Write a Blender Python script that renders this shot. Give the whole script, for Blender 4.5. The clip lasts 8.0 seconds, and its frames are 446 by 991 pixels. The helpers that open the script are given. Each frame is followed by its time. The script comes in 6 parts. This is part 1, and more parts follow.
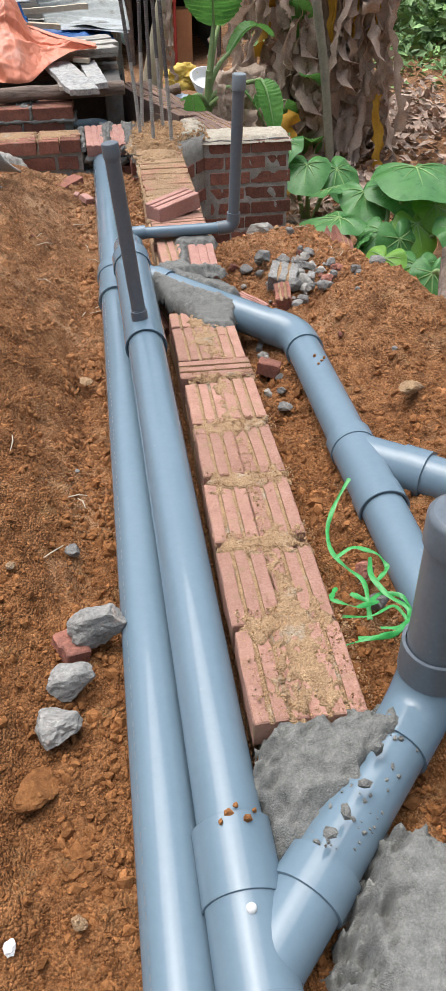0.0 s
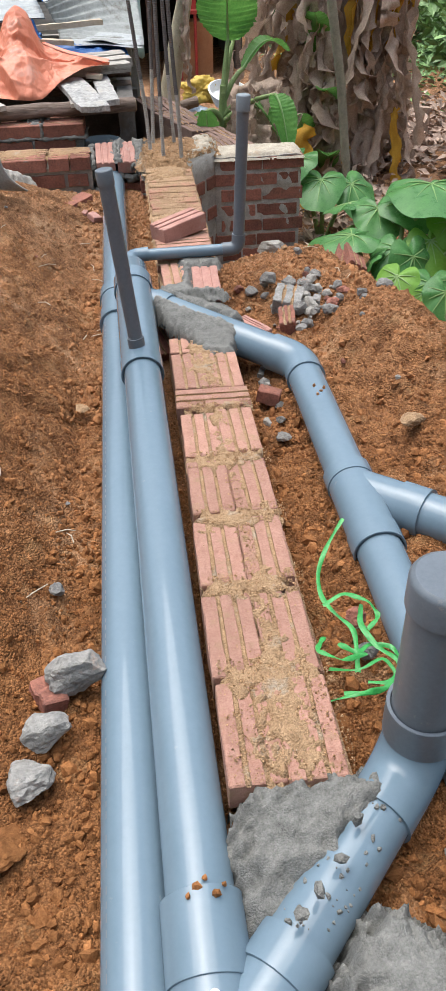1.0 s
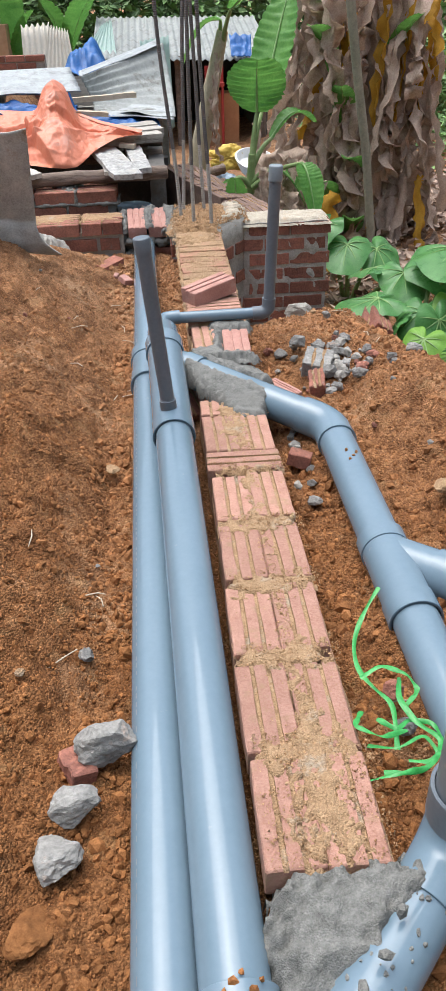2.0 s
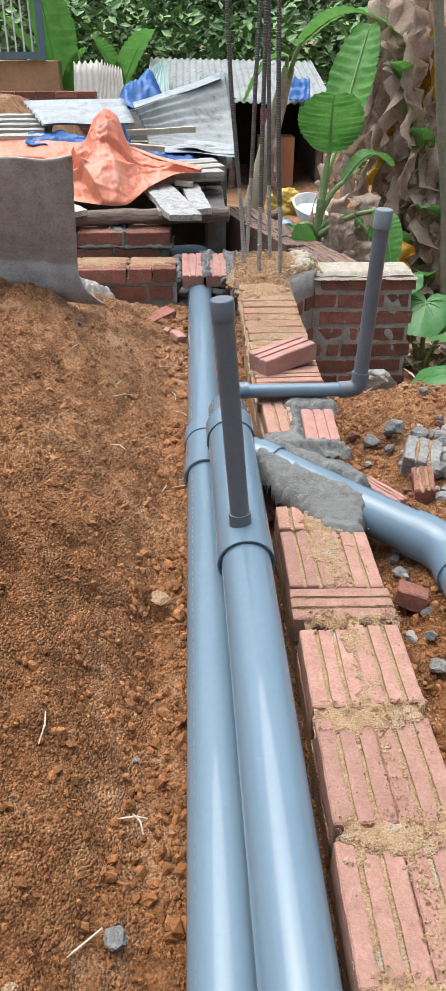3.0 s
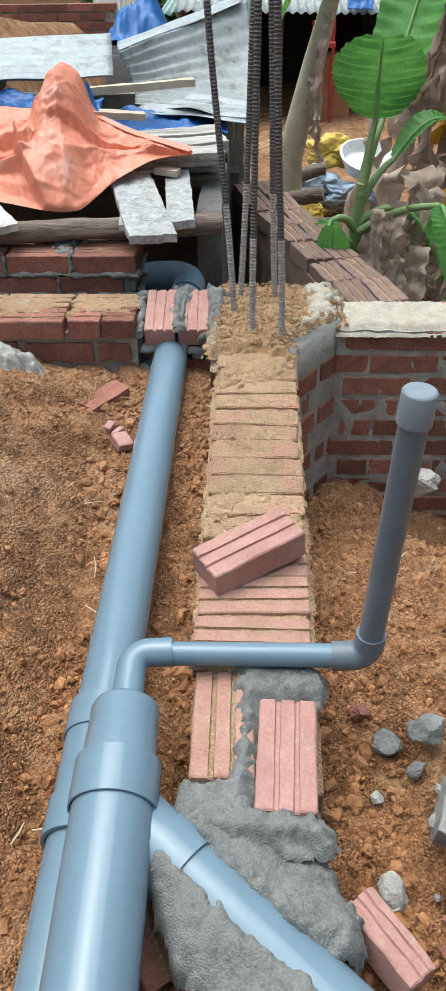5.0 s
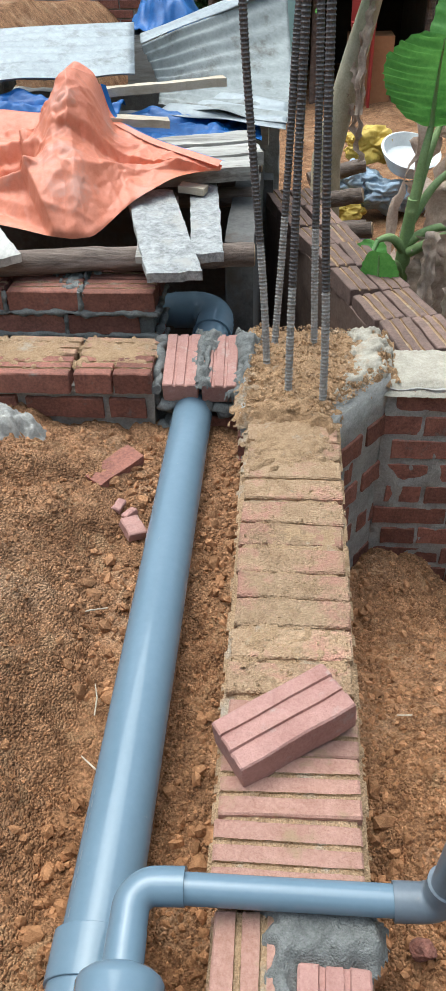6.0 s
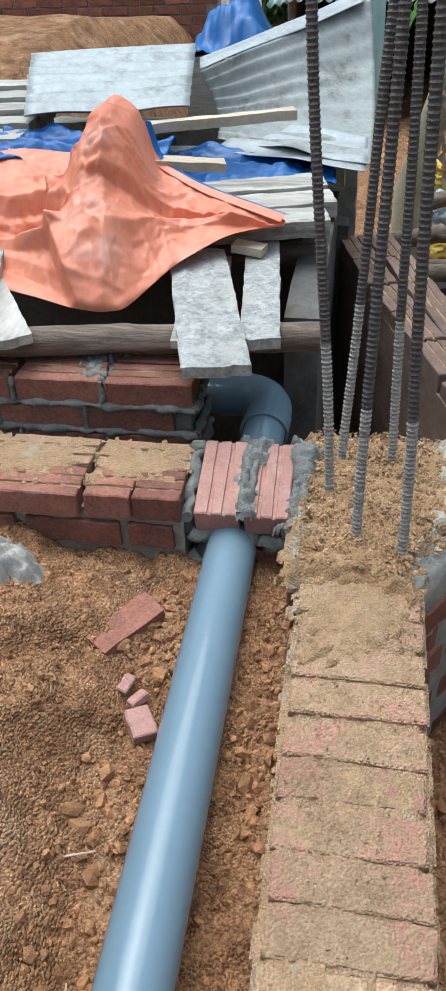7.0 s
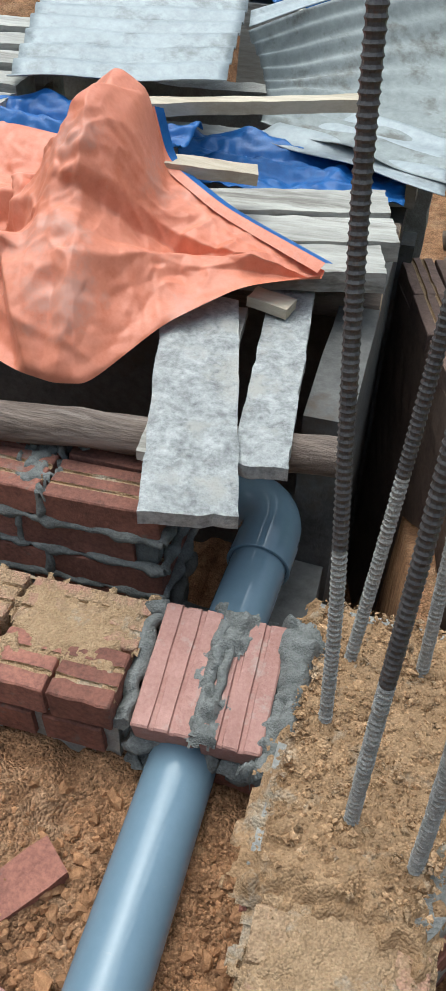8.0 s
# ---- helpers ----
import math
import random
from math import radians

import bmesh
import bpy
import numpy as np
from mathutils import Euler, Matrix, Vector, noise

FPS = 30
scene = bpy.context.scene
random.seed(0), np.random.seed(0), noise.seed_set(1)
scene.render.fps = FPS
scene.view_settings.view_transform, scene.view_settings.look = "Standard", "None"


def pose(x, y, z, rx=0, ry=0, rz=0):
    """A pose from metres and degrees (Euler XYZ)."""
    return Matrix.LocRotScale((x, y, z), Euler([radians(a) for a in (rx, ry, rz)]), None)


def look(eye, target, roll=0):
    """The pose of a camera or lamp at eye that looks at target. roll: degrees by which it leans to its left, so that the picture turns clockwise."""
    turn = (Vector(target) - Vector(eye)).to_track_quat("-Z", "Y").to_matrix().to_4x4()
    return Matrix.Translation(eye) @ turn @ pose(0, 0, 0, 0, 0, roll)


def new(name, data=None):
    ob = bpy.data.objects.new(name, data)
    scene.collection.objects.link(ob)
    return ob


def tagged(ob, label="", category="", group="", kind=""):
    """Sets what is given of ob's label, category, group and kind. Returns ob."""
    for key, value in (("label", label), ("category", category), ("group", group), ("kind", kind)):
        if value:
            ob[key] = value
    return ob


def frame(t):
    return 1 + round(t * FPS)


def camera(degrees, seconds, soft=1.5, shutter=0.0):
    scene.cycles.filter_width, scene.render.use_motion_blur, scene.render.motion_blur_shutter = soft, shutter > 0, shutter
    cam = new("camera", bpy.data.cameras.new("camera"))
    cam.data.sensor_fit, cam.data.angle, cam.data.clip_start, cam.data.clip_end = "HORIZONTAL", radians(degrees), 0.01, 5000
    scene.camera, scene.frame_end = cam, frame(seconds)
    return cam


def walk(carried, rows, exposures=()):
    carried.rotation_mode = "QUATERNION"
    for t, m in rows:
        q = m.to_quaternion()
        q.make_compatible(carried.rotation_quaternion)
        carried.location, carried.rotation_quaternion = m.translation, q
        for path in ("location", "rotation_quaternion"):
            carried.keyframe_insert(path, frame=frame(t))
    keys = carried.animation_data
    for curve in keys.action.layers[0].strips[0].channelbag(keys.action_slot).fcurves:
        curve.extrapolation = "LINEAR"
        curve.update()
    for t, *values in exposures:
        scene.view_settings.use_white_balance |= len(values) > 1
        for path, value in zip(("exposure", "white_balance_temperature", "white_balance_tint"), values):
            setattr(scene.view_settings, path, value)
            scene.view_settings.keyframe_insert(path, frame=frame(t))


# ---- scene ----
cam = camera(31.4, 8.0, soft=1.1)
# seconds, eye, target, roll
PATH = [
    (0, (-0.176, -2.451, 1.136), (0.038, -0.887, -0.092), -0.8),
    (0.5, (-0.163, -2.401, 1.144), (0.064, -0.835, -0.08), -0.3),
    (1, (-0.088, -2.37, 1.158), (0.071, -0.789, -0.057), -1.5),
    (1.2, (-0.072, -2.37, 1.153), (0.067, -0.783, -0.055), -2.1),
    (2.3, (-0.131, -2.285, 1.173), (-0.014, -0.608, 0.09), -1.3),
    (2.5, (-0.124, -2.203, 1.161), (-0.026, -0.525, 0.077), -1.5),
    (3, (-0.212, -1.695, 1.033), (-0.145, 0.025, 0.016), 0.2),
    (3.5, (-0.096, -1.242, 1.061), (-0.038, 0.481, 0.047), 0.2),
    (4, (0.074, -0.899, 1.164), (0.024, 0.764, 0.055), -0.6),
    (4.2, (0.101, -0.816, 1.186), (0.039, 0.836, 0.06), -0.9),
    (5.3, (0.068, -0.263, 1.115), (-0.02, 1.326, -0.096), -1.2),
    (5.5, (0.055, -0.173, 1.131), (-0.042, 1.412, -0.086), -1.3),
    (6, (0.057, 0.021, 1.153), (-0.079, 1.586, -0.085), -1.4),
    (6.5, (0.0, 0.225, 1.159), (-0.178, 1.796, -0.066), 0.0),
    (7, (0.049, 0.588, 1.111), (-0.251, 2.147, -0.106), -2.8),
    (7.5, (0.053, 1.033, 1.14), (-0.27, 2.498, -0.182), 0.6),
    (8, (0.023, 1.262, 1.119), (-0.341, 2.694, -0.229), 1.6),
]
EXPOSURES = [(0.0, 0.86, 6350, 9), (1.0, 0.9, 6350, 9), (2.5, 1.0, 6200, 9), (4.0, 0.94, 6080, 4), (5.5, 0.86, 5920, 1), (7.0, 0.74, 5780, 1), (8.0, 0.6, 5860, 0)]
walk(cam, [(t, look(eye, target, roll)) for t, eye, target, roll in PATH], EXPOSURES)

# ---- light: bright overcast sky, soft high sun ----
world = bpy.data.worlds.new("sky")
scene.world = world
world.use_nodes = True
wn = world.node_tree.nodes
wl = world.node_tree.links
sky = wn.new("ShaderNodeTexSky")
sky.sky_type = "NISHITA"
sky.sun_disc = False
sky.sun_elevation = radians(73)
sky.sun_rotation = radians(-43)
sky.air_density = 1.0
sky.dust_density = 4.0
hue = wn.new("ShaderNodeHueSaturation")
hue.inputs["Saturation"].default_value = 0.6
wl.new(sky.outputs[0], hue.inputs["Color"])
wl.new(hue.outputs[0], wn["Background"].inputs["Color"])
wn["Background"].inputs["Strength"].default_value = 0.15
sun_data = bpy.data.lights.new("sun", "SUN")
sun_data.energy = 1.5
sun_data.angle = radians(62)
sun_data.color = (1.0, 0.96, 0.9)
sun = new("sun", sun_data)
sun.matrix_world = look((-1.2, 1.0, 7.5), (0, 0, 0))

# ---- helpers ----
rnd = random.Random(7)


def material(name, dark, light, scale=20.0, rough=0.8, metal=0.0, bump=0.3, fine=6.0, spots=None, spot_scale=9.0, spot_amount=0.5,
             vary=0.0, island=False, stretch=(1, 1, 1), spec=0.4, rough_vary=0.15, coat=0.0, grain=0.0, relief=0.006, grain_span=(0.62, 1.3)):
    """Two-scale noise colour, stains, roughness change and relief, in world metres."""
    m = bpy.data.materials.new(name)
    m.use_nodes = True
    nt = m.node_tree
    nd, ln = nt.nodes, nt.links
    bsdf = nd["Principled BSDF"]
    geo = nd.new("ShaderNodeNewGeometry")
    mp = nd.new("ShaderNodeMapping")
    mp.inputs["Scale"].default_value = stretch
    ln.new(geo.outputs["Position"], mp.inputs["Vector"])
    n1 = nd.new("ShaderNodeTexNoise")
    n1.inputs["Scale"].default_value = scale
    n1.inputs["Detail"].default_value = 8
    n1.inputs["Roughness"].default_value = 0.65
    n2 = nd.new("ShaderNodeTexNoise")
    n2.inputs["Scale"].default_value = scale * fine
    n2.inputs["Detail"].default_value = 6
    n2.inputs["Roughness"].default_value = 0.7
    ln.new(mp.outputs[0], n1.inputs["Vector"])
    ln.new(mp.outputs[0], n2.inputs["Vector"])
    addn = nd.new("ShaderNodeMath")
    addn.operation = "MULTIPLY_ADD"
    ln.new(n2.outputs[0], addn.inputs[0])
    addn.inputs[1].default_value = 0.55
    half = nd.new("ShaderNodeMath")
    half.operation = "MULTIPLY"
    ln.new(n1.outputs[0], half.inputs[0])
    half.inputs[1].default_value = 0.6
    ln.new(half.outputs[0], addn.inputs[2])
    ramp = nd.new("ShaderNodeValToRGB")
    ramp.color_ramp.elements[0].position = 0.36
    ramp.color_ramp.elements[1].position = 0.78
    ramp.color_ramp.elements[0].color = (*dark, 1)
    ramp.color_ramp.elements[1].color = (*light, 1)
    ln.new(addn.outputs[0], ramp.inputs[0])
    colour = ramp.outputs[0]
    if spots:
        n3 = nd.new("ShaderNodeTexNoise")
        n3.inputs["Scale"].default_value = spot_scale
        n3.inputs["Detail"].default_value = 7
        n3.inputs["Roughness"].default_value = 0.7
        ln.new(mp.outputs[0], n3.inputs["Vector"])
        r3 = nd.new("ShaderNodeValToRGB")
        r3.color_ramp.elements[0].position = 1.0 - spot_amount
        r3.color_ramp.elements[1].position = min(1.0, 1.0 - spot_amount + 0.12)
        ln.new(n3.outputs[0], r3.inputs[0])
        mx = nd.new("ShaderNodeMixRGB")
        ln.new(r3.outputs[0], mx.inputs[0])
        ln.new(colour, mx.inputs[1])
        mx.inputs[2].default_value = (*spots, 1)
        colour = mx.outputs[0]
    if vary:
        hs = nd.new("ShaderNodeHueSaturation")
        if island:
            source = geo.outputs["Random Per Island"]
        else:
            oi = nd.new("ShaderNodeObjectInfo")
            source = oi.outputs["Random"]
        mr = nd.new("ShaderNodeMapRange")
        mr.inputs["To Min"].default_value = 1 - vary
        mr.inputs["To Max"].default_value = 1 + vary
        ln.new(source, mr.inputs["Value"])
        ln.new(mr.outputs[0], hs.inputs["Value"])
        ln.new(colour, hs.inputs["Color"])
        colour = hs.outputs[0]
    height = addn.outputs[0]
    if grain:
        vo = nd.new("ShaderNodeTexVoronoi")
        vo.inputs["Scale"].default_value = grain
        ln.new(geo.outputs["Position"], vo.inputs["Vector"])
        cell = nd.new("ShaderNodeSeparateColor")
        ln.new(vo.outputs["Color"], cell.inputs[0])
        gm = nd.new("ShaderNodeMapRange")
        gm.inputs["To Min"].default_value = grain_span[0]
        gm.inputs["To Max"].default_value = grain_span[1]
        ln.new(cell.outputs[0], gm.inputs["Value"])
        gh = nd.new("ShaderNodeHueSaturation")
        ln.new(gm.outputs[0], gh.inputs["Value"])
        ln.new(colour, gh.inputs["Color"])
        colour = gh.outputs[0]
        sub = nd.new("ShaderNodeMath")
        sub.operation = "SUBTRACT"
        ln.new(height, sub.inputs[0])
        ln.new(vo.outputs["Distance"], sub.inputs[1])
        height = sub.outputs[0]
    ln.new(colour, bsdf.inputs["Base Color"])
    rr = nd.new("ShaderNodeMapRange")
    rr.inputs["To Min"].default_value = max(0.03, rough - rough_vary)
    rr.inputs["To Max"].default_value = min(1.0, rough + rough_vary)
    ln.new(n1.outputs[0], rr.inputs["Value"])
    ln.new(rr.outputs[0], bsdf.inputs["Roughness"])
    bsdf.inputs["Metallic"].default_value = metal
    bsdf.inputs["Specular IOR Level"].default_value = spec
    bsdf.inputs["Coat Weight"].default_value = coat
    if bump:
        b = nd.new("ShaderNodeBump")
        b.inputs["Strength"].default_value = bump
        b.inputs["Distance"].default_value = relief
        ln.new(height, b.inputs["Height"])
        ln.new(b.outputs[0], bsdf.inputs["Normal"])
    return m


SOIL = material("soil", (0.09, 0.039, 0.017), (0.53, 0.268, 0.128), 16, 0.95, bump=1.0, fine=8, spots=(0.46, 0.27, 0.15), spot_scale=3.2, spot_amount=0.46, spec=0.1, grain=190, relief=0.008, grain_span=(0.72, 1.22))
CLOD = material("soil_clod", (0.17, 0.074, 0.031), (0.48, 0.24, 0.11), 45, 0.95, bump=1.0, vary=0.3, island=True, spec=0.12, relief=0.004)
SANDY = material("sandy_mortar", (0.25, 0.154, 0.084), (0.5, 0.342, 0.205), 40, 0.95, bump=0.75, fine=6, spots=(0.4, 0.33, 0.25), spot_scale=12, spot_amount=0.45, spec=0.1, grain=260, relief=0.006, grain_span=(0.9, 1.07))
TAN_DIRT = material("tan_dirt", (0.25, 0.142, 0.07), (0.54, 0.35, 0.2), 30, 0.95, bump=0.6, fine=7, spots=(0.46, 0.37, 0.27), spot_scale=11, spot_amount=0.44, vary=0.25, island=True, spec=0.1, grain=230, relief=0.006, grain_span=(0.9, 1.08))
BRICK = material("red_brick", (0.28, 0.14, 0.1), (0.47, 0.28, 0.22), 22, 0.85, bump=0.8, fine=8, spots=(0.32, 0.21, 0.13), spot_scale=17, spot_amount=0.46, vary=0.12, spec=0.2)
BRICK_NEW = material("fresh_red_brick", (0.3, 0.148, 0.12), (0.49, 0.285, 0.24), 18, 0.8, bump=0.7, fine=9, spots=(0.42, 0.31, 0.265), spot_scale=25, spot_amount=0.42, vary=0.06, spec=0.2)
BRICK_DARK = material("burnt_brick", (0.11, 0.052, 0.042), (0.37, 0.158, 0.112), 15, 0.85, bump=0.8, fine=8, spots=(0.2, 0.17, 0.145), spot_scale=13, spot_amount=0.4, vary=0.3, spec=0.2)
BRICK_DUSTY = material("dusty_brick", (0.25, 0.15, 0.085), (0.53, 0.375, 0.235), 18, 0.95, bump=0.9, fine=7, spots=(0.43, 0.23, 0.165), spot_scale=9, spot_amount=0.5, vary=0.16, spec=0.1, grain=230, relief=0.005, grain_span=(0.92, 1.06))
MORTAR = material("wet_mortar", (0.078, 0.079, 0.073), (0.26, 0.26, 0.243), 34, 0.8, bump=0.6, fine=6, spots=(0.18, 0.18, 0.167), spot_scale=9, spot_amount=0.46, spec=0.2, grain=330, relief=0.003, grain_span=(0.93, 1.06))
MORTAR_DRY = material("dry_mortar", (0.2, 0.19, 0.17), (0.46, 0.44, 0.4), 22, 0.9, bump=0.9, fine=7, spots=(0.24, 0.22, 0.2), spot_scale=10, spot_amount=0.45, spec=0.2)
MORTAR_PALE = material("pale_mortar", (0.27, 0.235, 0.18), (0.54, 0.49, 0.4), 24, 0.9, bump=0.9, fine=7, spots=(0.4, 0.29, 0.19), spot_scale=9, spot_amount=0.43, spec=0.2)
PVC = material("grey_plastic", (0.132, 0.194, 0.245), (0.156, 0.221, 0.274), 4, 0.07, bump=0.0, fine=14, spots=(0.25, 0.28, 0.29), spot_scale=26, spot_amount=0.34, spec=0.45, rough_vary=0.04)
PVC_DARK = material("dark_grey_plastic", (0.1, 0.122, 0.145), (0.15, 0.175, 0.2), 7, 0.35, bump=0.02, fine=14, spots=(0.25, 0.24, 0.22), spot_scale=24, spot_amount=0.36, spec=0.45)
PVC_CAP = material("pale_grey_plastic", (0.14, 0.168, 0.19), (0.22, 0.255, 0.28), 9, 0.4, bump=0.02, spec=0.4)
STEEL = material("rusty_steel", (0.055, 0.05, 0.05), (0.15, 0.14, 0.135), 40, 0.5, metal=0.5, bump=0.3, spots=(0.15, 0.085, 0.05), spot_scale=25, spot_amount=0.38)
STEEL_CEMENT = material("cement_coated_steel", (0.2, 0.19, 0.175), (0.5, 0.48, 0.44), 60, 0.9, bump=1.0)
WOOD_GREY = material("weathered_board", (0.28, 0.26, 0.23), (0.66, 0.63, 0.57), 9, 0.9, bump=0.7, stretch=(1, 0.25, 1), spots=(0.3, 0.28, 0.25), spot_scale=14, spot_amount=0.45, vary=0.12)
WOOD_CROSS = material("weathered_board_cross", (0.22, 0.205, 0.18), (0.58, 0.55, 0.49), 11, 0.9, bump=0.9, stretch=(0.15, 1, 1), spots=(0.2, 0.18, 0.155), spot_scale=12, spot_amount=0.45, vary=0.12)
WOOD_PALE = material("pale_timber", (0.34, 0.27, 0.19), (0.62, 0.54, 0.42), 10, 0.85, bump=0.4, stretch=(0.15, 1, 1))
BOARD_CEMENT = material("cement_crusted_board", (0.12, 0.12, 0.115), (0.6, 0.6, 0.58), 26, 0.9, bump=1.0, fine=3.2, spots=(0.42, 0.4, 0.36), spot_scale=10, spot_amount=0.47, relief=0.012)
BARK = material("bark", (0.05, 0.036, 0.028), (0.27, 0.205, 0.165), 14, 0.95, bump=1.0, stretch=(0.16, 1.3, 1.3), spots=(0.33, 0.27, 0.23), spot_scale=9, spot_amount=0.43, relief=0.014)
LOG_END = material("cut_wood", (0.3, 0.2, 0.12), (0.5, 0.38, 0.26), 30, 0.9, bump=0.4)
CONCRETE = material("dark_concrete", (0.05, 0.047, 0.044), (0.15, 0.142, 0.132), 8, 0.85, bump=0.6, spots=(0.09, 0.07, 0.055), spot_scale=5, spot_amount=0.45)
RUBBLE_PALE = material("pale_broken_block", (0.13, 0.127, 0.118), (0.4, 0.39, 0.365), 24, 0.9, bump=1.0, fine=5, spots=(0.4, 0.3, 0.24), spot_scale=18, spot_amount=0.4, relief=0.006)
RUBBLE = material("broken_concrete", (0.1, 0.098, 0.092), (0.33, 0.32, 0.3), 24, 0.9, bump=1.0, fine=5, spots=(0.3, 0.19, 0.13), spot_scale=18, spot_amount=0.42, vary=0.18, relief=0.008)
ZINC = material("galvanised_sheet", (0.22, 0.24, 0.25), (0.4, 0.43, 0.435), 5, 0.5, metal=0.1, bump=0.25, fine=9, spots=(0.18, 0.19, 0.185), spot_scale=6, spot_amount=0.47)
ZINC_DIRTY = material("dirty_galvanised_sheet", (0.17, 0.185, 0.18), (0.36, 0.38, 0.365), 4, 0.65, metal=0.1, bump=0.3, fine=10, spots=(0.14, 0.135, 0.12), spot_scale=7, spot_amount=0.45)
ZINC_GREEN = material("green_painted_sheet", (0.22, 0.32, 0.29), (0.34, 0.45, 0.41), 4, 0.5, bump=0.05)
ZINC_CREAM = material("cream_sheet", (0.5, 0.47, 0.4), (0.72, 0.69, 0.6), 4, 0.6, bump=0.05)
GREEN_TAPE = material("green_plastic_tape", (0.015, 0.17, 0.03), (0.06, 0.38, 0.09), 40, 0.35, bump=0.1)
WHITE = material("white_plastic", (0.6, 0.62, 0.62), (0.82, 0.83, 0.82), 8, 0.4, bump=0.03)


def soft_cloth(name, dark, light, through_amount, rough=0.5, scale=5, dust=None):
    """Thin plastic sheeting or leaf: noise colour, a little light passing through."""
    m = material(name, dark, light, scale, rough, bump=0.25, fine=9, spec=0.35, spots=dust, spot_scale=5.5, spot_amount=0.46)
    nd, ln = m.node_tree.nodes, m.node_tree.links
    bsdf = nd["Principled BSDF"]
    tr = nd.new("ShaderNodeBsdfTranslucent")
    mix = nd.new("ShaderNodeMixShader")
    mix.inputs[0].default_value = through_amount
    source = bsdf.inputs["Base Color"].links[0].from_socket
    ln.new(source, tr.inputs["Color"])
    ln.new(bsdf.outputs[0], mix.inputs[1])
    ln.new(tr.outputs[0], mix.inputs[2])
    ln.new(mix.outputs[0], nd["Material Output"].inputs["Surface"])
    return m


TARP = soft_cloth("orange_tarpaulin", (0.56, 0.16, 0.08), (0.76, 0.3, 0.195), 0.06, 0.42, 5, dust=(0.58, 0.275, 0.2))
TARP_BLUE = soft_cloth("blue_tarpaulin", (0.012, 0.07, 0.25), (0.03, 0.16, 0.45), 0.08, 0.4, 6)
LEAF = soft_cloth("banana_leaf", (0.07, 0.235, 0.045), (0.185, 0.42, 0.095), 0.4, 0.4, 8)
LEAF_TARO = soft_cloth("taro_leaf", (0.045, 0.165, 0.045), (0.14, 0.34, 0.105), 0.3, 0.3, 14)
LEAF_VEIN = soft_cloth("leaf_vein", (0.2, 0.36, 0.13), (0.3, 0.46, 0.18), 0.2, 0.5, 8)
LEAF_FAR = soft_cloth("far_leaves", (0.02, 0.06, 0.014), (0.08, 0.17, 0.04), 0.25, 0.6, 1.2)
LEAF_DEAD = soft_cloth("dead_leaf", (0.3, 0.21, 0.16), (0.68, 0.54, 0.43), 0.25, 0.9, 9)
LEAF_YELLOW = soft_cloth("yellow_leaf", (0.4, 0.2, 0.02), (0.62, 0.36, 0.04), 0.3, 0.7, 10)
STEM = soft_cloth("green_stem", (0.15, 0.23, 0.08), (0.32, 0.42, 0.18), 0.1, 0.5, 12)
STEM_DRY = soft_cloth("dry_banana_stem", (0.34, 0.3, 0.2), (0.66, 0.6, 0.44), 0.1, 0.8, 12)
SACK_BLUE = soft_cloth("pale_blue_sack", (0.2, 0.3, 0.42), (0.5, 0.58, 0.66), 0.1, 0.6, 14)
SACK_YELLOW = soft_cloth("yellow_sack", (0.5, 0.33, 0.05), (0.7, 0.52, 0.12), 0.1, 0.6, 14)


def damp_to_dry(m):
    """Freshly dug damp soil near the first pipes, trodden dry soil towards the pit."""
    nd, ln = m.node_tree.nodes, m.node_tree.links
    bsdf = nd["Principled BSDF"]
    source = bsdf.inputs["Base Color"].links[0].from_socket
    geo = nd.new("ShaderNodeNewGeometry")
    sep = nd.new("ShaderNodeSeparateXYZ")
    ln.new(geo.outputs["Position"], sep.inputs[0])
    n = nd.new("ShaderNodeTexNoise")
    n.inputs["Scale"].default_value = 2.2
    n.inputs["Detail"].default_value = 5
    ln.new(geo.outputs["Position"], n.inputs["Vector"])
    add = nd.new("ShaderNodeMath")
    add.operation = "MULTIPLY_ADD"
    ln.new(n.outputs[0], add.inputs[0])
    add.inputs[1].default_value = 2.4
    ln.new(sep.outputs["Y"], add.inputs[2])
    mr = nd.new("ShaderNodeMapRange")
    for key, value in (("From Min", 0.0), ("From Max", 2.2), ("To Min", 0.8), ("To Max", 1.06)):
        mr.inputs[key].default_value = value
    ln.new(add.outputs[0], mr.inputs["Value"])
    hs = nd.new("ShaderNodeHueSaturation")
    ln.new(mr.outputs[0], hs.inputs["Value"])
    ms = nd.new("ShaderNodeMapRange")
    for key, value in (("From Min", 0.0), ("From Max", 2.6), ("To Min", 1.07), ("To Max", 0.94)):
        ms.inputs[key].default_value = value
    ln.new(add.outputs[0], ms.inputs["Value"])
    ln.new(ms.outputs[0], hs.inputs["Saturation"])
    mh = nd.new("ShaderNodeMapRange")
    for key, value in (("From Min", 0.4), ("From Max", 2.6), ("To Min", 0.498), ("To Max", 0.502)):
        mh.inputs[key].default_value = value
    ln.new(add.outputs[0], mh.inputs["Value"])
    ln.new(mh.outputs[0], hs.inputs["Hue"])
    ln.new(source, hs.inputs["Color"])
    ln.new(hs.outputs[0], bsdf.inputs["Base Color"])


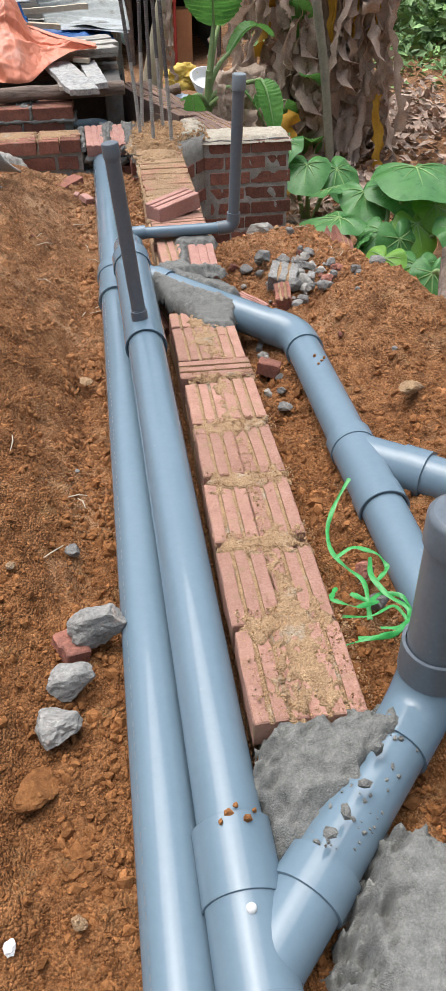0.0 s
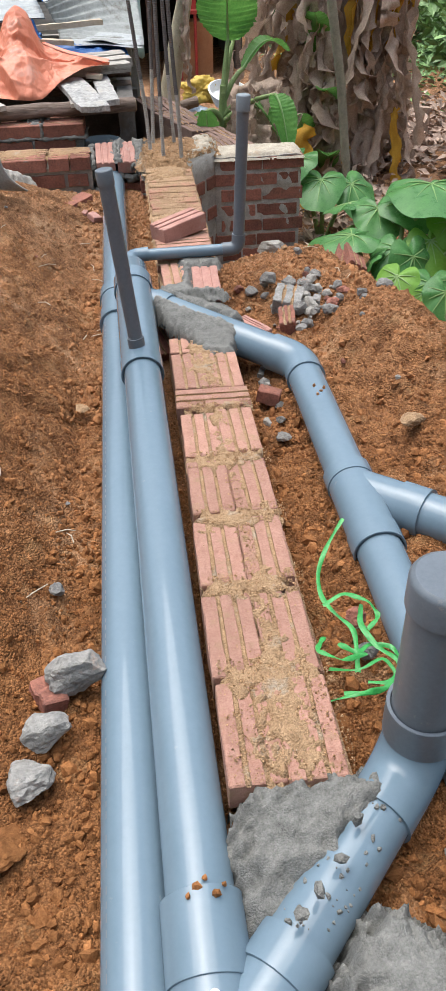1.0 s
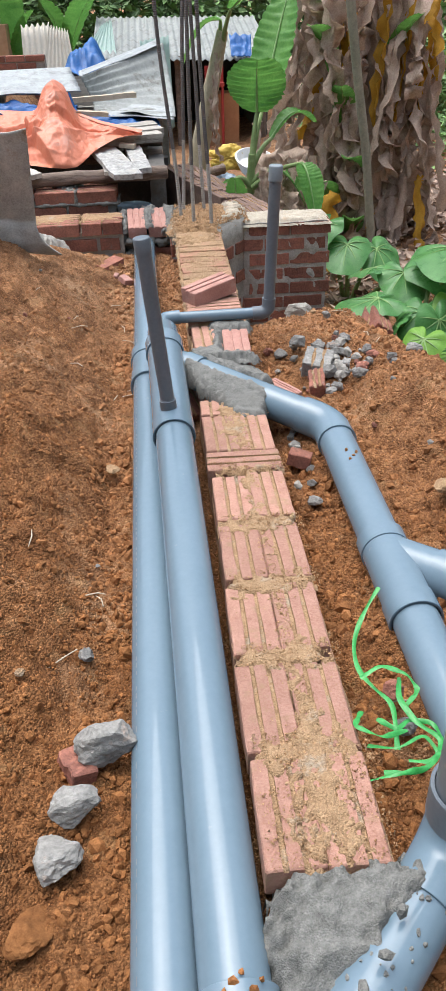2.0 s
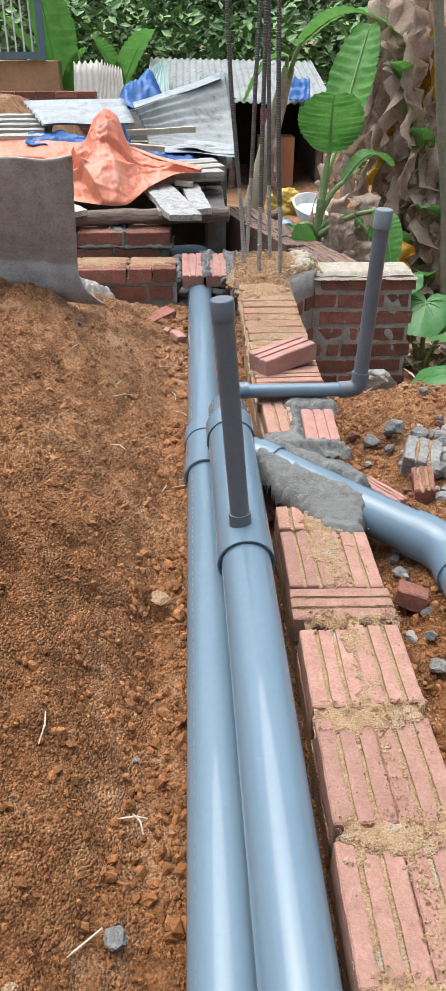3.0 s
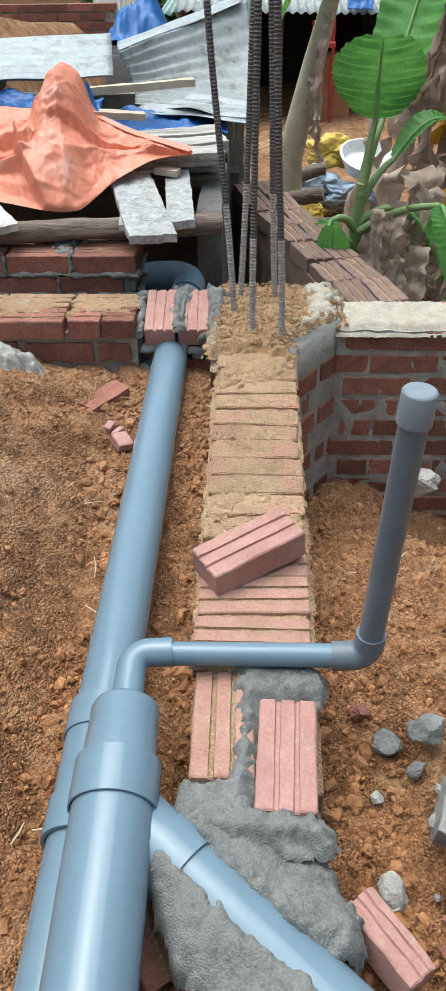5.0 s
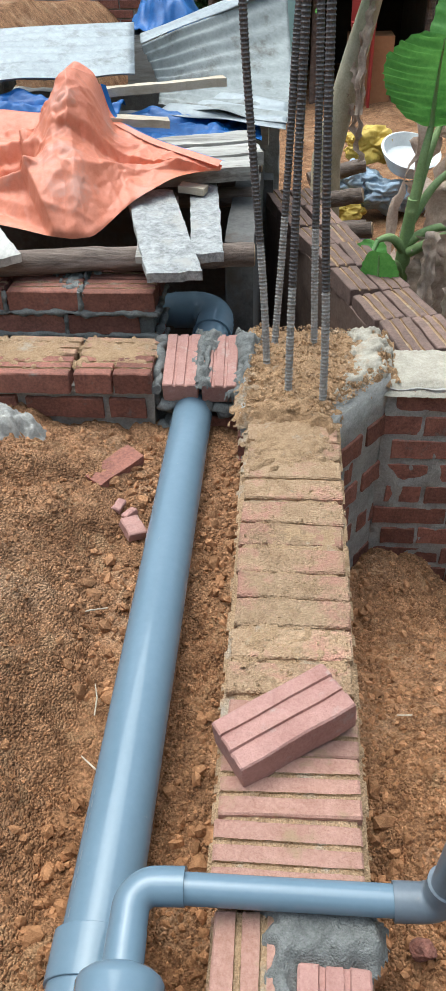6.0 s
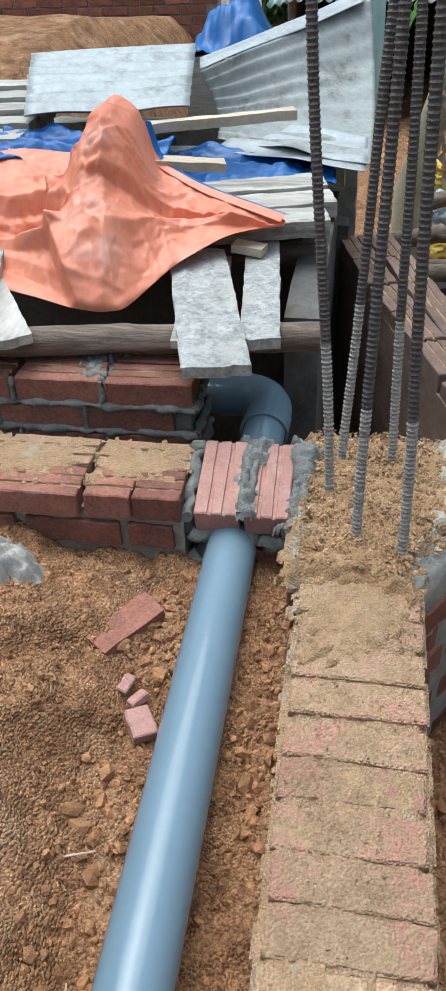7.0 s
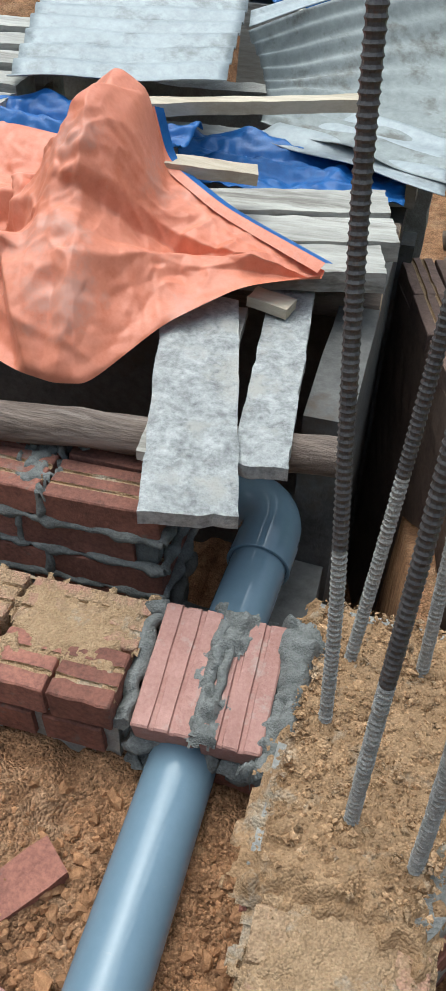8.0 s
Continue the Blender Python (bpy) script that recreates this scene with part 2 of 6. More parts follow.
def blotch(m, colour, scale, amount, strength, seed):
    """Irregular patches of another soil over the whole ground."""
    nd, ln = m.node_tree.nodes, m.node_tree.links
    bsdf = nd["Principled BSDF"]
    source = bsdf.inputs["Base Color"].links[0].from_socket
    geo = nd.new("ShaderNodeNewGeometry")
    mp = nd.new("ShaderNodeMapping")
    mp.inputs["Location"].default_value = (seed, seed * 0.7, 0)
    ln.new(geo.outputs["Position"], mp.inputs["Vector"])
    n = nd.new("ShaderNodeTexNoise")
    n.inputs["Scale"].default_value = scale
    n.inputs["Detail"].default_value = 9
    n.inputs["Roughness"].default_value = 0.68
    ln.new(mp.outputs[0], n.inputs["Vector"])
    r = nd.new("ShaderNodeMapRange")
    for key, value in (("From Min", 1 - amount), ("From Max", 1 - amount + 0.16), ("To Min", 0.0), ("To Max", strength)):
        r.inputs[key].default_value = value
    ln.new(n.outputs[0], r.inputs["Value"])
    mx = nd.new("ShaderNodeMixRGB")
    ln.new(r.outputs[0], mx.inputs[0])
    ln.new(source, mx.inputs[1])
    mx.inputs[2].default_value = (*colour, 1)
    ln.new(mx.outputs[0], bsdf.inputs["Base Color"])


blotch(SOIL, (0.115, 0.05, 0.022), 5.5, 0.5, 0.7, 3.0)
blotch(SOIL, (0.56, 0.35, 0.18), 8.0, 0.44, 0.6, 11.0)
blotch(SOIL, (0.36, 0.15, 0.065), 26.0, 0.43, 0.6, 23.0)
damp_to_dry(SOIL)
damp_to_dry(CLOD)


def part(name, bm, mat, parent=None, label="", smooth=False):
    me = bpy.data.meshes.new(name)
    if smooth:
        for f in bm.faces:
            f.smooth = True
    bm.to_mesh(me)
    bm.free()
    me.materials.append(mat)
    ob = new(name, me)
    if parent:
        ob.parent = parent
    return tagged(ob, label)


def mesh_part(name, verts, faces, mat, parent=None, label="", smooth=False):
    me = bpy.data.meshes.new(name)
    me.from_pydata([tuple(map(float, v)) for v in verts], [], [tuple(map(int, f)) for f in faces])
    if smooth:
        me.polygons.foreach_set("use_smooth", [True] * len(me.polygons))
    me.materials.append(mat)
    me.update()
    ob = new(name, me)
    if parent:
        ob.parent = parent
    return tagged(ob, label)


def thing(name, label, category, group="", kind="", at=(0, 0, 0)):
    ob = new(name)
    ob.location = at
    ob.empty_display_size = 0.05
    return tagged(ob, label, category, group, kind)


def shared(name, me, m, parent=None):
    ob = new(name, me)
    ob.matrix_basis = m
    if parent:
        ob.parent = parent
    return ob


def sweep(points, radii, sides=24, caps=True):
    """A bmesh tube along points, one radius each."""
    bm = bmesh.new()
    pts = [Vector(p) for p in points]
    rings = []
    n0 = None
    for i, p in enumerate(pts):
        d = (pts[min(i + 1, len(pts) - 1)] - pts[max(i - 1, 0)])
        if d.length < 1e-9:
            d = pts[i] - pts[i - 1] if i else pts[1] - pts[0]
        d.normalize()
        if n0 is None:
            n0 = d.orthogonal().normalized()
        n0 = (n0 - d * n0.dot(d)).normalized()
        b = d.cross(n0)
        r = radii[i] if hasattr(radii, "__len__") else radii
        rings.append([bm.verts.new(p + (n0 * math.cos(a) + b * math.sin(a)) * r) for a in [2 * math.pi * k / sides for k in range(sides)]])
    for a, b in zip(rings, rings[1:]):
        for k in range(sides):
            bm.faces.new((a[k], a[(k + 1) % sides], b[(k + 1) % sides], b[k]))
    if caps:
        for ring in (list(reversed(rings[0])), rings[-1]):
            for e in bm.faces.new(ring).edges:
                e.smooth = False
    return bm


def lathe(a, b, profile, sides=32):
    """A tube from a to b; profile: (metres along, radius), so that steps are sharp."""
    a, b = Vector(a), Vector(b)
    d = (b - a).normalized()
    n0 = d.orthogonal().normalized()
    c = d.cross(n0)
    bm = bmesh.new()
    rings = [[bm.verts.new(a + d * s + (n0 * math.cos(t) + c * math.sin(t)) * r) for t in [2 * math.pi * k / sides for k in range(sides)]] for s, r in profile]
    for p, q in zip(rings, rings[1:]):
        for k in range(sides):
            f = bm.faces.new((p[k], p[(k + 1) % sides], q[(k + 1) % sides], q[k]))
            f.smooth = True
    bm.faces.new(list(reversed(rings[0])))
    bm.faces.new(rings[-1])
    bm.normal_update()
    for e in bm.edges:
        if len(e.link_faces) == 2 and e.calc_face_angle(0) > 0.6:
            e.smooth = False
    return bm


def bend(corner, to_a, to_b, radius, steps=10):
    """Points of an arc that rounds the corner between two directions."""
    corner, u, v = Vector(corner), Vector(to_a).normalized(), Vector(to_b).normalized()
    half = u.angle(v) / 2
    reach = radius / math.tan(half)
    p, q = corner + u * reach, corner + v * reach
    centre = corner + (u + v).normalized() * (radius / math.sin(half))
    out = []
    for k in range(steps + 1):
        w = (p.lerp(q, k / steps) - centre).normalized()
        out.append(centre + w * radius)
    return out


def fbm(x, y, z, octaves=4):
    return noise.fractal(Vector((x, y, z)), 1.0, 2.0, octaves)


# ---- ground ----
def ramp01(v, a, b):
    return np.clip((v - a) / (b - a), 0, 1)


def smooth01(v, a, b):
    t = ramp01(v, a, b)
    return t * t * (3 - 2 * t)


def ground_z(x, y):
    """The lie of the land, without its lumps."""
    x, y = np.asarray(x, float), np.asarray(y, float)
    z = np.full(np.broadcast(x, y).shape, -0.135)
    z = z + 0.075 * smooth01(y, 0.9, 1.6)
    steep = np.interp(y, [-3, -1.7, -1.0, -0.3, 0.5, 1.0, 1.45, 1.8], [0.05, 0.15, 0.75, 1.25, 0.95, 0.95, 0.6, 0.2])
    bank = steep * np.clip(-0.31 - x, 0, None)
    top = np.interp(y, [-3, -1.7, -0.8, 0.3, 1.3, 1.8], [0.1, 0.14, 0.4, 0.5, 0.42, 0.15])
    z = z + top * np.tanh(bank / top)
    right = smooth01(x, 0.16, 0.42)
    z = z + right * (0.06 + 0.07 * smooth01(x, 0.4, 0.75))
    z = z + 0.13 * np.exp(-(((x - 0.74) / 0.18) ** 2 + ((y + 0.08) / 0.24) ** 2))
    z = z + 0.05 * np.exp(-(((x - 0.42) / 0.16) ** 2 + ((y - 0.55) / 0.25) ** 2))
    beside = smooth01(x, 0.18, 0.27)
    z = z - beside * (0.48 * smooth01(y, 0.8, 1.65))
    edge_right = (x - 0.76) + (y - 0.3) * 0.24
    slope_right = smooth01(edge_right, 0.0, 0.32) * smooth01(y, -1.2, -0.2)
    z = z - 0.5 * slope_right * (1 - 0.55 * smooth01(y, 1.0, 1.8))
    back = smooth01(y, 2.2, 3.6)
    far = -0.75 + 0.06 * np.clip(x, 0, 4)
    z = z * (1 - back) + far * back
    left_back = smooth01(-x, 0.9, 1.7) * smooth01(y, 3.2, 4.4) * (1 - smooth01(y, 8.5, 11))
    z = z + left_back * (1.05 + 0.25 * np.exp(-((y - 5.6) / 1.2) ** 2))
    pit = smooth01(y, 2.04, 2.08) * (1 - smooth01(y, 3.7, 3.75)) * smooth01(-x, -(0.12 + 0.0), -0.02) * smooth01(x, -1.75, -1.7)
    pit = np.maximum(pit, smooth01(y, 2.04, 2.08) * (1 - smooth01(y, 3.2, 3.3)) * smooth01(-x, -0.12, -0.1) * smooth01(x, -1.75, -1.7))
    z = z * (1 - pit) - 1.3 * pit
    return z


def lump_at(x, y):
    """Uneven dug surface: fine lumps everywhere, scooped ledges and slumps away from the pipes."""
    away = min(1.0, max(0.0, (abs(x + 0.02) - 0.27) / 0.14))
    z = 0.02 * fbm(x * 9, y * 9, 0.3, 5)
    if away and abs(x) < 3 and abs(y) < 4:
        slump = fbm(x * 3.1 + 0.5 * y, y * 2.2, 4.0, 3)
        ledge = abs(noise.noise(Vector((x * 5.5 + 1.2 * y, y * 2.6 - x, 7.5))))
        scoop = max(0.0, noise.noise(Vector((x * 13, y * 11, 2.2))) - 0.12)
        z += away * (0.024 * slump - 0.035 * max(0.0, 0.22 - ledge) / 0.22 - 0.045 * scoop)
    return z


def ground_lumps(x, y):
    return np.vectorize(lambda a, b: lump_at(float(a), float(b)))(x, y)


def axis_steps(lo, hi, step, ends):
    core = list(np.arange(lo, hi + 1e-6, step))
    out, d, p = [], step, hi
    while p < ends[1]:
        d *= 1.22
        p += d
        out.append(p)
    low, d, p = [], step, lo
    while p > ends[0]:
        d *= 1.22
        p -= d
        low.append(p)
    return np.array(low[::-1] + core + out)


gx = axis_steps(-0.95, 1.0, 0.0105, (-70, 70))
gy = axis_steps(-2.3, 2.2, 0.0105, (-40, 120))
GX, GY = np.meshgrid(gx, gy)
GZ = ground_z(GX, GY)
crumb = np.array([[noise.noise(Vector((x * 38, y * 38, 2.0))) + 0.65 * noise.noise(Vector((x * 80, y * 80, 5.0))) for x in gx] for y in gy])
near = ((np.abs(GX) < 1.6) & (GY < 2.5)).astype(float)
GZ = GZ + ground_lumps(GX, GY) + crumb * 0.013 * near
nx, ny = len(gx), len(gy)
idx = np.arange(nx * ny).reshape(ny, nx)
quads = np.stack([idx[:-1, :-1], idx[:-1, 1:], idx[1:, 1:], idx[1:, :-1]], -1).reshape(-1, 4)
ground = mesh_part("ground", np.stack([GX, GY, GZ], -1).reshape(-1, 3), quads, SOIL, smooth=True)
tagged(ground, "orange-brown excavated sandy soil sloping into a trench", "ground", kind="structure")



def pebble_mesh(rough, seed, detail=1):
    """Unit stone: a knobbly icosphere, flattened."""
    bm = bmesh.new()
    bmesh.ops.create_icosphere(bm, subdivisions=detail, radius=1.0)
    for v in bm.verts:
        k = 1 + rough * noise.noise(v.co * 1.3 + Vector((seed * 7.1, seed * 3.3, 0))) + 0.5 * rough * noise.noise(v.co * 3.1 + Vector((0, seed * 5.7, 0)))
        v.co *= k
    verts = np.array([v.co[:] for v in bm.verts])
    faces = np.array([[v.index for v in f.verts] for f in bm.faces])
    bm.free()
    return verts, faces


def scatter(name, spots, mat, label, category, kind="stuff"):
    """Many small stones joined into one mesh; spots: x, y, z, size."""
    shapes = [pebble_mesh(0.55, s) for s in range(6)]
    V, Fs, base = [], [], 0
    for x, y, z, s in spots:
        v, f = shapes[rnd.randrange(6)]
        e = Euler((rnd.random() * 6, rnd.random() * 6, rnd.random() * 6)).to_matrix()
        w = (v * np.array([s, s * rnd.uniform(0.6, 1), s * rnd.uniform(0.5, 0.9)])) @ np.array(e).T + (x, y, z)
        V.append(w)
        Fs.append(f + base)
        base += len(v)
    ob = mesh_part(name, np.concatenate(V), np.concatenate(Fs), mat, smooth=False)
    return tagged(ob, label, category, kind=kind)


def crumbs_over(name, count, sizes, keep, lift, mat, label, category, seed):
    """Tiny angular grains joined into one mesh."""
    rr = np.random.RandomState(seed)
    base_v = np.array([(1, 0, 0), (-1, 0, 0), (0, 1, 0), (0, -1, 0), (0, 0, 1), (0, 0, -1)], float)
    base_f = np.array([(0, 2, 4), (2, 1, 4), (1, 3, 4), (3, 0, 4), (2, 0, 5), (1, 2, 5), (3, 1, 5), (0, 3, 5)])
    x, y, *height = keep(rr, count)
    z = height[0] if height else ground_z(x, y) + ground_lumps(x, y)
    s = np.minimum(sizes[1], sizes[0] * np.exp(np.abs(rr.normal(0, 0.6, len(x)))))
    v = base_v[None] * rr.uniform(0.6, 1.1, (len(x), 6, 1)) + rr.normal(0, 0.2, (len(x), 6, 3))
    v = v * s[:, None, None] + np.stack([x, y, z + s * lift], -1)[:, None]
    f = base_f[None] + 6 * np.arange(len(x))[:, None, None]
    ob = mesh_part(name, v.reshape(-1, 3), f.reshape(-1, 3), mat)
    return tagged(ob, label, category, kind="stuff")


def soil_spots(rr, count):
    x, y = rr.uniform(-1.0, 1.0, count), rr.uniform(-2.2, 2.0, count)
    dense = 0.5 + 0.5 * np.array([noise.noise(Vector((a * 5, b * 5, 9))) for a, b in zip(x, y)])
    beside = ((x > -0.13) & (x < 0.0)) | ((x > 0.19) & (x < 0.34))
    trodden = 0.3 * smooth01(y, 0.2, 0.9) * (x < 0)
    ok = (rr.uniform(0, 1, count) < dense + 0.3 + 0.4 * beside - trodden) & ~((x > -0.02) & (x < 0.2) & (y > -1.62)) & ~((y > 1.78) & (x < 0.2)) & (y < 1.9)
    return x[ok], y[ok]


crumbs_over("soil_crumbs", 150000, (0.0017, 0.0065), soil_spots, 0.3, CLOD, "fine orange-brown soil crumbs all over the trench", "soil crumbs", 5)
clod_x, clod_y = soil_spots(np.random.RandomState(6), 9500)
def clod_rows(xs, ys, small, large, spread):
    return [(x, y, float(ground_z(x, y)) + lump_at(float(x), float(y)) + 0.001, min(large, small * math.exp(abs(rnd.gauss(0, spread))))) for x, y in zip(xs, ys)]


def trench_spots(rr, count):
    """Loose lumps that rolled down beside the pipes and the wall."""
    strip = rr.choice(4, count, p=(0.3, 0.22, 0.3, 0.18))
    lo, hi = np.array((-0.36, -0.1, 0.2, 0.46))[strip], np.array((-0.24, -0.01, 0.34, 0.72))[strip]
    x, y = lo + (hi - lo) * rr.uniform(0, 1, count), rr.uniform(-1.9, 1.8, count)
    patch = np.array([noise.noise(Vector((a * 4, b * 4, 21))) for a, b in zip(x, y)])
    ok = (patch > -0.12) & ~((strip == 1) & (y < 0.55)) & ~((strip == 3) & (y > 1.2))
    return x[ok], y[ok]


big_x, big_y = trench_spots(np.random.RandomState(16), 3000)
scatter("soil_clods", clod_rows(clod_x, clod_y, 0.0048, 0.015, 0.5) + clod_rows(big_x, big_y, 0.0065, 0.021, 0.55),
        CLOD, "loose clods of orange-brown soil on the ground", "soil clods")


# ---- bricks ----
BL, BW, BH = 0.212, 0.1, 0.06


def brick_mesh(name, mat, seed, length=BL, width=BW, height=BH, grooves=True, wear=0.0022, top=None):
    """A brick along y, its top at z = 0, with two grooves along the top and worn edges."""
    w, h = width / 2, height
    c = 0.003
    prof = [(-w, -h), (-w, -c), (-w + c, 0)]
    if grooves:
        for g in (-width / 6, width / 6):
            prof += [(g - 0.0048, 0), (g - 0.0036, -0.005), (g + 0.0036, -0.005), (g + 0.0048, 0)]
    prof += [(w - c, 0), (w, -c), (w, -h)]
    cuts = 5
    ys = [-length / 2, -length / 2 + 0.003] + [length * (k / cuts - 0.5) for k in range(1, cuts)] + [length / 2 - 0.003, length / 2]
    V, Fs = [], []
    for j, y in enumerate(ys):
        end = j in (0, len(ys) - 1)
        for x, z in prof:
            q = Vector((x * 60 + seed * 9, y * 60, z * 60))
            shrink = 0.97 if end else 1.0
            zz = (z - 0.0025 if z > -0.01 else z) if end else z
            V.append((x * shrink + wear * noise.noise(q), y + wear * noise.noise(q + Vector((5, 0, 0))), zz + wear * 0.8 * noise.noise(q + Vector((0, 5, 0)))))
    n = len(prof)
    for j in range(len(ys) - 1):
        for k in range(n):
            a, b = j * n + k, j * n + (k + 1) % n
            Fs.append((a, a + n, b + n, b))
    Fs.append(tuple(range(n)))
    Fs.append(tuple(range(len(ys) * n - 1, (len(ys) - 1) * n - 1, -1)))
    me = bpy.data.meshes.new(name)
    me.from_pydata(V, [], Fs)
    me.materials.append(mat)
    if grooves and mat is not BRICK_NEW:
        me.materials.append(SANDY)
        for j in range(len(ys) - 1):
            for k in (3, 4, 5, 7, 8, 9):
                me.polygons[j * n + k].material_index = 1
    if top:
        me.materials.append(top)
        for p in me.polygons:
            if p.normal.z > 0.5 and p.material_index == 0:
                p.material_index = len(me.materials) - 1
    me.update()
    return me


BRICKS = [brick_mesh("brick", BRICK, s) for s in range(4)]
BRICKS_HALF = [brick_mesh("brick_half", BRICK, 20 + s, length=0.1) for s in range(2)]
BRICKS_DUSTY = [brick_mesh("brick_dusty", BRICK_DUSTY, 30 + s, grooves=True, wear=0.004) for s in range(3)]
BRICKS_LOCK = [brick_mesh("brick_on_edge", BRICK_DUSTY, 40 + s, width=0.066, height=0.1, grooves=False, wear=0.004) for s in range(4)]
BRICKS_DARK = [brick_mesh("brick_dark", BRICK_DARK, 50 + s, wear=0.0035) for s in range(3)]
BRICKS_DARK_HALF = [brick_mesh("brick_dark_half", BRICK_DARK, 60 + s, length=0.1, wear=0.0035) for s in range(2)]
BRICKS_TOPPED = [brick_mesh("brick_topped", BRICK_DARK, 90 + s, wear=0.004, top=BRICK_DUSTY) for s in range(3)]
BRICKS_TOPPED_HALF = [brick_mesh("brick_topped_half", BRICK_DARK, 95 + s, length=0.1, wear=0.004, top=BRICK_DUSTY) for s in range(2)]
BRICKS_NEW = [brick_mesh("brick_new", BRICK_NEW, 70 + s, length=0.205, width=0.094, wear=0.0018) for s in range(2)]


def lay(meshes, x, y, z, rz=0.0, rx=0.0, ry=0.0, parent=None, loose=0.004, turn=1.2):
    m = pose(x + rnd.uniform(-loose, loose), y + rnd.uniform(-loose, loose), z + rnd.uniform(-loose, loose) * 0.7,
             rx + rnd.uniform(-turn, turn), ry + rnd.uniform(-turn, turn), rz + rnd.uniform(-turn, turn))
    return shared("brick", rnd.choice(meshes), m, parent)


def block(name, lo, hi, mat, parent=None, label="", rough=0.006, step=0.03, seed=1.0):
    """A box of mortar with uneven faces."""
    bm = bmesh.new()
    bmesh.ops.create_cube(bm, size=1.0)
    size = [hi[k] - lo[k] for k in range(3)]
    mid = [(hi[k] + lo[k]) / 2 for k in range(3)]
    for v in bm.verts:
        v.co = Vector([v.co[k] * size[k] + mid[k] for k in range(3)])
    for k in range(3):
        n = min(60, max(1, int(size[k] / step)))
        if n > 1:
            ed = [e for e in bm.edges if abs((e.verts[0].co - e.verts[1].co).normalized()[k]) > 0.99]
            bmesh.ops.subdivide_edges(bm, edges=ed, cuts=n - 1, use_grid_fill=True)
    for v in bm.verts:
        q = v.co * 22 + Vector((seed * 3.7, 0, 0))
        v.co += Vector((noise.noise(q), noise.noise(q + Vector((9, 0, 0))), noise.noise(q + Vector((0, 9, 0))))) * rough
    return part(name, bm, mat, parent, label)


def edge_distance(X, Y, poly):
    """Signed distance to a polygon's outline, positive inside."""
    P = np.array(poly, float)
    inside = np.zeros(X.shape, bool)
    best = np.full(X.shape, 1e9)
    for (x0, y0), (x1, y1) in zip(P, np.roll(P, -1, 0)):
        dx, dy = x1 - x0, y1 - y0
        t = np.clip(((X - x0) * dx + (Y - y0) * dy) / (dx * dx + dy * dy), 0, 1)
        best = np.minimum(best, np.hypot(X - x0 - t * dx, Y - y0 - t * dy))
        cross = (y0 > Y) != (y1 > Y)
        with np.errstate(divide="ignore", invalid="ignore"):
            inside ^= cross & (X < (x1 - x0) * (Y - y0) / (y1 - y0 + 1e-12) + x0)
    return np.where(inside, best, -best)


def daub(name, poly, base, thick, mat, parent=None, label="", edge=0.03, rough=0.006, ragged=0.015, step=0.005, scale=18, below=0.03, seed=0.0):
    """A smeared heap of mortar or soil over an outline: thick in the middle, ragged at its rim. base: height, or a function of x and y."""
    P = np.array(poly, float)
    xs = np.arange(P[:, 0].min() - 0.02, P[:, 0].max() + 0.02, step)
    ys = np.arange(P[:, 1].min() - 0.02, P[:, 1].max() + 0.02, step)
    X, Y = np.meshgrid(xs, ys)
    n1 = np.array([[fbm(x * scale, y * scale, seed, 4) for x in xs] for y in ys])
    n2 = np.array([[fbm(x * scale * 2.6, y * scale * 2.6, seed + 3, 3) for x in xs] for y in ys])
    n3 = np.array([[noise.noise(Vector((x * scale * 8, y * scale * 8, seed))) + 0.6 * noise.noise(Vector((x * scale * 15, y * scale * 15, seed))) for x in xs] for y in ys])
    D = edge_distance(X, Y, poly) + ragged * n2 + 0.5 * ragged * n1
    B = base(X, Y) if callable(base) else np.full(X.shape, float(base))
    t = np.clip(D / edge, 0, 1)
    Z = B + thick * (1 - (1 - t) ** 2) + rough * 0.6 * n1 * t + rough * 0.4 * n2 + rough * 0.22 * n3
    under = np.clip(-D / (3.2 * step), 0, 1)
    Z = np.where(D <= 0.0, B - below * under * under + rough * 0.3 * n1 * (1 - under), Z)
    keep = D > -step * 3.4
    idm = -np.ones(X.shape, int)
    idm[keep] = np.arange(keep.sum())
    V = np.stack([X[keep], Y[keep], Z[keep]], -1)
    q = np.stack([idm[:-1, :-1], idm[:-1, 1:], idm[1:, 1:], idm[1:, :-1]], -1).reshape(-1, 4)
    q = q[(q >= 0).all(1)]
    return mesh_part(name, V, q, mat, parent, label, smooth=True)


def bead(name, a, b, radius, mat, parent, seed, flat=0.6):
    """A squeezed rope of mortar along a joint."""
    a, b = Vector(a), Vector(b)
    n = max(8, int((b - a).length / 0.006))
    bm = sweep([a.lerp(b, k / n) + Vector((noise.noise(Vector((k * 0.21, seed, 0))), noise.noise(Vector((k * 0.21, seed, 4))), noise.noise(Vector((k * 0.21, seed, 8))))) * radius * 0.5 for k in range(n + 1)],
               [radius * max(0.3, 0.85 + 0.8 * noise.noise(Vector((k * 0.13, seed, 2)))) for k in range(n + 1)], 10)
    for v in bm.verts:
        q = v.co * 45
        v.co += Vector((noise.noise(q), noise.noise(q + Vector((3, 0, 0))), noise.noise(q + Vector((0, 3, 0))))) * radius * 0.45
    return part(name, bm, mat, parent, smooth=True)


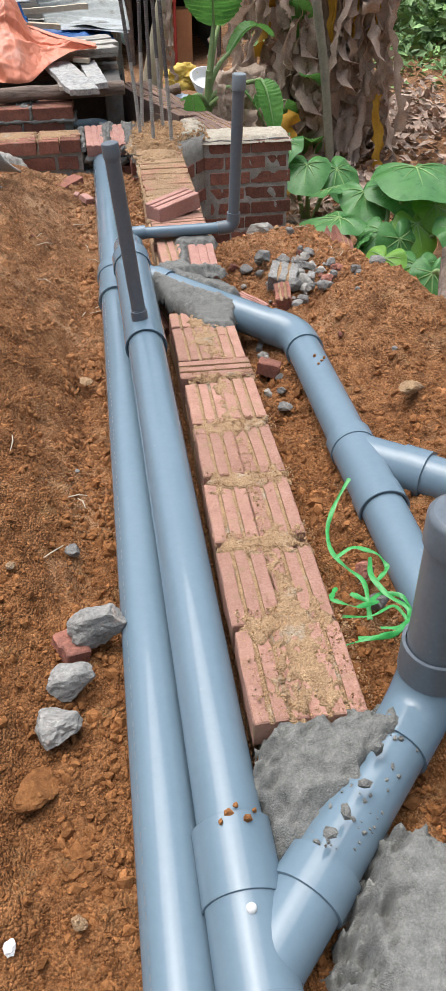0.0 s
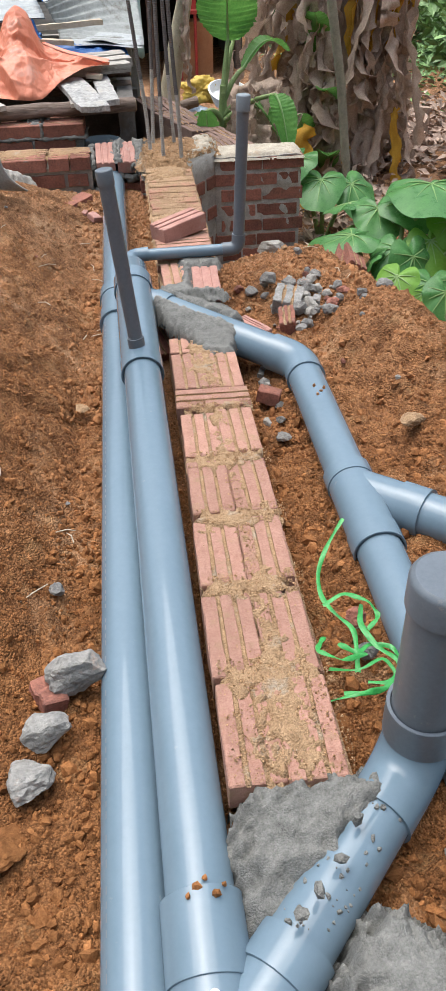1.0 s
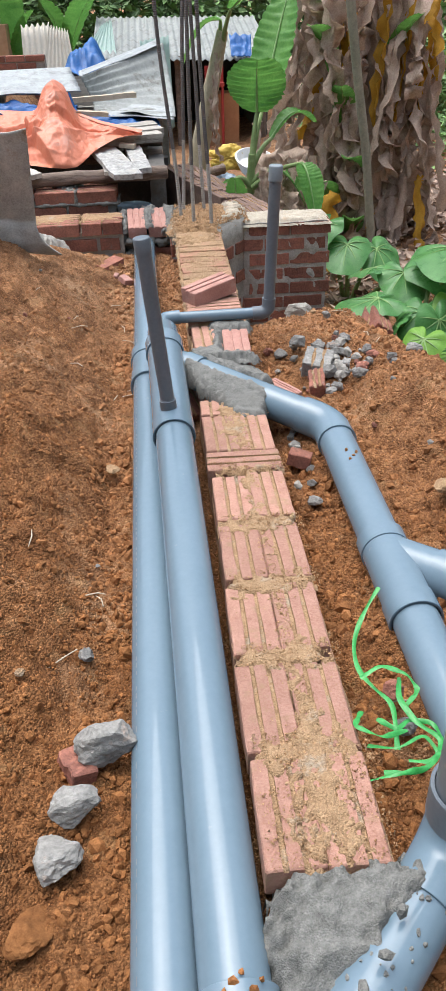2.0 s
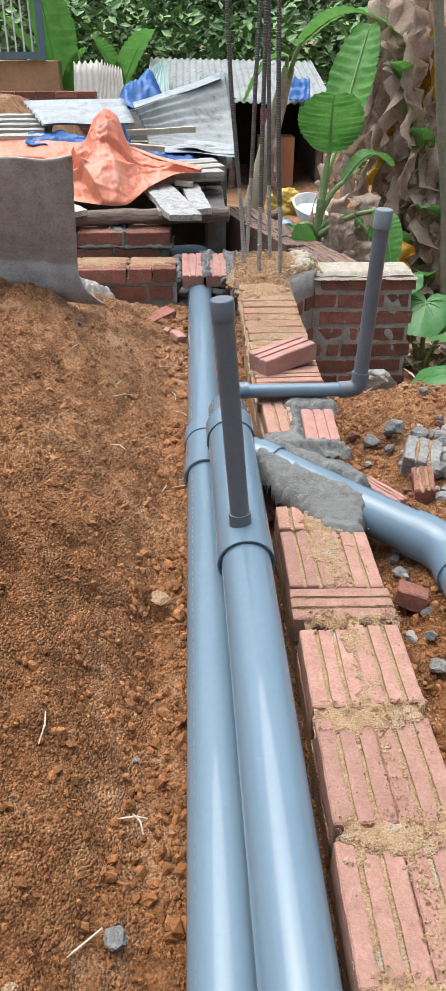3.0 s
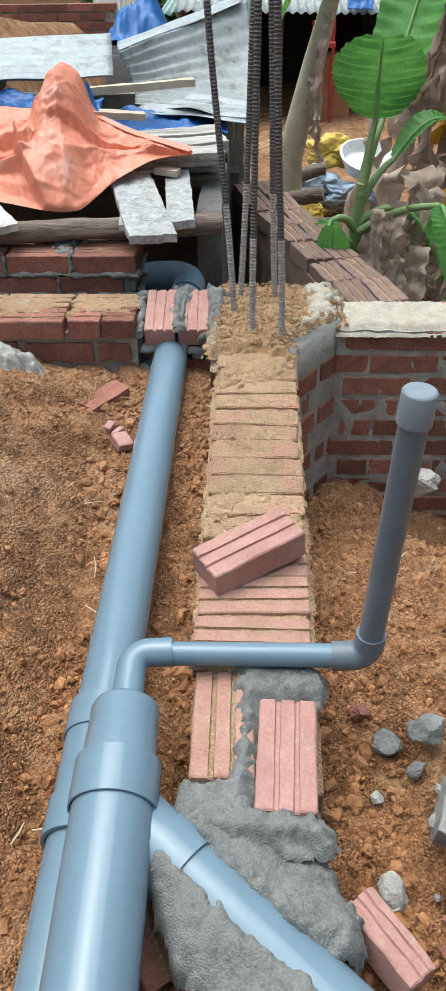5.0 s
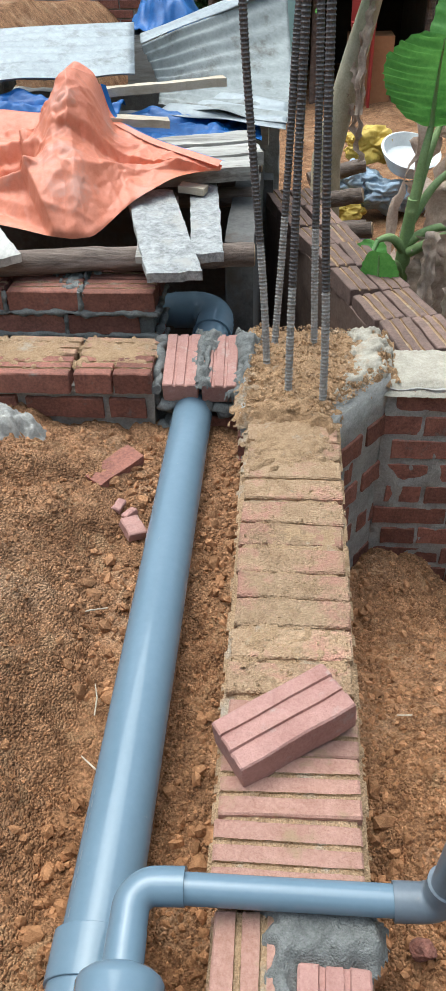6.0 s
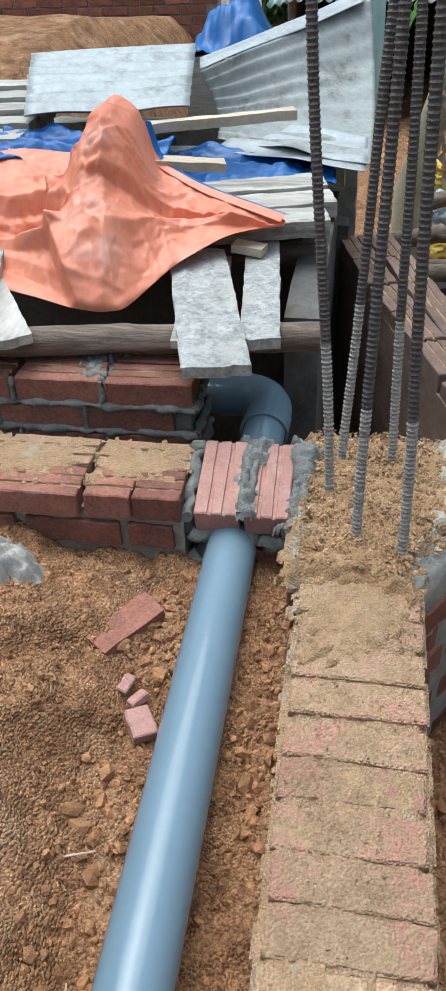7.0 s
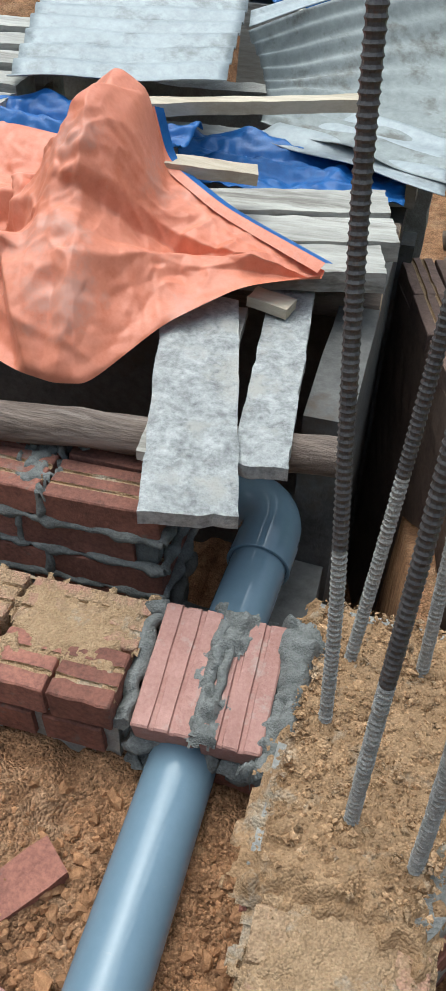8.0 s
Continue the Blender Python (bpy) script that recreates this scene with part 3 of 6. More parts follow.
# ---- main brick footing wall ----
wall_main = thing("wall_main", "low red brick footing wall laid along the trench", "wall", kind="structure", at=(0, 0, 0))
block("mortar_core", (0.0, -1.62, -0.34), (0.19, 0.0, -0.066), MORTAR_DRY, wall_main, "dirty mortar core of the wall")
ROW_STARTS = [(-0.69, -0.464), (-0.924, -0.722), (-1.158, -0.954), (-1.403, -1.203), (-1.638, -1.432)]
for lo, hi in ROW_STARTS:
    for x in (0.041, 0.142):
        lay(BRICKS, x + 0.009 * (lo + 0.5), (lo + hi) / 2, 0.0, parent=wall_main, turn=0.8)
lay(BRICKS_HALF, 0.037, -0.055, 0.0, parent=wall_main)
lay(BRICKS, 0.038, -0.23, 0.0, parent=wall_main, turn=0.8)
lay(BRICKS, 0.139, -0.233, 0.0, parent=wall_main, turn=0.8)
lay(BRICKS, 0.091, -0.395, 0.0, rz=90, parent=wall_main, turn=0.8)
for k in range(7):
    lay(BRICKS_DUSTY, 0.038, -1.5 + k * 0.232, -0.07, parent=wall_main)
    lay(BRICKS_DUSTY, 0.152, -1.5 + k * 0.232, -0.07, parent=wall_main)
    lay(BRICKS_DUSTY, 0.04, -1.4 + k * 0.222, -0.14, parent=wall_main)
for k, (y0, y1) in enumerate(((-0.455, -0.425), (-0.735, -0.69), (-0.962, -0.915), (-1.2, -1.15), (-1.44, -1.38))):
    w = rnd.uniform(0.005, 0.02)
    shift = 0.009 * (y0 + 0.5)
    daub("mortar_joint", [(shift + 0.006, y0 - w), (shift + 0.07, y0 - 0.012), (shift + 0.13, y0 - w), (shift + 0.178, y0), (shift + 0.178, y1 + 0.01), (shift + 0.12, y1 + w), (shift + 0.05, y1), (shift + 0.006, y1 + w)], -0.005, 0.008,
         SANDY, wall_main, edge=0.02, rough=0.005, ragged=0.035, seed=k * 2.1, below=0.02)
for k, (x, y0, y1) in enumerate(((0.094, -0.33, -0.02), (0.094, -0.7, -0.45), (0.094, -0.93, -0.73), (0.094, -1.17, -0.95), (0.096, -1.41, -1.18), (0.098, -1.63, -1.42))):
    w = (0.03, 0.02, 0.006, 0.004, 0.012, 0.03)[k]
    daub("sand_patch", [(x - w, y0), (x + w, y0), (x + w * 1.3, y1), (x - w, y1)], -0.006, 0.008, SANDY, wall_main, edge=0.012, rough=0.004, ragged=0.03, seed=20 + k)
daub("sand_patch", [(0.05, -1.64), (0.165, -1.62), (0.15, -1.38), (0.12, -1.25), (0.06, -1.38)], -0.008, 0.015, SANDY, wall_main, edge=0.04, rough=0.01, ragged=0.03, seed=31)
daub("sand_patch", [(0.03, -1.6), (0.07, -1.62), (0.08, -1.45), (0.05, -1.46)], -0.01, 0.016, SANDY, wall_main, edge=0.02, rough=0.009, ragged=0.03, seed=33)
daub("sand_patch", [(0.02, -0.25), (0.1, -0.27), (0.13, -0.04), (0.06, -0.02)], -0.01, 0.014, SANDY, wall_main, edge=0.02, rough=0.006, ragged=0.03, seed=35)

# ---- far stretch of the wall, one course higher ----
wall_far = thing("wall_far", "dusty brick wall stretch of bricks laid across it", "wall", kind="structure")
block("mortar_core", (0.0, 0.56, -0.36), (0.185, 1.72, 0.058), SANDY, wall_far, "dirty mortar core of the wall")
TOP = 0.068
for k in range(3):
    lay(BRICKS, 0.09, 0.585 + k * 0.108, TOP - 0.004, rz=90, parent=wall_far)
for k in range(11):
    lay(BRICKS_LOCK, 0.09, 0.895 + k * 0.072, TOP + 0.002 + 0.002 * k, rz=90, parent=wall_far, loose=0.004, turn=1.0)
lay(BRICKS, 0.038, 0.408, TOP - 0.014, parent=wall_far)
for k in range(7):
    lay(BRICKS_DUSTY, 0.035, 0.42 + k * 0.226, TOP - 0.075, parent=wall_far)
    lay(BRICKS_DUSTY, 0.15, 0.42 + k * 0.226, TOP - 0.075, parent=wall_far)
    lay(BRICKS_DUSTY, 0.15, 0.5 + k * 0.226, TOP - 0.145, parent=wall_far)
    lay(BRICKS_DUSTY, 0.035, 0.5 + k * 0.226, TOP - 0.145, parent=wall_far)
daub("dirt_patch", [(0.0, 1.45), (0.17, 1.5), (0.19, 1.75), (-0.02, 1.75)], TOP + 0.012, 0.016, SANDY, wall_far, edge=0.06, rough=0.008, ragged=0.05, seed=41, below=0.008)
daub("dirt_patch", [(0.02, 0.95), (0.12, 0.93), (0.16, 1.25), (0.03, 1.28)], TOP - 0.003, 0.008, SANDY, wall_far, edge=0.03, rough=0.004, ragged=0.09, seed=43, below=0.02)
daub("joint_dirt", [(-0.012, 0.535), (0.19, 0.53), (0.192, 0.862), (-0.012, 0.862)], TOP - 0.02, 0.012, SANDY, wall_far, edge=0.012, rough=0.005, ragged=0.006, seed=47, below=0.01)
daub("joint_dirt", [(-0.012, 0.858), (0.19, 0.858), (0.192, 1.7), (-0.014, 1.7)], lambda X, Y: TOP - 0.0125 + 0.0278 * (Y - 0.895), 0.0105, SANDY, wall_far, edge=0.01, rough=0.007, ragged=0.006, seed=48, below=0.01)
lay(BRICKS_NEW, 0.143, 0.349, TOP - 0.008, rz=-2, parent=wall_far, turn=0.5)
daub("wet_mortar", [(0.055, 0.52), (0.075, 0.53), (0.2, 0.528), (0.21, 0.475), (0.188, 0.459), (0.093, 0.458), (0.089, 0.247), (0.19, 0.243), (0.2, 0.2), (-0.005, 0.2), (-0.012, 0.29), (0.05, 0.305), (0.068, 0.4)], TOP - 0.02, 0.022, MORTAR, wall_far,
     "wet grey mortar", edge=0.02, rough=0.008, ragged=0.012, seed=45, below=0.02)

# ---- corner column stump and cross wall ----
column = thing("wall_corner", "brick corner stump with rough mortar and dirt on top", "wall", kind="structure")
COL = [(-0.04, 1.69), (0.185, 1.655), (0.345, 1.88), (0.35, 2.12), (-0.03, 2.14)]
bm = bmesh.new()
lowr = [bm.verts.new((x, y, -0.75)) for x, y in COL]
upr = [bm.verts.new((x, y, 0.095)) for x, y in COL]
for k in range(5):
    bm.faces.new((lowr[k], lowr[(k + 1) % 5], upr[(k + 1) % 5], upr[k]))
bm.faces.new(upr)
bmesh.ops.subdivide_edges(bm, edges=bm.edges[:], cuts=9, use_grid_fill=True)
for v in bm.verts:
    v.co += Vector((noise.noise(v.co * 25), noise.noise(v.co * 25 + Vector((4, 0, 0))), 0)) * 0.006
part("render_coat", bm, MORTAR_DRY, column, "grey mortar coat smeared over the bricks", smooth=True)
daub("dirt_top", [(-0.05, 1.66), (0.19, 1.63), (0.2, 1.75), (0.36, 1.9), (0.36, 2.12), (-0.04, 2.14)], 0.085, 0.03, TAN_DIRT, column, "sandy dirt and gravel", edge=0.05, rough=0.016, ragged=0.02, seed=51, below=0.012)
daub("pale_mortar", [(0.2, 1.77), (0.33, 1.89), (0.35, 2.1), (0.25, 2.12), (0.24, 1.95)], 0.1, 0.026, MORTAR_PALE, column, "pale rough mortar", edge=0.03, rough=0.014, ragged=0.03, seed=53)
d45 = Vector((0.16, 0.225, 0)).normalized()
for c in range(9):
    for k in range(1 + (c % 2)):
        s = 0.07 + 0.13 * k + 0.03 * (c % 2)
        if rnd.random() < 0.75:
            p = Vector((0.185, 1.655, 0)) + d45 * s + Vector((d45.y, -d45.x, 0)) * -0.045
            lay(BRICKS_DARK_HALF, p.x, p.y, 0.06 - c * 0.076, rz=-35.4, parent=column, loose=0.003)
for c in range(4):
    lay(BRICKS_DARK, 0.06, 1.735, 0.03 - c * 0.075, rz=90, parent=column)

wall_cross = thing("wall_cross", "unplastered red brick cross wall with mortar cap", "wall", kind="structure")
block("mortar_core", (0.34, 1.8705, -0.78), (0.79, 2.07, 0.066), MORTAR_DRY, wall_cross, "grey mortar between the bricks", rough=0.006, step=0.015)
for c in range(10):
    z = 0.062 - c * 0.079
    x = 0.345 + (0.0 if c % 2 else 0.03)
    while x < 0.79:
        full = rnd.random() < 0.62
        w = 0.205 if full else 0.098
        w = min(w, 0.8 - x)
        if w < 0.06:
            break
        if w > 0.15:
            lay(BRICKS_DARK, x + w / 2, 1.918, z, rz=90, parent=wall_cross, loose=0.002, turn=0.8)
        else:
            lay(BRICKS_DARK_HALF, x + w / 2, 1.918, z, rz=90, parent=wall_cross, loose=0.002, turn=0.8)
        x += w + 0.014
    lay(BRICKS_DARK, 0.745, 2.0, z, rz=0, parent=wall_cross, loose=0.002)
daub("mortar_cap", [(0.33, 1.872), (0.795, 1.872), (0.8, 2.08), (0.33, 2.09)], 0.06, 0.02, MORTAR_PALE, wall_cross, "pale sandy mortar cap", edge=0.03, rough=0.006, ragged=0.003, seed=55, below=0.012)

# ---- pit side walls ----
wall_left = thing("wall_left", "low brick wall with dusty grooved top beside the pit", "wall", kind="structure")
block("mortar_core", (-1.75, 1.86, -0.6), (-0.285, 2.05, 0.06), MORTAR_DRY, wall_left, rough=0.008)
x = -0.285
while x > -1.7:
    w = rnd.choice((0.1, 0.1, 0.1, 0.212))
    lay(BRICKS_TOPPED if w > 0.15 else BRICKS_TOPPED_HALF, x - w / 2, 1.893, 0.11, rz=90, parent=wall_left, loose=0.003)
    x -= w + 0.012
x = -0.31
while x > -1.7:
    w = rnd.choice((0.1, 0.1, 0.1, 0.212))
    lay(BRICKS_DARK if w > 0.15 else BRICKS_DARK_HALF, x - w / 2, 1.9, 0.03, rz=90, parent=wall_left, loose=0.004)
    x -= w + 0.02
for k in range(6):
    lay(BRICKS_DUSTY, -0.39 - k * 0.225, 2.0, 0.112, rz=90, parent=wall_left, loose=0.003, turn=0.7)
for k, (x0, x1) in enumerate(((-0.5, -0.3), (-0.85, -0.55), (-1.3, -0.95))):
    daub("dust_layer", [(x1, 1.88), (x1, 2.04), (x0, 2.05), (x0, 1.9)], 0.104, 0.008, SANDY, wall_left, edge=0.04, rough=0.004, ragged=0.06, seed=57 + k, step=0.006)

wall_pit = thing("wall_pit", "red brick pit wall with squeezed wet grey mortar", "wall", kind="structure")
wall_pit.location = (0, 0.1, 0)
block("mortar_core", (-1.75, 2.075, -1.3), (-0.325, 2.25, 0.135), MORTAR, wall_pit, "wet grey mortar", rough=0.01)
for c in range(4):
    z = 0.198 - 0.072 * c
    x = -0.315 - (0.05 if c % 2 else 0)
    while x > -1.7:
        lay(BRICKS_DARK, x - 0.106, 2.11, z, rz=90, parent=wall_pit, loose=0.003)
        lay(BRICKS_DARK, x - 0.106, 2.213, z, rz=90, parent=wall_pit, loose=0.003)
        x -= 0.226
    bead("mortar_bead", (-0.31, 2.062, z - 0.066), (-1.5, 2.062, z - 0.066), 0.011, MORTAR, wall_pit, 60 + c)
    bead("mortar_bead", (-0.312, 2.06, z - 0.066), (-0.312, 2.25, z - 0.066), 0.013, MORTAR, wall_pit, 70 + c)
    for k in range(4):
        xj = -0.535 - 0.226 * k - (0.05 if c % 2 else 0)
        bead("mortar_bead", (xj, 2.063, z - 0.06), (xj, 2.063, z), 0.009, MORTAR, wall_pit, 80 + c * 4 + k)
daub("mortar_ridge", [(-0.5, 2.19), (-0.6, 2.18), (-0.75, 2.22), (-1.2, 2.2), (-1.2, 2.24), (-0.75, 2.25), (-0.5, 2.24)], 0.19, 0.03, MORTAR, wall_pit, "wet mortar ridge", edge=0.03, rough=0.016, ragged=0.04, seed=77)
daub("mortar_smear", [(-0.53, 2.07), (-0.58, 2.08), (-0.6, 2.2), (-0.54, 2.2)], 0.19, 0.014, MORTAR, wall_pit, edge=0.02, rough=0.01, ragged=0.04, seed=78)

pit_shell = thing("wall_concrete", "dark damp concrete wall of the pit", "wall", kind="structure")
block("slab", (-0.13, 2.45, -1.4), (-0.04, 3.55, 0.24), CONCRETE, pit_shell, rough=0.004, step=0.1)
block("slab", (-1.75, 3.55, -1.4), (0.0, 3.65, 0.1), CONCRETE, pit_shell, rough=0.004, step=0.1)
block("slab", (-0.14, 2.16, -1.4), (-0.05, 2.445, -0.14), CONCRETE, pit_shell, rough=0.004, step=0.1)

BRICKS_OLD = [brick_mesh("brick_old", material("weathered_brick", (0.1, 0.065, 0.052), (0.27, 0.175, 0.14), 18, 0.9, bump=0.8, vary=0.2), 130 + s, wear=0.005) for s in range(3)]
block("mortar_fill", (-0.32, 2.06, -0.6), (-0.1, 2.24, -0.105), MORTAR, pit_shell, "grey mortar under the pipe", rough=0.015, step=0.02)
wall_diag = thing("wall_back", "reddish brick wall top running behind the column", "wall", kind="structure")
A0, A1 = Vector((0.4, 2.16, 0)), Vector((-0.03, 3.55, 0))
dirw = (A1 - A0).normalized()
nrm = Vector((dirw.y, -dirw.x, 0))
ang = math.degrees(math.atan2(dirw.y, dirw.x)) - 90
core = block("plaster_face", (-0.0, 0.0, -1.35), (0.2, 1.45, -0.01), MORTAR_DRY, wall_diag, "dirty plastered face", rough=0.006, step=0.06)
core.matrix_basis = pose(A0.x, A0.y, 0, 0, 0, ang)
core.data.materials[0] = material("brown_plaster", (0.12, 0.075, 0.055), (0.26, 0.18, 0.14), 10, 0.9, bump=0.6)
for k in range(0, 13, 2):
    for j in range(2):
        p = A0 + dirw * (0.06 + k * 0.11) + nrm * (0.05 + j * 0.11)
        lay(BRICKS_OLD, p.x, p.y, 0.04, rz=ang, parent=wall_diag, loose=0.006, turn=3)

# ---- bricks over the pipe mouth ----
mouth = thing("wall_mouth", "two fresh red bricks bedded in wet mortar over the pipe", "bricks", kind="structure")
for x in (-0.213, -0.108):
    shared("brick", BRICKS_NEW[0 if x < -0.2 else 1], pose(x, 1.945, 0.105, 14, 0, 1.5), mouth)
block("mortar_bed", (-0.285, 1.88, -0.02), (-0.04, 2.04, 0.032), MORTAR, mouth, "wet grey mortar bed", rough=0.016, step=0.012)
block("mortar_bed", (-0.29, 1.9, -0.2), (-0.235, 2.06, 0.05), MORTAR, mouth, rough=0.014, step=0.012)
block("mortar_bed", (-0.115, 1.9, -0.2), (-0.04, 2.05, 0.0), MORTAR, mouth, rough=0.014, step=0.012)
shared("brick", BRICKS_DARK_HALF[0], pose(-0.085, 1.91, -0.03, 3, 0, 88), mouth)
TILT_UP = lambda X, Y: 0.088 + (Y - 1.85) * 0.25
bead("mortar_bead", (-0.158, 1.85, 0.078), (-0.163, 2.03, 0.124), 0.013, MORTAR, mouth, 81)
bead("mortar_bead", (-0.14, 1.9, 0.097), (-0.148, 2.03, 0.13), 0.011, MORTAR, mouth, 84)
bead("mortar_bead", (-0.048, 1.83, 0.05), (-0.05, 2.05, 0.115), 0.022, MORTAR, mouth, 82)
bead("mortar_bead", (-0.035, 1.84, 0.02), (-0.04, 2.05, 0.1), 0.026, MORTAR, mouth, 85)
bead("mortar_bead", (-0.275, 1.85, 0.06), (-0.28, 2.05, 0.11), 0.017, MORTAR, mouth, 83)
bead("mortar_bead", (-0.285, 1.87, 0.02), (-0.285, 2.04, 0.06), 0.022, MORTAR, mouth, 86)
bead("mortar_bead", (-0.27, 1.865, 0.012), (-0.06, 1.86, 0.0), 0.02, MORTAR, mouth, 87)
bead("mortar_bead", (-0.115, 1.87, -0.02), (-0.05, 1.87, 0.0), 0.018, MORTAR, mouth, 88)
bead("mortar_bead", (-0.24, 1.875, -0.04), (-0.26, 1.88, -0.12), 0.03, MORTAR, mouth, 89)

daub("mortar_smear", [(-0.166, 1.855), (-0.146, 1.85), (-0.14, 1.9), (-0.15, 1.95), (-0.138, 1.99), (-0.118, 2.02), (-0.12, 2.05), (-0.165, 2.05)], lambda X, Y: TILT_UP(X, Y) - 0.006, 0.015, MORTAR, mouth, edge=0.02, rough=0.01, ragged=0.02, seed=301, step=0.004, below=0.006)
daub("mortar_smear", [(-0.075, 1.84), (-0.03, 1.835), (-0.01, 1.9), (-0.01, 2.05), (-0.07, 2.06), (-0.065, 1.96), (-0.05, 1.92)], lambda X, Y: TILT_UP(X, Y) - 0.012, 0.018, MORTAR, mouth, edge=0.03, rough=0.012, ragged=0.02, seed=302, step=0.004, below=0.05)

# ---- pipes ----
R = 0.055
RC = 0.0605


def ring_profile(length, r=RC, bore=R + 0.0022):
    """A socket: rounded lips, and a narrow recess round the pipe at each end."""
    return [(0.014, bore), (0.0, bore), (0.0, r - 0.0008), (0.0008, r), (length - 0.0008, r), (length, r - 0.0008), (length, bore), (length - 0.014, bore)]


# long pipe running to the pit
pipe_long = thing("drain_pipe", "long grey plastic drain pipe lying in the trench soil", "pipe", at=(0, 0, 0))
B0, B1 = Vector((-0.1828, -2.75, -0.142)), Vector((-0.181, 1.95, -0.016))


def on_b(y):
    return B0.lerp(B1, (y - B0.y) / (B1.y - B0.y))


part("pipe", lathe(B0, B1, [(0, R), ((B1 - B0).length, R)]), PVC, pipe_long)
part("coupling", lathe(on_b(0.26), on_b(0.5), ring_profile(0.24)), PVC, pipe_long, "grey socket coupling")
for y in (0.25, 0.44):
    part("coupling_ring", lathe(on_b(y), on_b(y + 0.068), ring_profile(0.068, RC + 0.004)), PVC, pipe_long)
e_in, e_corner = Vector((-0.18, 1.9, -0.017)), Vector((-0.152, 2.43, 0.022))
d_in = (e_corner - e_in).normalized()
part("end_pipe", lathe(e_in, e_corner - d_in * 0.12, [(0, R), ((e_corner - e_in).length - 0.12, R)]), PVC, pipe_long)
arc = bend(e_corner, -d_in, (-1, 0.1, -0.06), 0.085)
part("elbow", sweep([e_corner - d_in * 0.16] + arc + [e_corner + Vector((-0.145, 0.015, -0.01))], R + 0.005, 32), PVC, pipe_long, "grey bend turning into the pit", smooth=True)
part("elbow_collar", lathe(e_corner - d_in * 0.165, e_corner - d_in * 0.105, ring_profile(0.06, RC + 0.002)), PVC, pipe_long)
part("pipe_stub", lathe(e_corner + Vector((-0.11, 0.012, -0.007)), e_corner + Vector((-0.5, 0.04, -0.02)), [(0, R), (0.39, R)]), PVC, pipe_long)

bars_v, bars_f = [], []
for k in range(150):
    y = -2.4 + k * 0.021
    c = on_b(y)
    if k % 9 in (0, 5):
        continue
    for a0, y0 in ((0.82, y), (0.87, y), (0.87, y + 0.011 + 0.003 * (k % 2)), (0.82, y + 0.011 + 0.003 * (k % 2))):
        bars_v.append((c.x - math.sin(a0) * (R + 0.0006), y0, on_b(y0).z + math.cos(a0) * (R + 0.0006)))
    bars_f.append(tuple(range(len(bars_v) - 4, len(bars_v))))
tagged(mesh_part("print_bars", bars_v, bars_f, PVC_DARK, pipe_long, "faint dark printed line"), kind="stuff")

# upper pipe with wyes
pipe_up = thing("drain_pipe", "grey plastic drain pipe with wye fittings lying beside the wall", "pipe")
A_0, A_1 = Vector((-0.0612, -2.75, -0.1385)), Vector((-0.1162, 0.3, 0.0696))


def on_a(y):
    return A_0.lerp(A_1, (y - A_0.y) / (A_1.y - A_0.y))


part("pipe", lathe(A_0, A_1, [(0, R), ((A_1 - A_0).length, R)]), PVC, pipe_up)
part("wye_body", lathe(on_a(-2.26), on_a(-1.84), ring_profile(0.42, RC + 0.001)), PVC, pipe_up, "grey wye fitting")
part("wye_collar", lathe(on_a(-1.9), on_a(-1.78), ring_profile(0.12, RC + 0.0045)), PVC, pipe_up)
part("wye_collar", lathe(on_a(-2.26), on_a(-2.03), ring_profile(0.23, RC + 0.0045)), PVC, pipe_up)
bm = bmesh.new()
bmesh.ops.create_uvsphere(bm, u_segments=12, v_segments=8, radius=0.0085, matrix=Matrix.Translation(on_a(-1.93) + Vector((0.004, 0, 0.0605))))
part("screw", bm, WHITE, pipe_up, "pale screw head", smooth=True)
part("saddle", lathe(on_a(-0.291), on_a(0.26), ring_profile(0.552, RC + 0.0015)), PVC, pipe_up, "grey wye fitting")
part("saddle_collar", lathe(on_a(-0.291), on_a(-0.225), ring_profile(0.066, RC + 0.003)), PVC, pipe_up)
part("saddle_collar", lathe(on_a(0.233), on_a(0.308), ring_profile(0.075, RC + 0.0065, RC + 0.0035)), PVC, pipe_up)
ax = (A_1 - A_0).normalized()
e0 = on_a(0.295)
part("reducer", lathe(e0, e0 + ax * 0.17, [(0, 0.0575), (0.06, 0.0575), (0.062, 0.0562), (0.108, 0.0562), (0.116, 0.053), (0.124, 0.043), (0.13, 0.0268), (0.17, 0.0262)]), PVC, pipe_up, "stepped grey reducer")
r2 = 0.021
p_start = e0 + ax * 0.165
corner = Vector((-0.1195, 0.521, 0.087))
arc = bend(corner, p_start - corner, (1, 0.02, 0.03), 0.032)
part("small_elbow", sweep([p_start] + arc + [corner + Vector((0.07, 0.0015, 0.003))], r2 + 0.0045, 24), PVC, pipe_up, smooth=True)
corner2 = Vector((0.284, 0.521, 0.09))
part("small_pipe", lathe(corner + Vector((0.03, 0, 0.0)), corner2, [(0, r2), ((corner2 - corner).length - 0.03, r2)]), PVC, pipe_up, "thin grey plastic pipe")
arc = bend(corner2, (-1, 0, 0), (0.04, 0, 1), 0.03)
part("small_elbow", sweep([corner2 + Vector((-0.06, 0, -0.002))] + arc + [corner2 + Vector((0.002, 0, 0.055))], r2 + 0.0045, 24), PVC_DARK, pipe_up, smooth=True)
riser_top = Vector((0.305, 0.511, 0.612))
riser_dir = (riser_top - corner2).normalized()
part("riser", lathe(corner2 + riser_dir * 0.02, riser_top, [(0, r2), ((riser_top - corner2).length - 0.02, r2)]), PVC_DARK, pipe_up, "upright thin dark grey pipe")
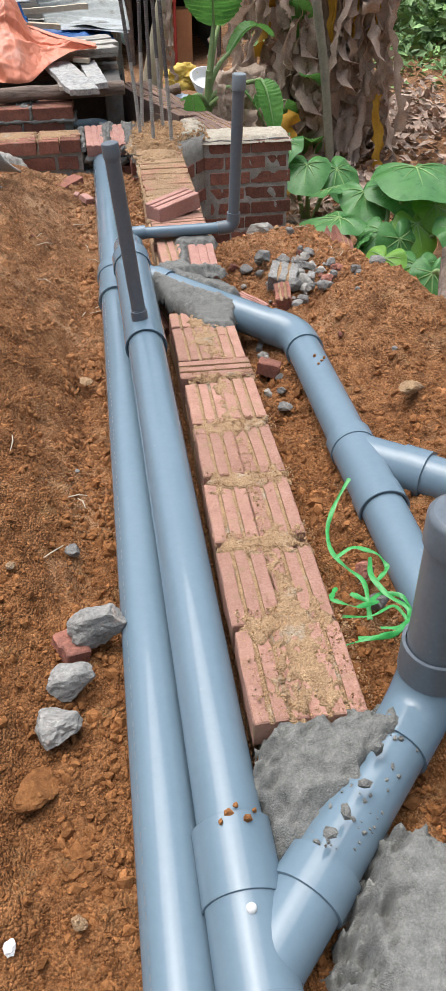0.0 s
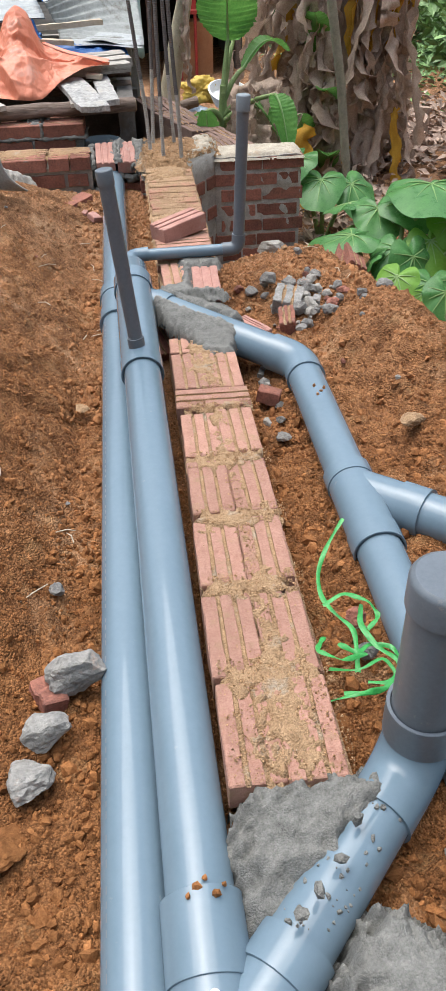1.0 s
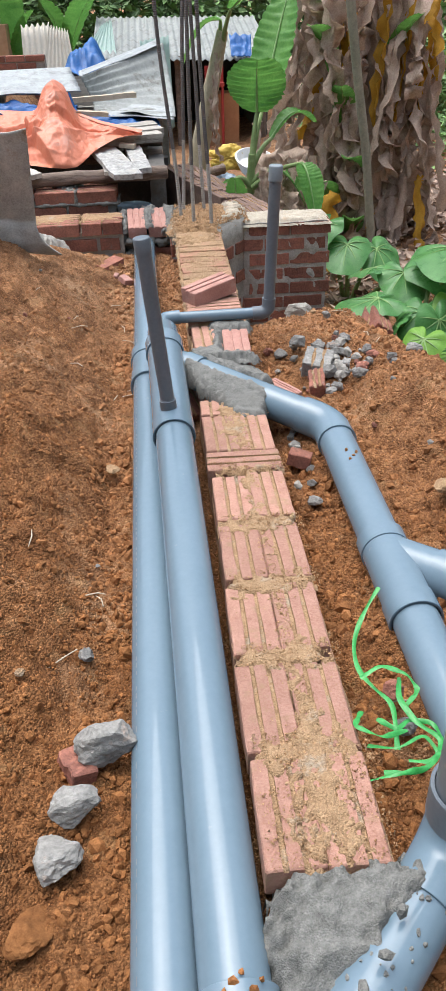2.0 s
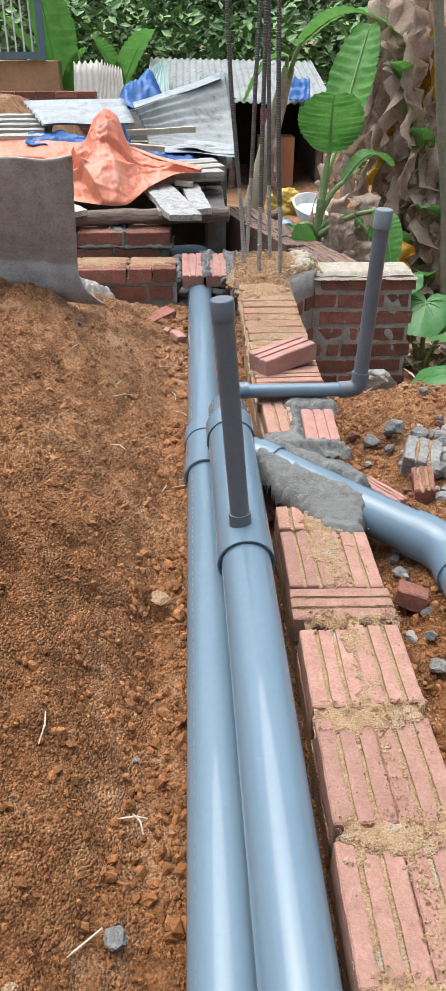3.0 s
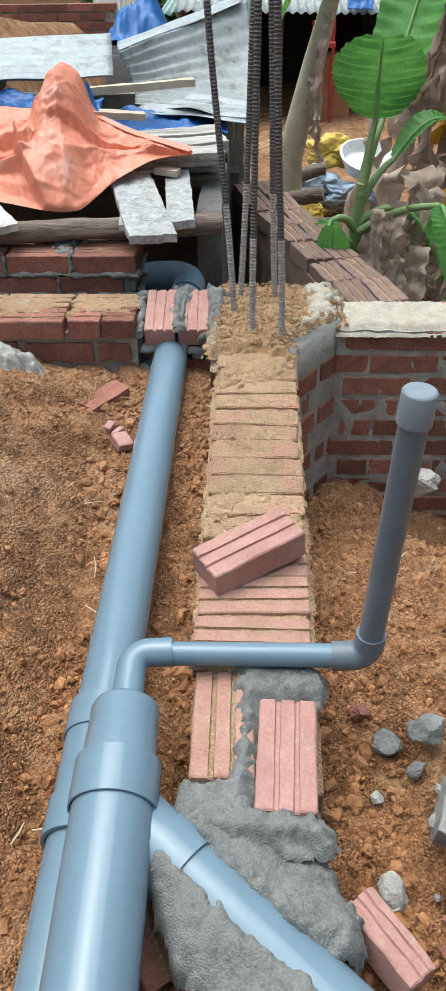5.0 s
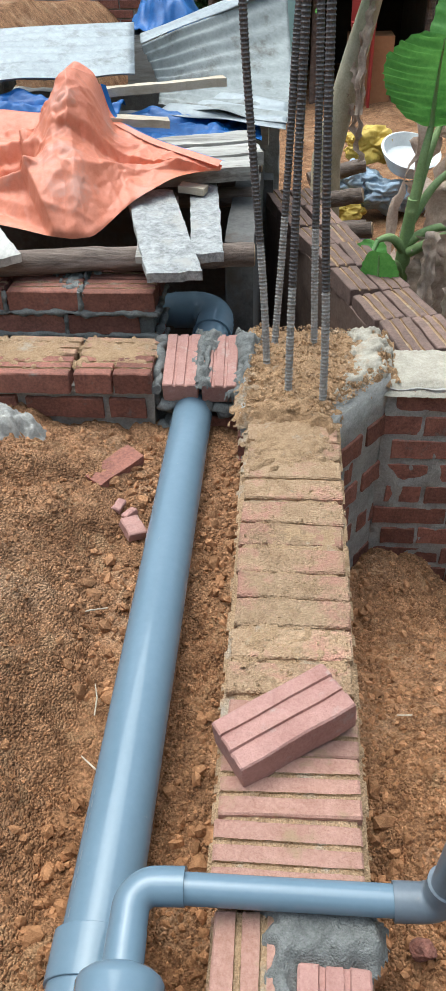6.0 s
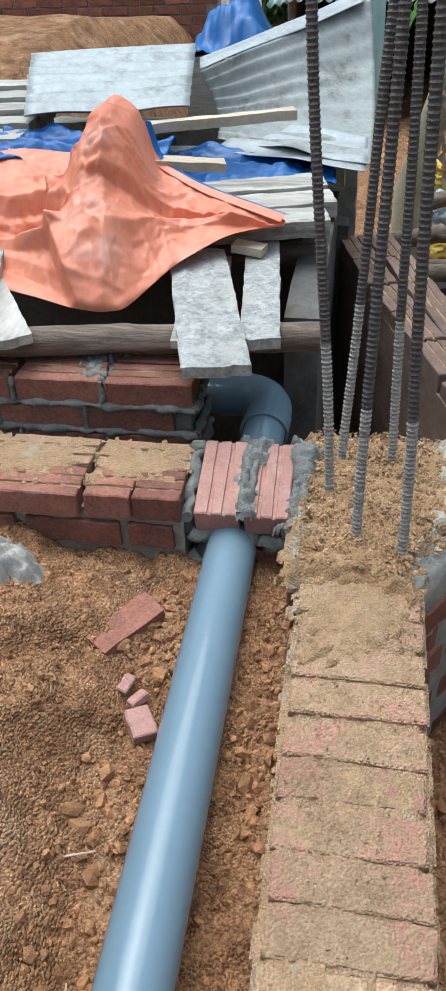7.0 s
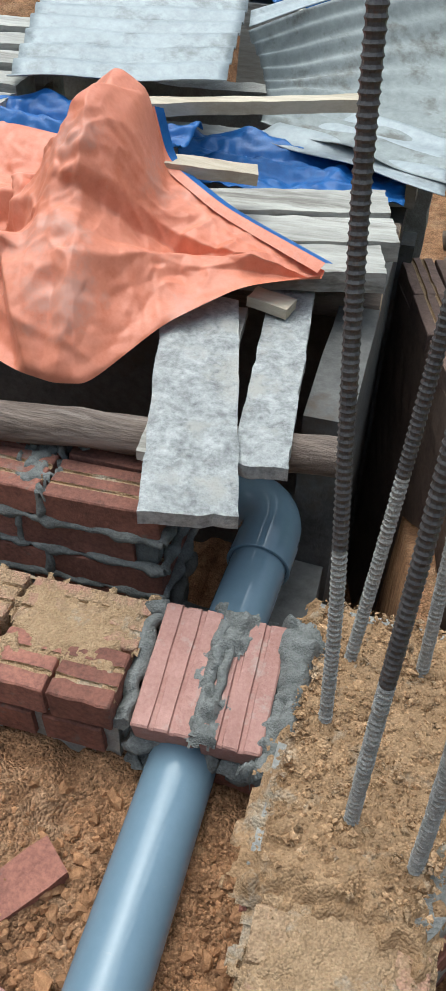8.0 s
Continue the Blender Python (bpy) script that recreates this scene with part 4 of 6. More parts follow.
part("riser_cap", lathe(riser_top - riser_dir * 0.049, riser_top + riser_dir * 0.002, [(0, r2 + 0.0035), (0.047, r2 + 0.0035), (0.0495, r2 + 0.002), (0.051, r2 - 0.001)]), PVC_CAP, pipe_up, "pale grey end cap")
l0, l1 = Vector((-0.1135, -0.222, 0.065)), Vector((-0.158, -0.226, 0.59))
part("leaning_pipe", lathe(l0, l1, [(0, r2), (0.525, r2)]), PVC_DARK, pipe_up, "leaning thin dark grey pipe")
part("leaning_collar", lathe(l0, l0 + (l1 - l0).normalized() * 0.06, [(0, r2 + 0.004), (0.056, r2 + 0.004), (0.0565, r2 + 0.001), (0.06, r2 + 0.001)]), PVC_DARK, pipe_up)
part("leaning_cap", lathe(l1 - (l1 - l0).normalized() * 0.034, l1 + (l1 - l0).normalized() * 0.004, [(0, r2 + 0.0022), (0.035, r2 + 0.0022), (0.037, r2 + 0.001), (0.038, r2 - 0.001)]), PVC_DARK, pipe_up, "dark grey end cap")

# branch crossing the wall and running back along the ground
pipe_branch = thing("drain_pipe", "grey plastic branch pipe crossing the wall with bends", "pipe")
c0, c1 = on_a(0.262) + Vector((0.0, 0.0, -0.035)), Vector((0.39, -0.15, -0.042))
part("pipe", lathe(c0, c1, [(0, R), ((c1 - c0).length, R)]), PVC, pipe_branch)
dcc = (c1 - c0).normalized()
part("branch_socket", lathe(c0, c0 + dcc * 0.15, [(0, 0.052), (0.09, 0.056), (0.091, RC), (0.15, RC)]), PVC, pipe_branch)
c2 = Vector((0.424, -2.3, -0.085))
dn = (c2 - c1).normalized()
arc = bend(c1, -dcc, dn, 0.12)
part("bend", sweep([c1 - dcc * 0.1] + arc + [c1 + dn * 0.105], R + 0.0055, 32), PVC, pipe_branch, "grey plastic bend", smooth=True)
part("pipe", lathe(c1 + dn * 0.05, c2, [(0, R), ((c2 - c1).length - 0.05, R)]), PVC, pipe_branch)
w0 = c1 + dn * 0.6
part("wye_body", lathe(w0, w0 + dn * 0.3, ring_profile(0.3, RC)), PVC, pipe_branch, "grey wye fitting")
part("wye_collar", lathe(w0, w0 + dn * 0.05, ring_profile(0.05, RC + 0.003)), PVC, pipe_branch)
part("wye_collar", lathe(w0 + dn * 0.24, w0 + dn * 0.3, ring_profile(0.06, RC + 0.003)), PVC, pipe_branch)
j0 = w0 + dn * 0.06
jd = Vector((0.72, -0.69, 0.05)).normalized()
part("wye_arm", lathe(j0, j0 + jd * 0.2, [(0, 0.056), (0.13, 0.0575), (0.131, RC + 0.002), (0.2, RC + 0.002)]), PVC, pipe_branch)
part("side_pipe", lathe(j0 + jd * 0.15, j0 + jd * 0.75, [(0, R), (0.6, R)]), PVC, pipe_branch)

# stand pipe with its run to the lower wye
pipe_stand = thing("stand_pipe", "short upright dark grey capped pipe on a grey bend", "pipe")
s_join, s_base = on_a(-2.0) + Vector((0, 0, -0.002)), Vector((0.3125, -1.592, -0.042))
ds = (s_base - s_join).normalized()
part("arm", lathe(s_join, s_join + ds * 0.19, [(0, 0.056), (0.13, 0.0575), (0.131, RC + 0.002), (0.19, RC + 0.002)]), PVC, pipe_stand, "grey wye arm")
part("run", lathe(s_join + ds * 0.1, s_base - ds * 0.04, [(0, R), ((s_base - s_join).length - 0.14, R)]), PVC, pipe_stand)
arc = bend(s_base, -ds, (0, 0, 1), 0.09)
part("bend", sweep([s_base - ds * 0.135] + arc + [s_base + Vector((0, 0, 0.1))], R + 0.0055, 32), PVC, pipe_stand, "grey plastic bend", smooth=True)
part("riser_socket", lathe(s_base + Vector((0, 0, 0.07)), s_base + Vector((0, 0, 0.14)), ring_profile(0.07, RC + 0.003)), PVC_DARK, pipe_stand)
part("riser", lathe(s_base + Vector((0, 0, 0.08)), s_base + Vector((0, 0, 0.4)), [(0, R), (0.32, R)]), PVC_DARK, pipe_stand, "dark grey upright pipe")
part("cap", lathe(s_base + Vector((0, 0, 0.365)), s_base + Vector((0, 0, 0.425)), [(0, RC), (0.05, RC), (0.056, RC - 0.003), (0.06, RC - 0.009)]), PVC_DARK, pipe_stand, "dark grey end cap")

# ---- mortar heaps round the pipes ----
heap = daub("mortar_heap", [(0.0, -1.64), (0.1, -1.63), (0.23, -1.62), (0.26, -1.68), (0.14, -1.78), (0.06, -1.87), (-0.0, -1.95), (-0.03, -1.88), (-0.03, -1.75)],
            lambda X, Y: -0.12 + 0.09 * smooth01(Y, -1.92, -1.66), 0.045, MORTAR, None, edge=0.05, rough=0.016, ragged=0.02, seed=91, below=0.06)
tagged(heap, "wet grey mortar smeared between the pipe and the wall end", "mortar")
heap = daub("mortar_heap", [(-0.03, -2.12), (0.04, -2.0), (0.09, -1.89), (0.15, -1.815), (0.23, -1.82), (0.3, -1.9), (0.36, -2.02), (0.38, -2.4), (-0.04, -2.4)],
            lambda X, Y: -0.13 + 0.02 * smooth01(Y, -2.1, -1.8), 0.135, MORTAR, None, edge=0.09, rough=0.007, ragged=0.025, seed=93, below=0.06)
tagged(heap, "trowelled heap of wet grey mortar beside the wye", "mortar")
def over_branch(X, Y):
    """Top of the branch pipe where it crosses the wall, else the wall's own top."""
    ux, uy = dcc.x, dcc.y
    flat = math.hypot(ux, uy)
    off = ((X - c0.x) * uy - (Y - c0.y) * ux) / flat
    run = ((X - c0.x) * ux + (Y - c0.y) * uy) / flat ** 2
    crown = c0.z + run * dcc.z + np.sqrt(np.clip(R * R - off * off, 0, None))
    slope = c0.z + run * dcc.z + 0.05 - 0.36 * np.clip(np.abs(off) - 0.03, 0, None)
    return np.maximum(np.where(np.abs(off) < R, crown, -1), np.maximum(slope, 0.002)) - 0.002


heap = daub("mortar_heap", [(-0.05, 0.185), (-0.052, 0.15), (-0.005, 0.045), (0.035, 0.0), (0.07, -0.05), (0.095, -0.11), (0.14, -0.13), (0.182, -0.122), (0.19, -0.06), (0.2, -0.015), (0.15, 0.03), (0.09, 0.07), (0.02, 0.13)],
            over_branch, 0.012, MORTAR, None, edge=0.02, rough=0.007, ragged=0.008, seed=95, below=0.05, step=0.004)
tagged(heap, "wet grey mortar trowelled against the branch pipe in the wall gap", "mortar")
heap = daub("mortar_heap", [(-0.02, 0.29), (0.04, 0.31), (0.12, 0.27), (0.19, 0.2), (0.238, 0.12), (0.22, 0.06), (0.17, 0.075), (0.1, 0.125), (0.03, 0.19), (-0.02, 0.24)],
            over_branch, 0.012, MORTAR, None, edge=0.022, rough=0.008, ragged=0.012, seed=97, below=0.05, step=0.004)
tagged(heap, "wet grey mortar packed behind the branch pipe in the wall gap", "mortar")


# ---- timber, sheets and tarpaulins over the pit ----
def plank(name, a, b, width, thick, mat, label, roll=0.0, group="", seed=0.0, rough=0.004):
    """A board from a to b (ends of its top's middle line), slightly warped and chipped."""
    a, b = Vector(a), Vector(b)
    d = b - a
    n = max(6, int(d.length / 0.02))
    side = Vector((-d.y, d.x, 0)).normalized()
    side = Matrix.Rotation(radians(roll), 3, d.normalized()) @ side
    up = d.normalized().cross(side)
    if up.z < 0:
        up, side = -up, side
    V, Fs = [], []
    cols = 9
    for i in range(n + 1):
        c = a + d * (i / n)
        for j in range(cols):
            s = (j / (cols - 1) - 0.5) * width
            q = Vector((c.x * 14 + seed, c.y * 14, s * 30))
            w = noise.noise(q) * rough
            edge_in = 0.004 * noise.noise(q * 2.1) if j in (0, cols - 1) else 0
            trim = (0.006 * noise.noise(Vector((s * 40, seed, 3)))) if i in (0, n) else 0
            V.append(c + side * (s + edge_in) + up * w + d.normalized() * trim)
    top = len(V)
    V += [v - up * thick for v in V[:top]]
    for i in range(n):
        for j in range(cols - 1):
            k = i * cols + j
            Fs.append((k, k + 1, k + cols + 1, k + cols))
            Fs.append((top + k, top + k + cols, top + k + cols + 1, top + k + 1))
    for i in range(n):
        for j in (0, cols - 1):
            k = i * cols + j
            Fs.append((k, k + cols, top + k + cols, top + k) if j == 0 else (k, top + k, top + k + cols, k + cols))
    for i in (0, n):
        for j in range(cols - 1):
            k = i * cols + j
            Fs.append((k, top + k, top + k + 1, k + 1) if i == 0 else (k, k + 1, top + k + 1, top + k))
    ob = mesh_part(name, V, Fs, mat)
    return tagged(ob, label, "plank", group)


def log(name, a, b, radius, label, seed=0.0):
    ob = thing(name, label, "log", "logs across the pit")
    a, b = Vector(a), Vector(b)
    n = 40
    pts = [a.lerp(b, i / n) + Vector((0, noise.noise(Vector((i * 0.2, seed, 0))), noise.noise(Vector((i * 0.2, seed, 5))))) * 0.006 for i in range(n + 1)]
    bm = sweep(pts, [radius * (1 + 0.1 * noise.noise(Vector((i * 0.35, seed, 9)))) for i in range(n + 1)], 20)
    for v in bm.verts:
        q = v.co * 30
        v.co += Vector((0, noise.noise(q), noise.noise(q + Vector((7, 0, 0))))) * 0.0035
    part("trunk", bm, BARK, ob, smooth=True)
    d = (b - a).normalized()
    part("cut_end", lathe(b - d * 0.002, b + d * 0.004, [(0, radius * 0.92), (0.005, radius * 0.9)], 20), LOG_END, ob, "pale sawn end")
    return ob


log("log", (-1.6, 2.16, 0.245), (-0.035, 2.345, 0.243), 0.036, "barky round log laid over the pit edge", 1)
log("log", (-1.6, 2.8, 0.24), (-0.045, 2.915, 0.232), 0.034, "weathered round log under the boards", 2)
log("log", (-1.6, 3.2, 0.25), (-0.04, 3.2, 0.27), 0.036, "weathered round log under the boards", 3)
plank("plank", (-0.24, 2.085, 0.293), (-0.39, 2.66, 0.33), 0.152, 0.028, BOARD_CEMENT, "short board crusted with grey cement lying over logs", seed=1, rough=0.008)
plank("plank", (-0.31, 2.22, 0.284), (-0.36, 2.7, 0.3), 0.12, 0.02, WOOD_CROSS, "pale thin board under the cement-crusted board", seed=2)
plank("plank", (-0.163, 2.225, 0.292), (-0.225, 2.8, 0.318), 0.092, 0.028, BOARD_CEMENT, "narrow cement-stained board lying over logs", seed=3, rough=0.006)
plank("plank", (-0.29, 2.69, 0.345), (-0.205, 2.67, 0.34), 0.05, 0.022, WOOD_PALE, "small pale wood offcut under the tarpaulin tip", seed=4)
for k, (y, x1) in enumerate(((2.85, -0.05), (2.985, -0.04), (3.12, -0.075))):
    plank("plank", (-0.66, y - 0.13, 0.362 + 0.008 * k), (x1, y + 0.01, 0.372 + 0.008 * k), 0.128, 0.045, WOOD_CROSS, "whitewashed weathered board laid flat", group="boards over the pit", seed=10 + k)
plank("plank", (-0.6, 2.93, 0.5), (-0.36, 3.0, 0.472), 0.06, 0.025, WOOD_PALE, "short pale timber offcut on the boards", seed=14)
plank("plank", (-0.7, 3.21, 0.525), (-0.19, 3.4, 0.53), 0.05, 0.03, WOOD_PALE, "pale sawn timber lying on the boards", seed=15)
plank("plank", (-0.74, 2.18, 0.292), (-1.02, 2.62, 0.33), 0.09, 0.025, WOOD_GREY, "grey weathered board slanting over the log", seed=17)
plank("plank", (-0.83, 2.1, 0.315), (-0.98, 2.62, 0.35), 0.11, 0.025, BOARD_CEMENT, "cement-stained board slanting over the log", seed=18)
for k in range(5):
    y = 3.12 + 0.13 * k
    plank("plank", (-1.65, y - 0.05, 0.52 + 0.014 * k), (-1.02 - 0.01 * (k % 2), y, 0.52 + 0.014 * k), 0.118, 0.05, WOOD_CROSS, "grey weathered board in a stack", group="stacked boards", seed=20 + k)
for k in range(3):
    block("timber_packing", (-1.6, 3.15 + 0.2 * k, 0.22), (-1.1, 3.22 + 0.2 * k, 0.475), WOOD_CROSS, None, "", rough=0.004)
for o in [o for o in scene.objects if o.name.startswith("timber_packing")]:
    tagged(o, "rough timber packing under stacked boards", "timber")


def sheet(name, corners, nu, nv, shape, mat, label, category, smooth=True, thick=0.002, parent=None):
    """A thin metal or cloth sheet: bilinear between four corners (near-left, near-right, far-right, far-left), bent by shape(u, v)."""
    p00, p10, p11, p01 = [np.array(c, float) for c in corners]
    U, Vv = np.meshgrid(np.linspace(0, 1, nu), np.linspace(0, 1, nv))
    W = ((1 - U) * (1 - Vv))[..., None] * p00 + (U * (1 - Vv))[..., None] * p10 + (U * Vv)[..., None] * p11 + ((1 - U) * Vv)[..., None] * p01
    off = np.array([[shape(u, v) for u in np.linspace(0, 1, nu)] for v in np.linspace(0, 1, nv)], float)
    W = W + off
    i = np.arange(nu * nv).reshape(nv, nu)
    q = np.stack([i[:-1, :-1], i[:-1, 1:], i[1:, 1:], i[1:, :-1]], -1).reshape(-1, 4)
    ob = mesh_part(name, W.reshape(-1, 3), q, mat, parent, smooth=smooth)
    so = ob.modifiers.new("thickness", "SOLIDIFY")
    so.thickness = thick
    return tagged(ob, label, category)


def waves(count, depth, along="v", dent=0.01, seed=0.0):
    def f(u, v):
        t = v if along == "v" else u
        return (0, 0, depth * math.cos(2 * math.pi * count * t) + dent * noise.noise(Vector((u * 2.5 + seed, v * 2.5, seed))))
    return f


sheet("roofing_sheet", [(-1.02, 3.14, 0.56), (-0.525, 3.32, 0.55), (-0.64, 4.06, 0.62), (-1.26, 3.9, 0.62)], 20, 70, waves(7, 0.009), ZINC, "grey-white corrugated metal sheet lying over timber", "metal sheet")


def curl(u, v):
    s = math.sin(math.pi * v)
    lip = 0.05 * max(0, v - 0.85) / 0.15
    return (0.02 * s, 0.06 * s - 0.06 * lip, -0.1 * s * (0.35 + 0.65 * u) + 0.006 * math.cos(2 * math.pi * 9 * v) * (1 - 0.5 * u) + 0.018 * noise.noise(Vector((u * 3, v * 3, 4))))


sheet("roofing_sheet", [(-0.47, 3.5, 0.41), (0.06, 3.25, 0.395), (0.03, 4.32, 0.74), (-0.54, 3.62, 0.6)], 40, 60, curl, ZINC_DIRTY, "bent grey galvanised sheet curling up at its edge", "metal sheet")
sheet("roofing_sheet", [(-0.48, 3.42, 0.4), (0.05, 3.2, 0.385), (0.05, 3.5, 0.415), (-0.3, 3.66, 0.43)], 24, 30, waves(3, 0.005, "v", 0.015, 2), ZINC, "crumpled pale metal sheet on the boards", "metal sheet")
sheet("roofing_sheet", [(-0.55, 3.66, 0.605), (0.0, 4.22, 0.735), (0.0, 4.36, 0.765), (-0.56, 3.72, 0.63)], 24, 10, waves(1, 0.0, "v", 0.01, 3), ZINC, "bright folded lip of bent metal sheet", "metal sheet")
sheet("roofing_sheet", [(-0.13, 4.75, 0.12), (0.1, 4.8, 0.1), (0.09, 4.95, 0.75), (-0.14, 4.9, 0.72)], 50, 10, waves(5, 0.006, "u", 0.0, 3), ZINC_GREEN, "pale green ribbed metal sheet standing upright", "metal sheet")
block("support_beam", (-1.7, 3.42, 0.26), (-0.02, 3.52, 0.385), WOOD_CROSS, None, "", rough=0.006)
tagged(bpy.data.objects["support_beam"], "rough timber beam under the metal sheets", "timber")
block("support_beam", (-1.3, 3.8, -0.8), (0.02, 3.9, 0.4), MORTAR_DRY, None, "", rough=0.01, step=0.05)
tagged(bpy.data.objects["support_beam.001"], "rough grey masonry pier behind the pit", "masonry")

# orange tarpaulin thrown over the boards
FRONT = np.array([(-1.75, 2.5, 0.31), (-1.2, 2.5, 0.31), (-0.95, 2.46, 0.31), (-0.76, 2.41, 0.292), (-0.66, 2.37, 0.285), (-0.585, 2.36, 0.28), (-0.52, 2.37, 0.285), (-0.42, 2.52, 0.345), (-0.3, 2.63, 0.385), (-0.15, 2.705, 0.395)])
BACK = np.array([(-1.75, 3.05, 0.5), (-1.2, 3.05, 0.5), (-1.0, 3.04, 0.5), (-0.79, 3.02, 0.485), (-0.725, 2.98, 0.615), (-0.655, 2.96, 0.66), (-0.595, 2.96, 0.625), (-0.55, 2.94, 0.475), (-0.39, 2.84, 0.43), (-0.14, 2.722, 0.39)])


def smooth_curve(P, n):
    s = np.linspace(0, 1, len(P))
    t = np.linspace(0, 1, n)
    out = np.stack([np.interp(t, s, P[:, k]) for k in range(3)], -1)
    ker = np.hanning(n // 22 * 2 + 3)
    ker /= ker.sum()
    pad = len(ker) // 2
    return np.stack([np.convolve(np.pad(out[:, k], pad, mode="edge"), ker, "valid") for k in range(3)], -1)


def ridge(X, Y, line, height, wide_left, wide_right):
    """Crisp fold along a polyline on the cloth, falling off differently on its two sides."""
    best = np.zeros_like(X)
    for (x0, y0), (x1, y1) in zip(line, line[1:]):
        dx, dy = x1 - x0, y1 - y0
        length = math.hypot(dx, dy)
        along = np.clip(((X - x0) * dx + (Y - y0) * dy) / length ** 2, 0, 1)
        ex, ey = X - x0 - along * dx, Y - y0 - along * dy
        side = dx * ey - dy * ex
        wide = np.where(side > 0, wide_left, wide_right)
        best = np.maximum(best, np.clip(1 - np.hypot(ex, ey) / wide, 0, 1))
    return height * best


nu, nv = 325, 141
fr, bk = smooth_curve(FRONT, nu), smooth_curve(BACK, nu)
vv = np.linspace(0, 1, nv)[:, None, None]
D = fr[None] * (1 - vv) + bk[None] * vv
v = vv[..., 0] * np.ones((1, nu))
# cloth coordinates: c across from the hood's middle, r up from the front edge (both about metres)
c, r = D[..., 0] + 0.665 + 0.0 * v, v * 0.62
body = np.clip(np.sin(math.pi * v), 0, 1) ** 0.45
fold = ridge(c, r, [(0.0, 0.6), (0.04, 0.34), (0.09, 0.14)], 0.034, 0.12, 0.1)
fold += ridge(c, r, [(-0.02, 0.47), (-0.13, 0.31), (-0.08, 0.18), (0.03, 0.0)], 0.06, 0.17, 0.028)
fold += ridge(c, r, [(0.06, 0.33), (0.16, 0.32), (0.3, 0.25)], -0.028, 0.04, 0.08)
fold += ridge(c, r, [(0.1, 0.21), (0.26, 0.24), (0.42, 0.2)], 0.024, 0.05, 0.07)
fold += ridge(c, r, [(-0.6, 0.28), (-0.36, 0.32), (-0.14, 0.38)], 0.04, 0.11, 0.05)
fold += ridge(c, r, [(-0.5, 0.2), (-0.3, 0.2), (-0.1, 0.27)], -0.035, 0.05, 0.07)
fold += ridge(c, r, [(-0.3, 0.18), (-0.1, 0.19)], 0.035, 0.06, 0.035)
fold += ridge(c, r, [(-0.4, 0.12), (-0.2, 0.07), (0.0, 0.02)], -0.03, 0.05, 0.06)
fold += ridge(c, r, [(0.05, 0.14), (0.06, 0.0)], -0.016, 0.03, 0.035)
fold += ridge(c, r, [(0.1, 0.12), (0.085, 0.0)], 0.01, 0.03, 0.05)
fold += ridge(c, r, [(0.2, 0.16), (0.24, 0.02)], 0.016, 0.04, 0.06)
fold += ridge(c, r, [(-0.05, 0.58), (-0.035, 0.45)], -0.02, 0.02, 0.04)
soft_n = np.array([[noise.noise(Vector((p[0] * 5, p[1] * 5, 3))) + 0.45 * abs(noise.noise(Vector((p[0] * 15, p[1] * 13, 9)))) for p in row] for row in D])
fine_n = np.array([[abs(noise.noise(Vector((p[0] * 34 + 2 * noise.noise(p * 9), p[1] * 28, 18)))) * max(0.0, noise.noise(Vector((p[0] * 6, p[1] * 6, 40))) + 0.25) for p in (Vector(q) for q in row)] for row in D])
crease_n = np.array([[(1 - abs(noise.noise(Vector((p[0] * 9 + 3 * noise.noise(p * 4), p[1] * 7, p[0] * 2))))) ** 5 + 0.6 * (1 - abs(noise.noise(Vector((p[0] * 19, p[1] * 15 + 2 * noise.noise(p * 7), 31))))) ** 6 for p in (Vector(q) for q in row)] for row in D])
sag = -0.035 * (1 - np.exp(-(c / 0.18) ** 2) * 0.85)
lift = (1.5 * fold + sag + 0.03 * soft_n + 0.02 * fine_n + 0.009 * (crease_n - 0.4) + 0.025) * body
D[..., 2] += 0.8 * lift
D[..., 1] -= 0.5 * lift
for _ in range(1):
    E = D.copy()
    E[1:-1, 1:-1] = (D[:-2, 1:-1] + D[2:, 1:-1] + D[1:-1, :-2] + D[1:-1, 2:] + 2 * D[1:-1, 1:-1]) / 6
    D = E
up_u, up_v = nu, nv
V = D.reshape(-1, 3)
i = np.arange(up_u * up_v).reshape(up_v, up_u)
q = np.stack([i[:-1, :-1], i[:-1, 1:], i[1:, 1:], i[1:, :-1]], -1).reshape(-1, 4)
tarp = thing("tarpaulin", "crumpled orange plastic tarpaulin with blue lining over the pit", "tarpaulin")
mesh_part("cloth", V, q, TARP, tarp, smooth=True)
hem = [Vector(bk[k]) for k in range(int(nu * 0.7), nu)]
HV = []
for k, p in enumerate(hem):
    t = k / (len(hem) - 1)
    HV += [p + Vector((-0.012, -0.014, 0.012 * (1 - t))), p + Vector((0.0, 0.004, 0.014)), p + Vector((0.014, 0.022, 0.006))]
mesh_part("hem", HV, [(3 * k, 3 * k + 1, 3 * k + 4, 3 * k + 3) for k in range(len(hem) - 1)], TARP, tarp, "folded orange hem", smooth=True)
mesh_part("lining_edge", HV, [(3 * k + 1, 3 * k + 2, 3 * k + 5, 3 * k + 4) for k in range(len(hem) - 1)], TARP_BLUE, tarp, "blue lining showing at the edge", smooth=True)


def wrinkle(u, v):
    return (0, 0, 0.035 * noise.noise(Vector((u * 5, v * 4, 1))) + 0.022 * abs(noise.noise(Vector((u * 12, v * 9, 2)))))


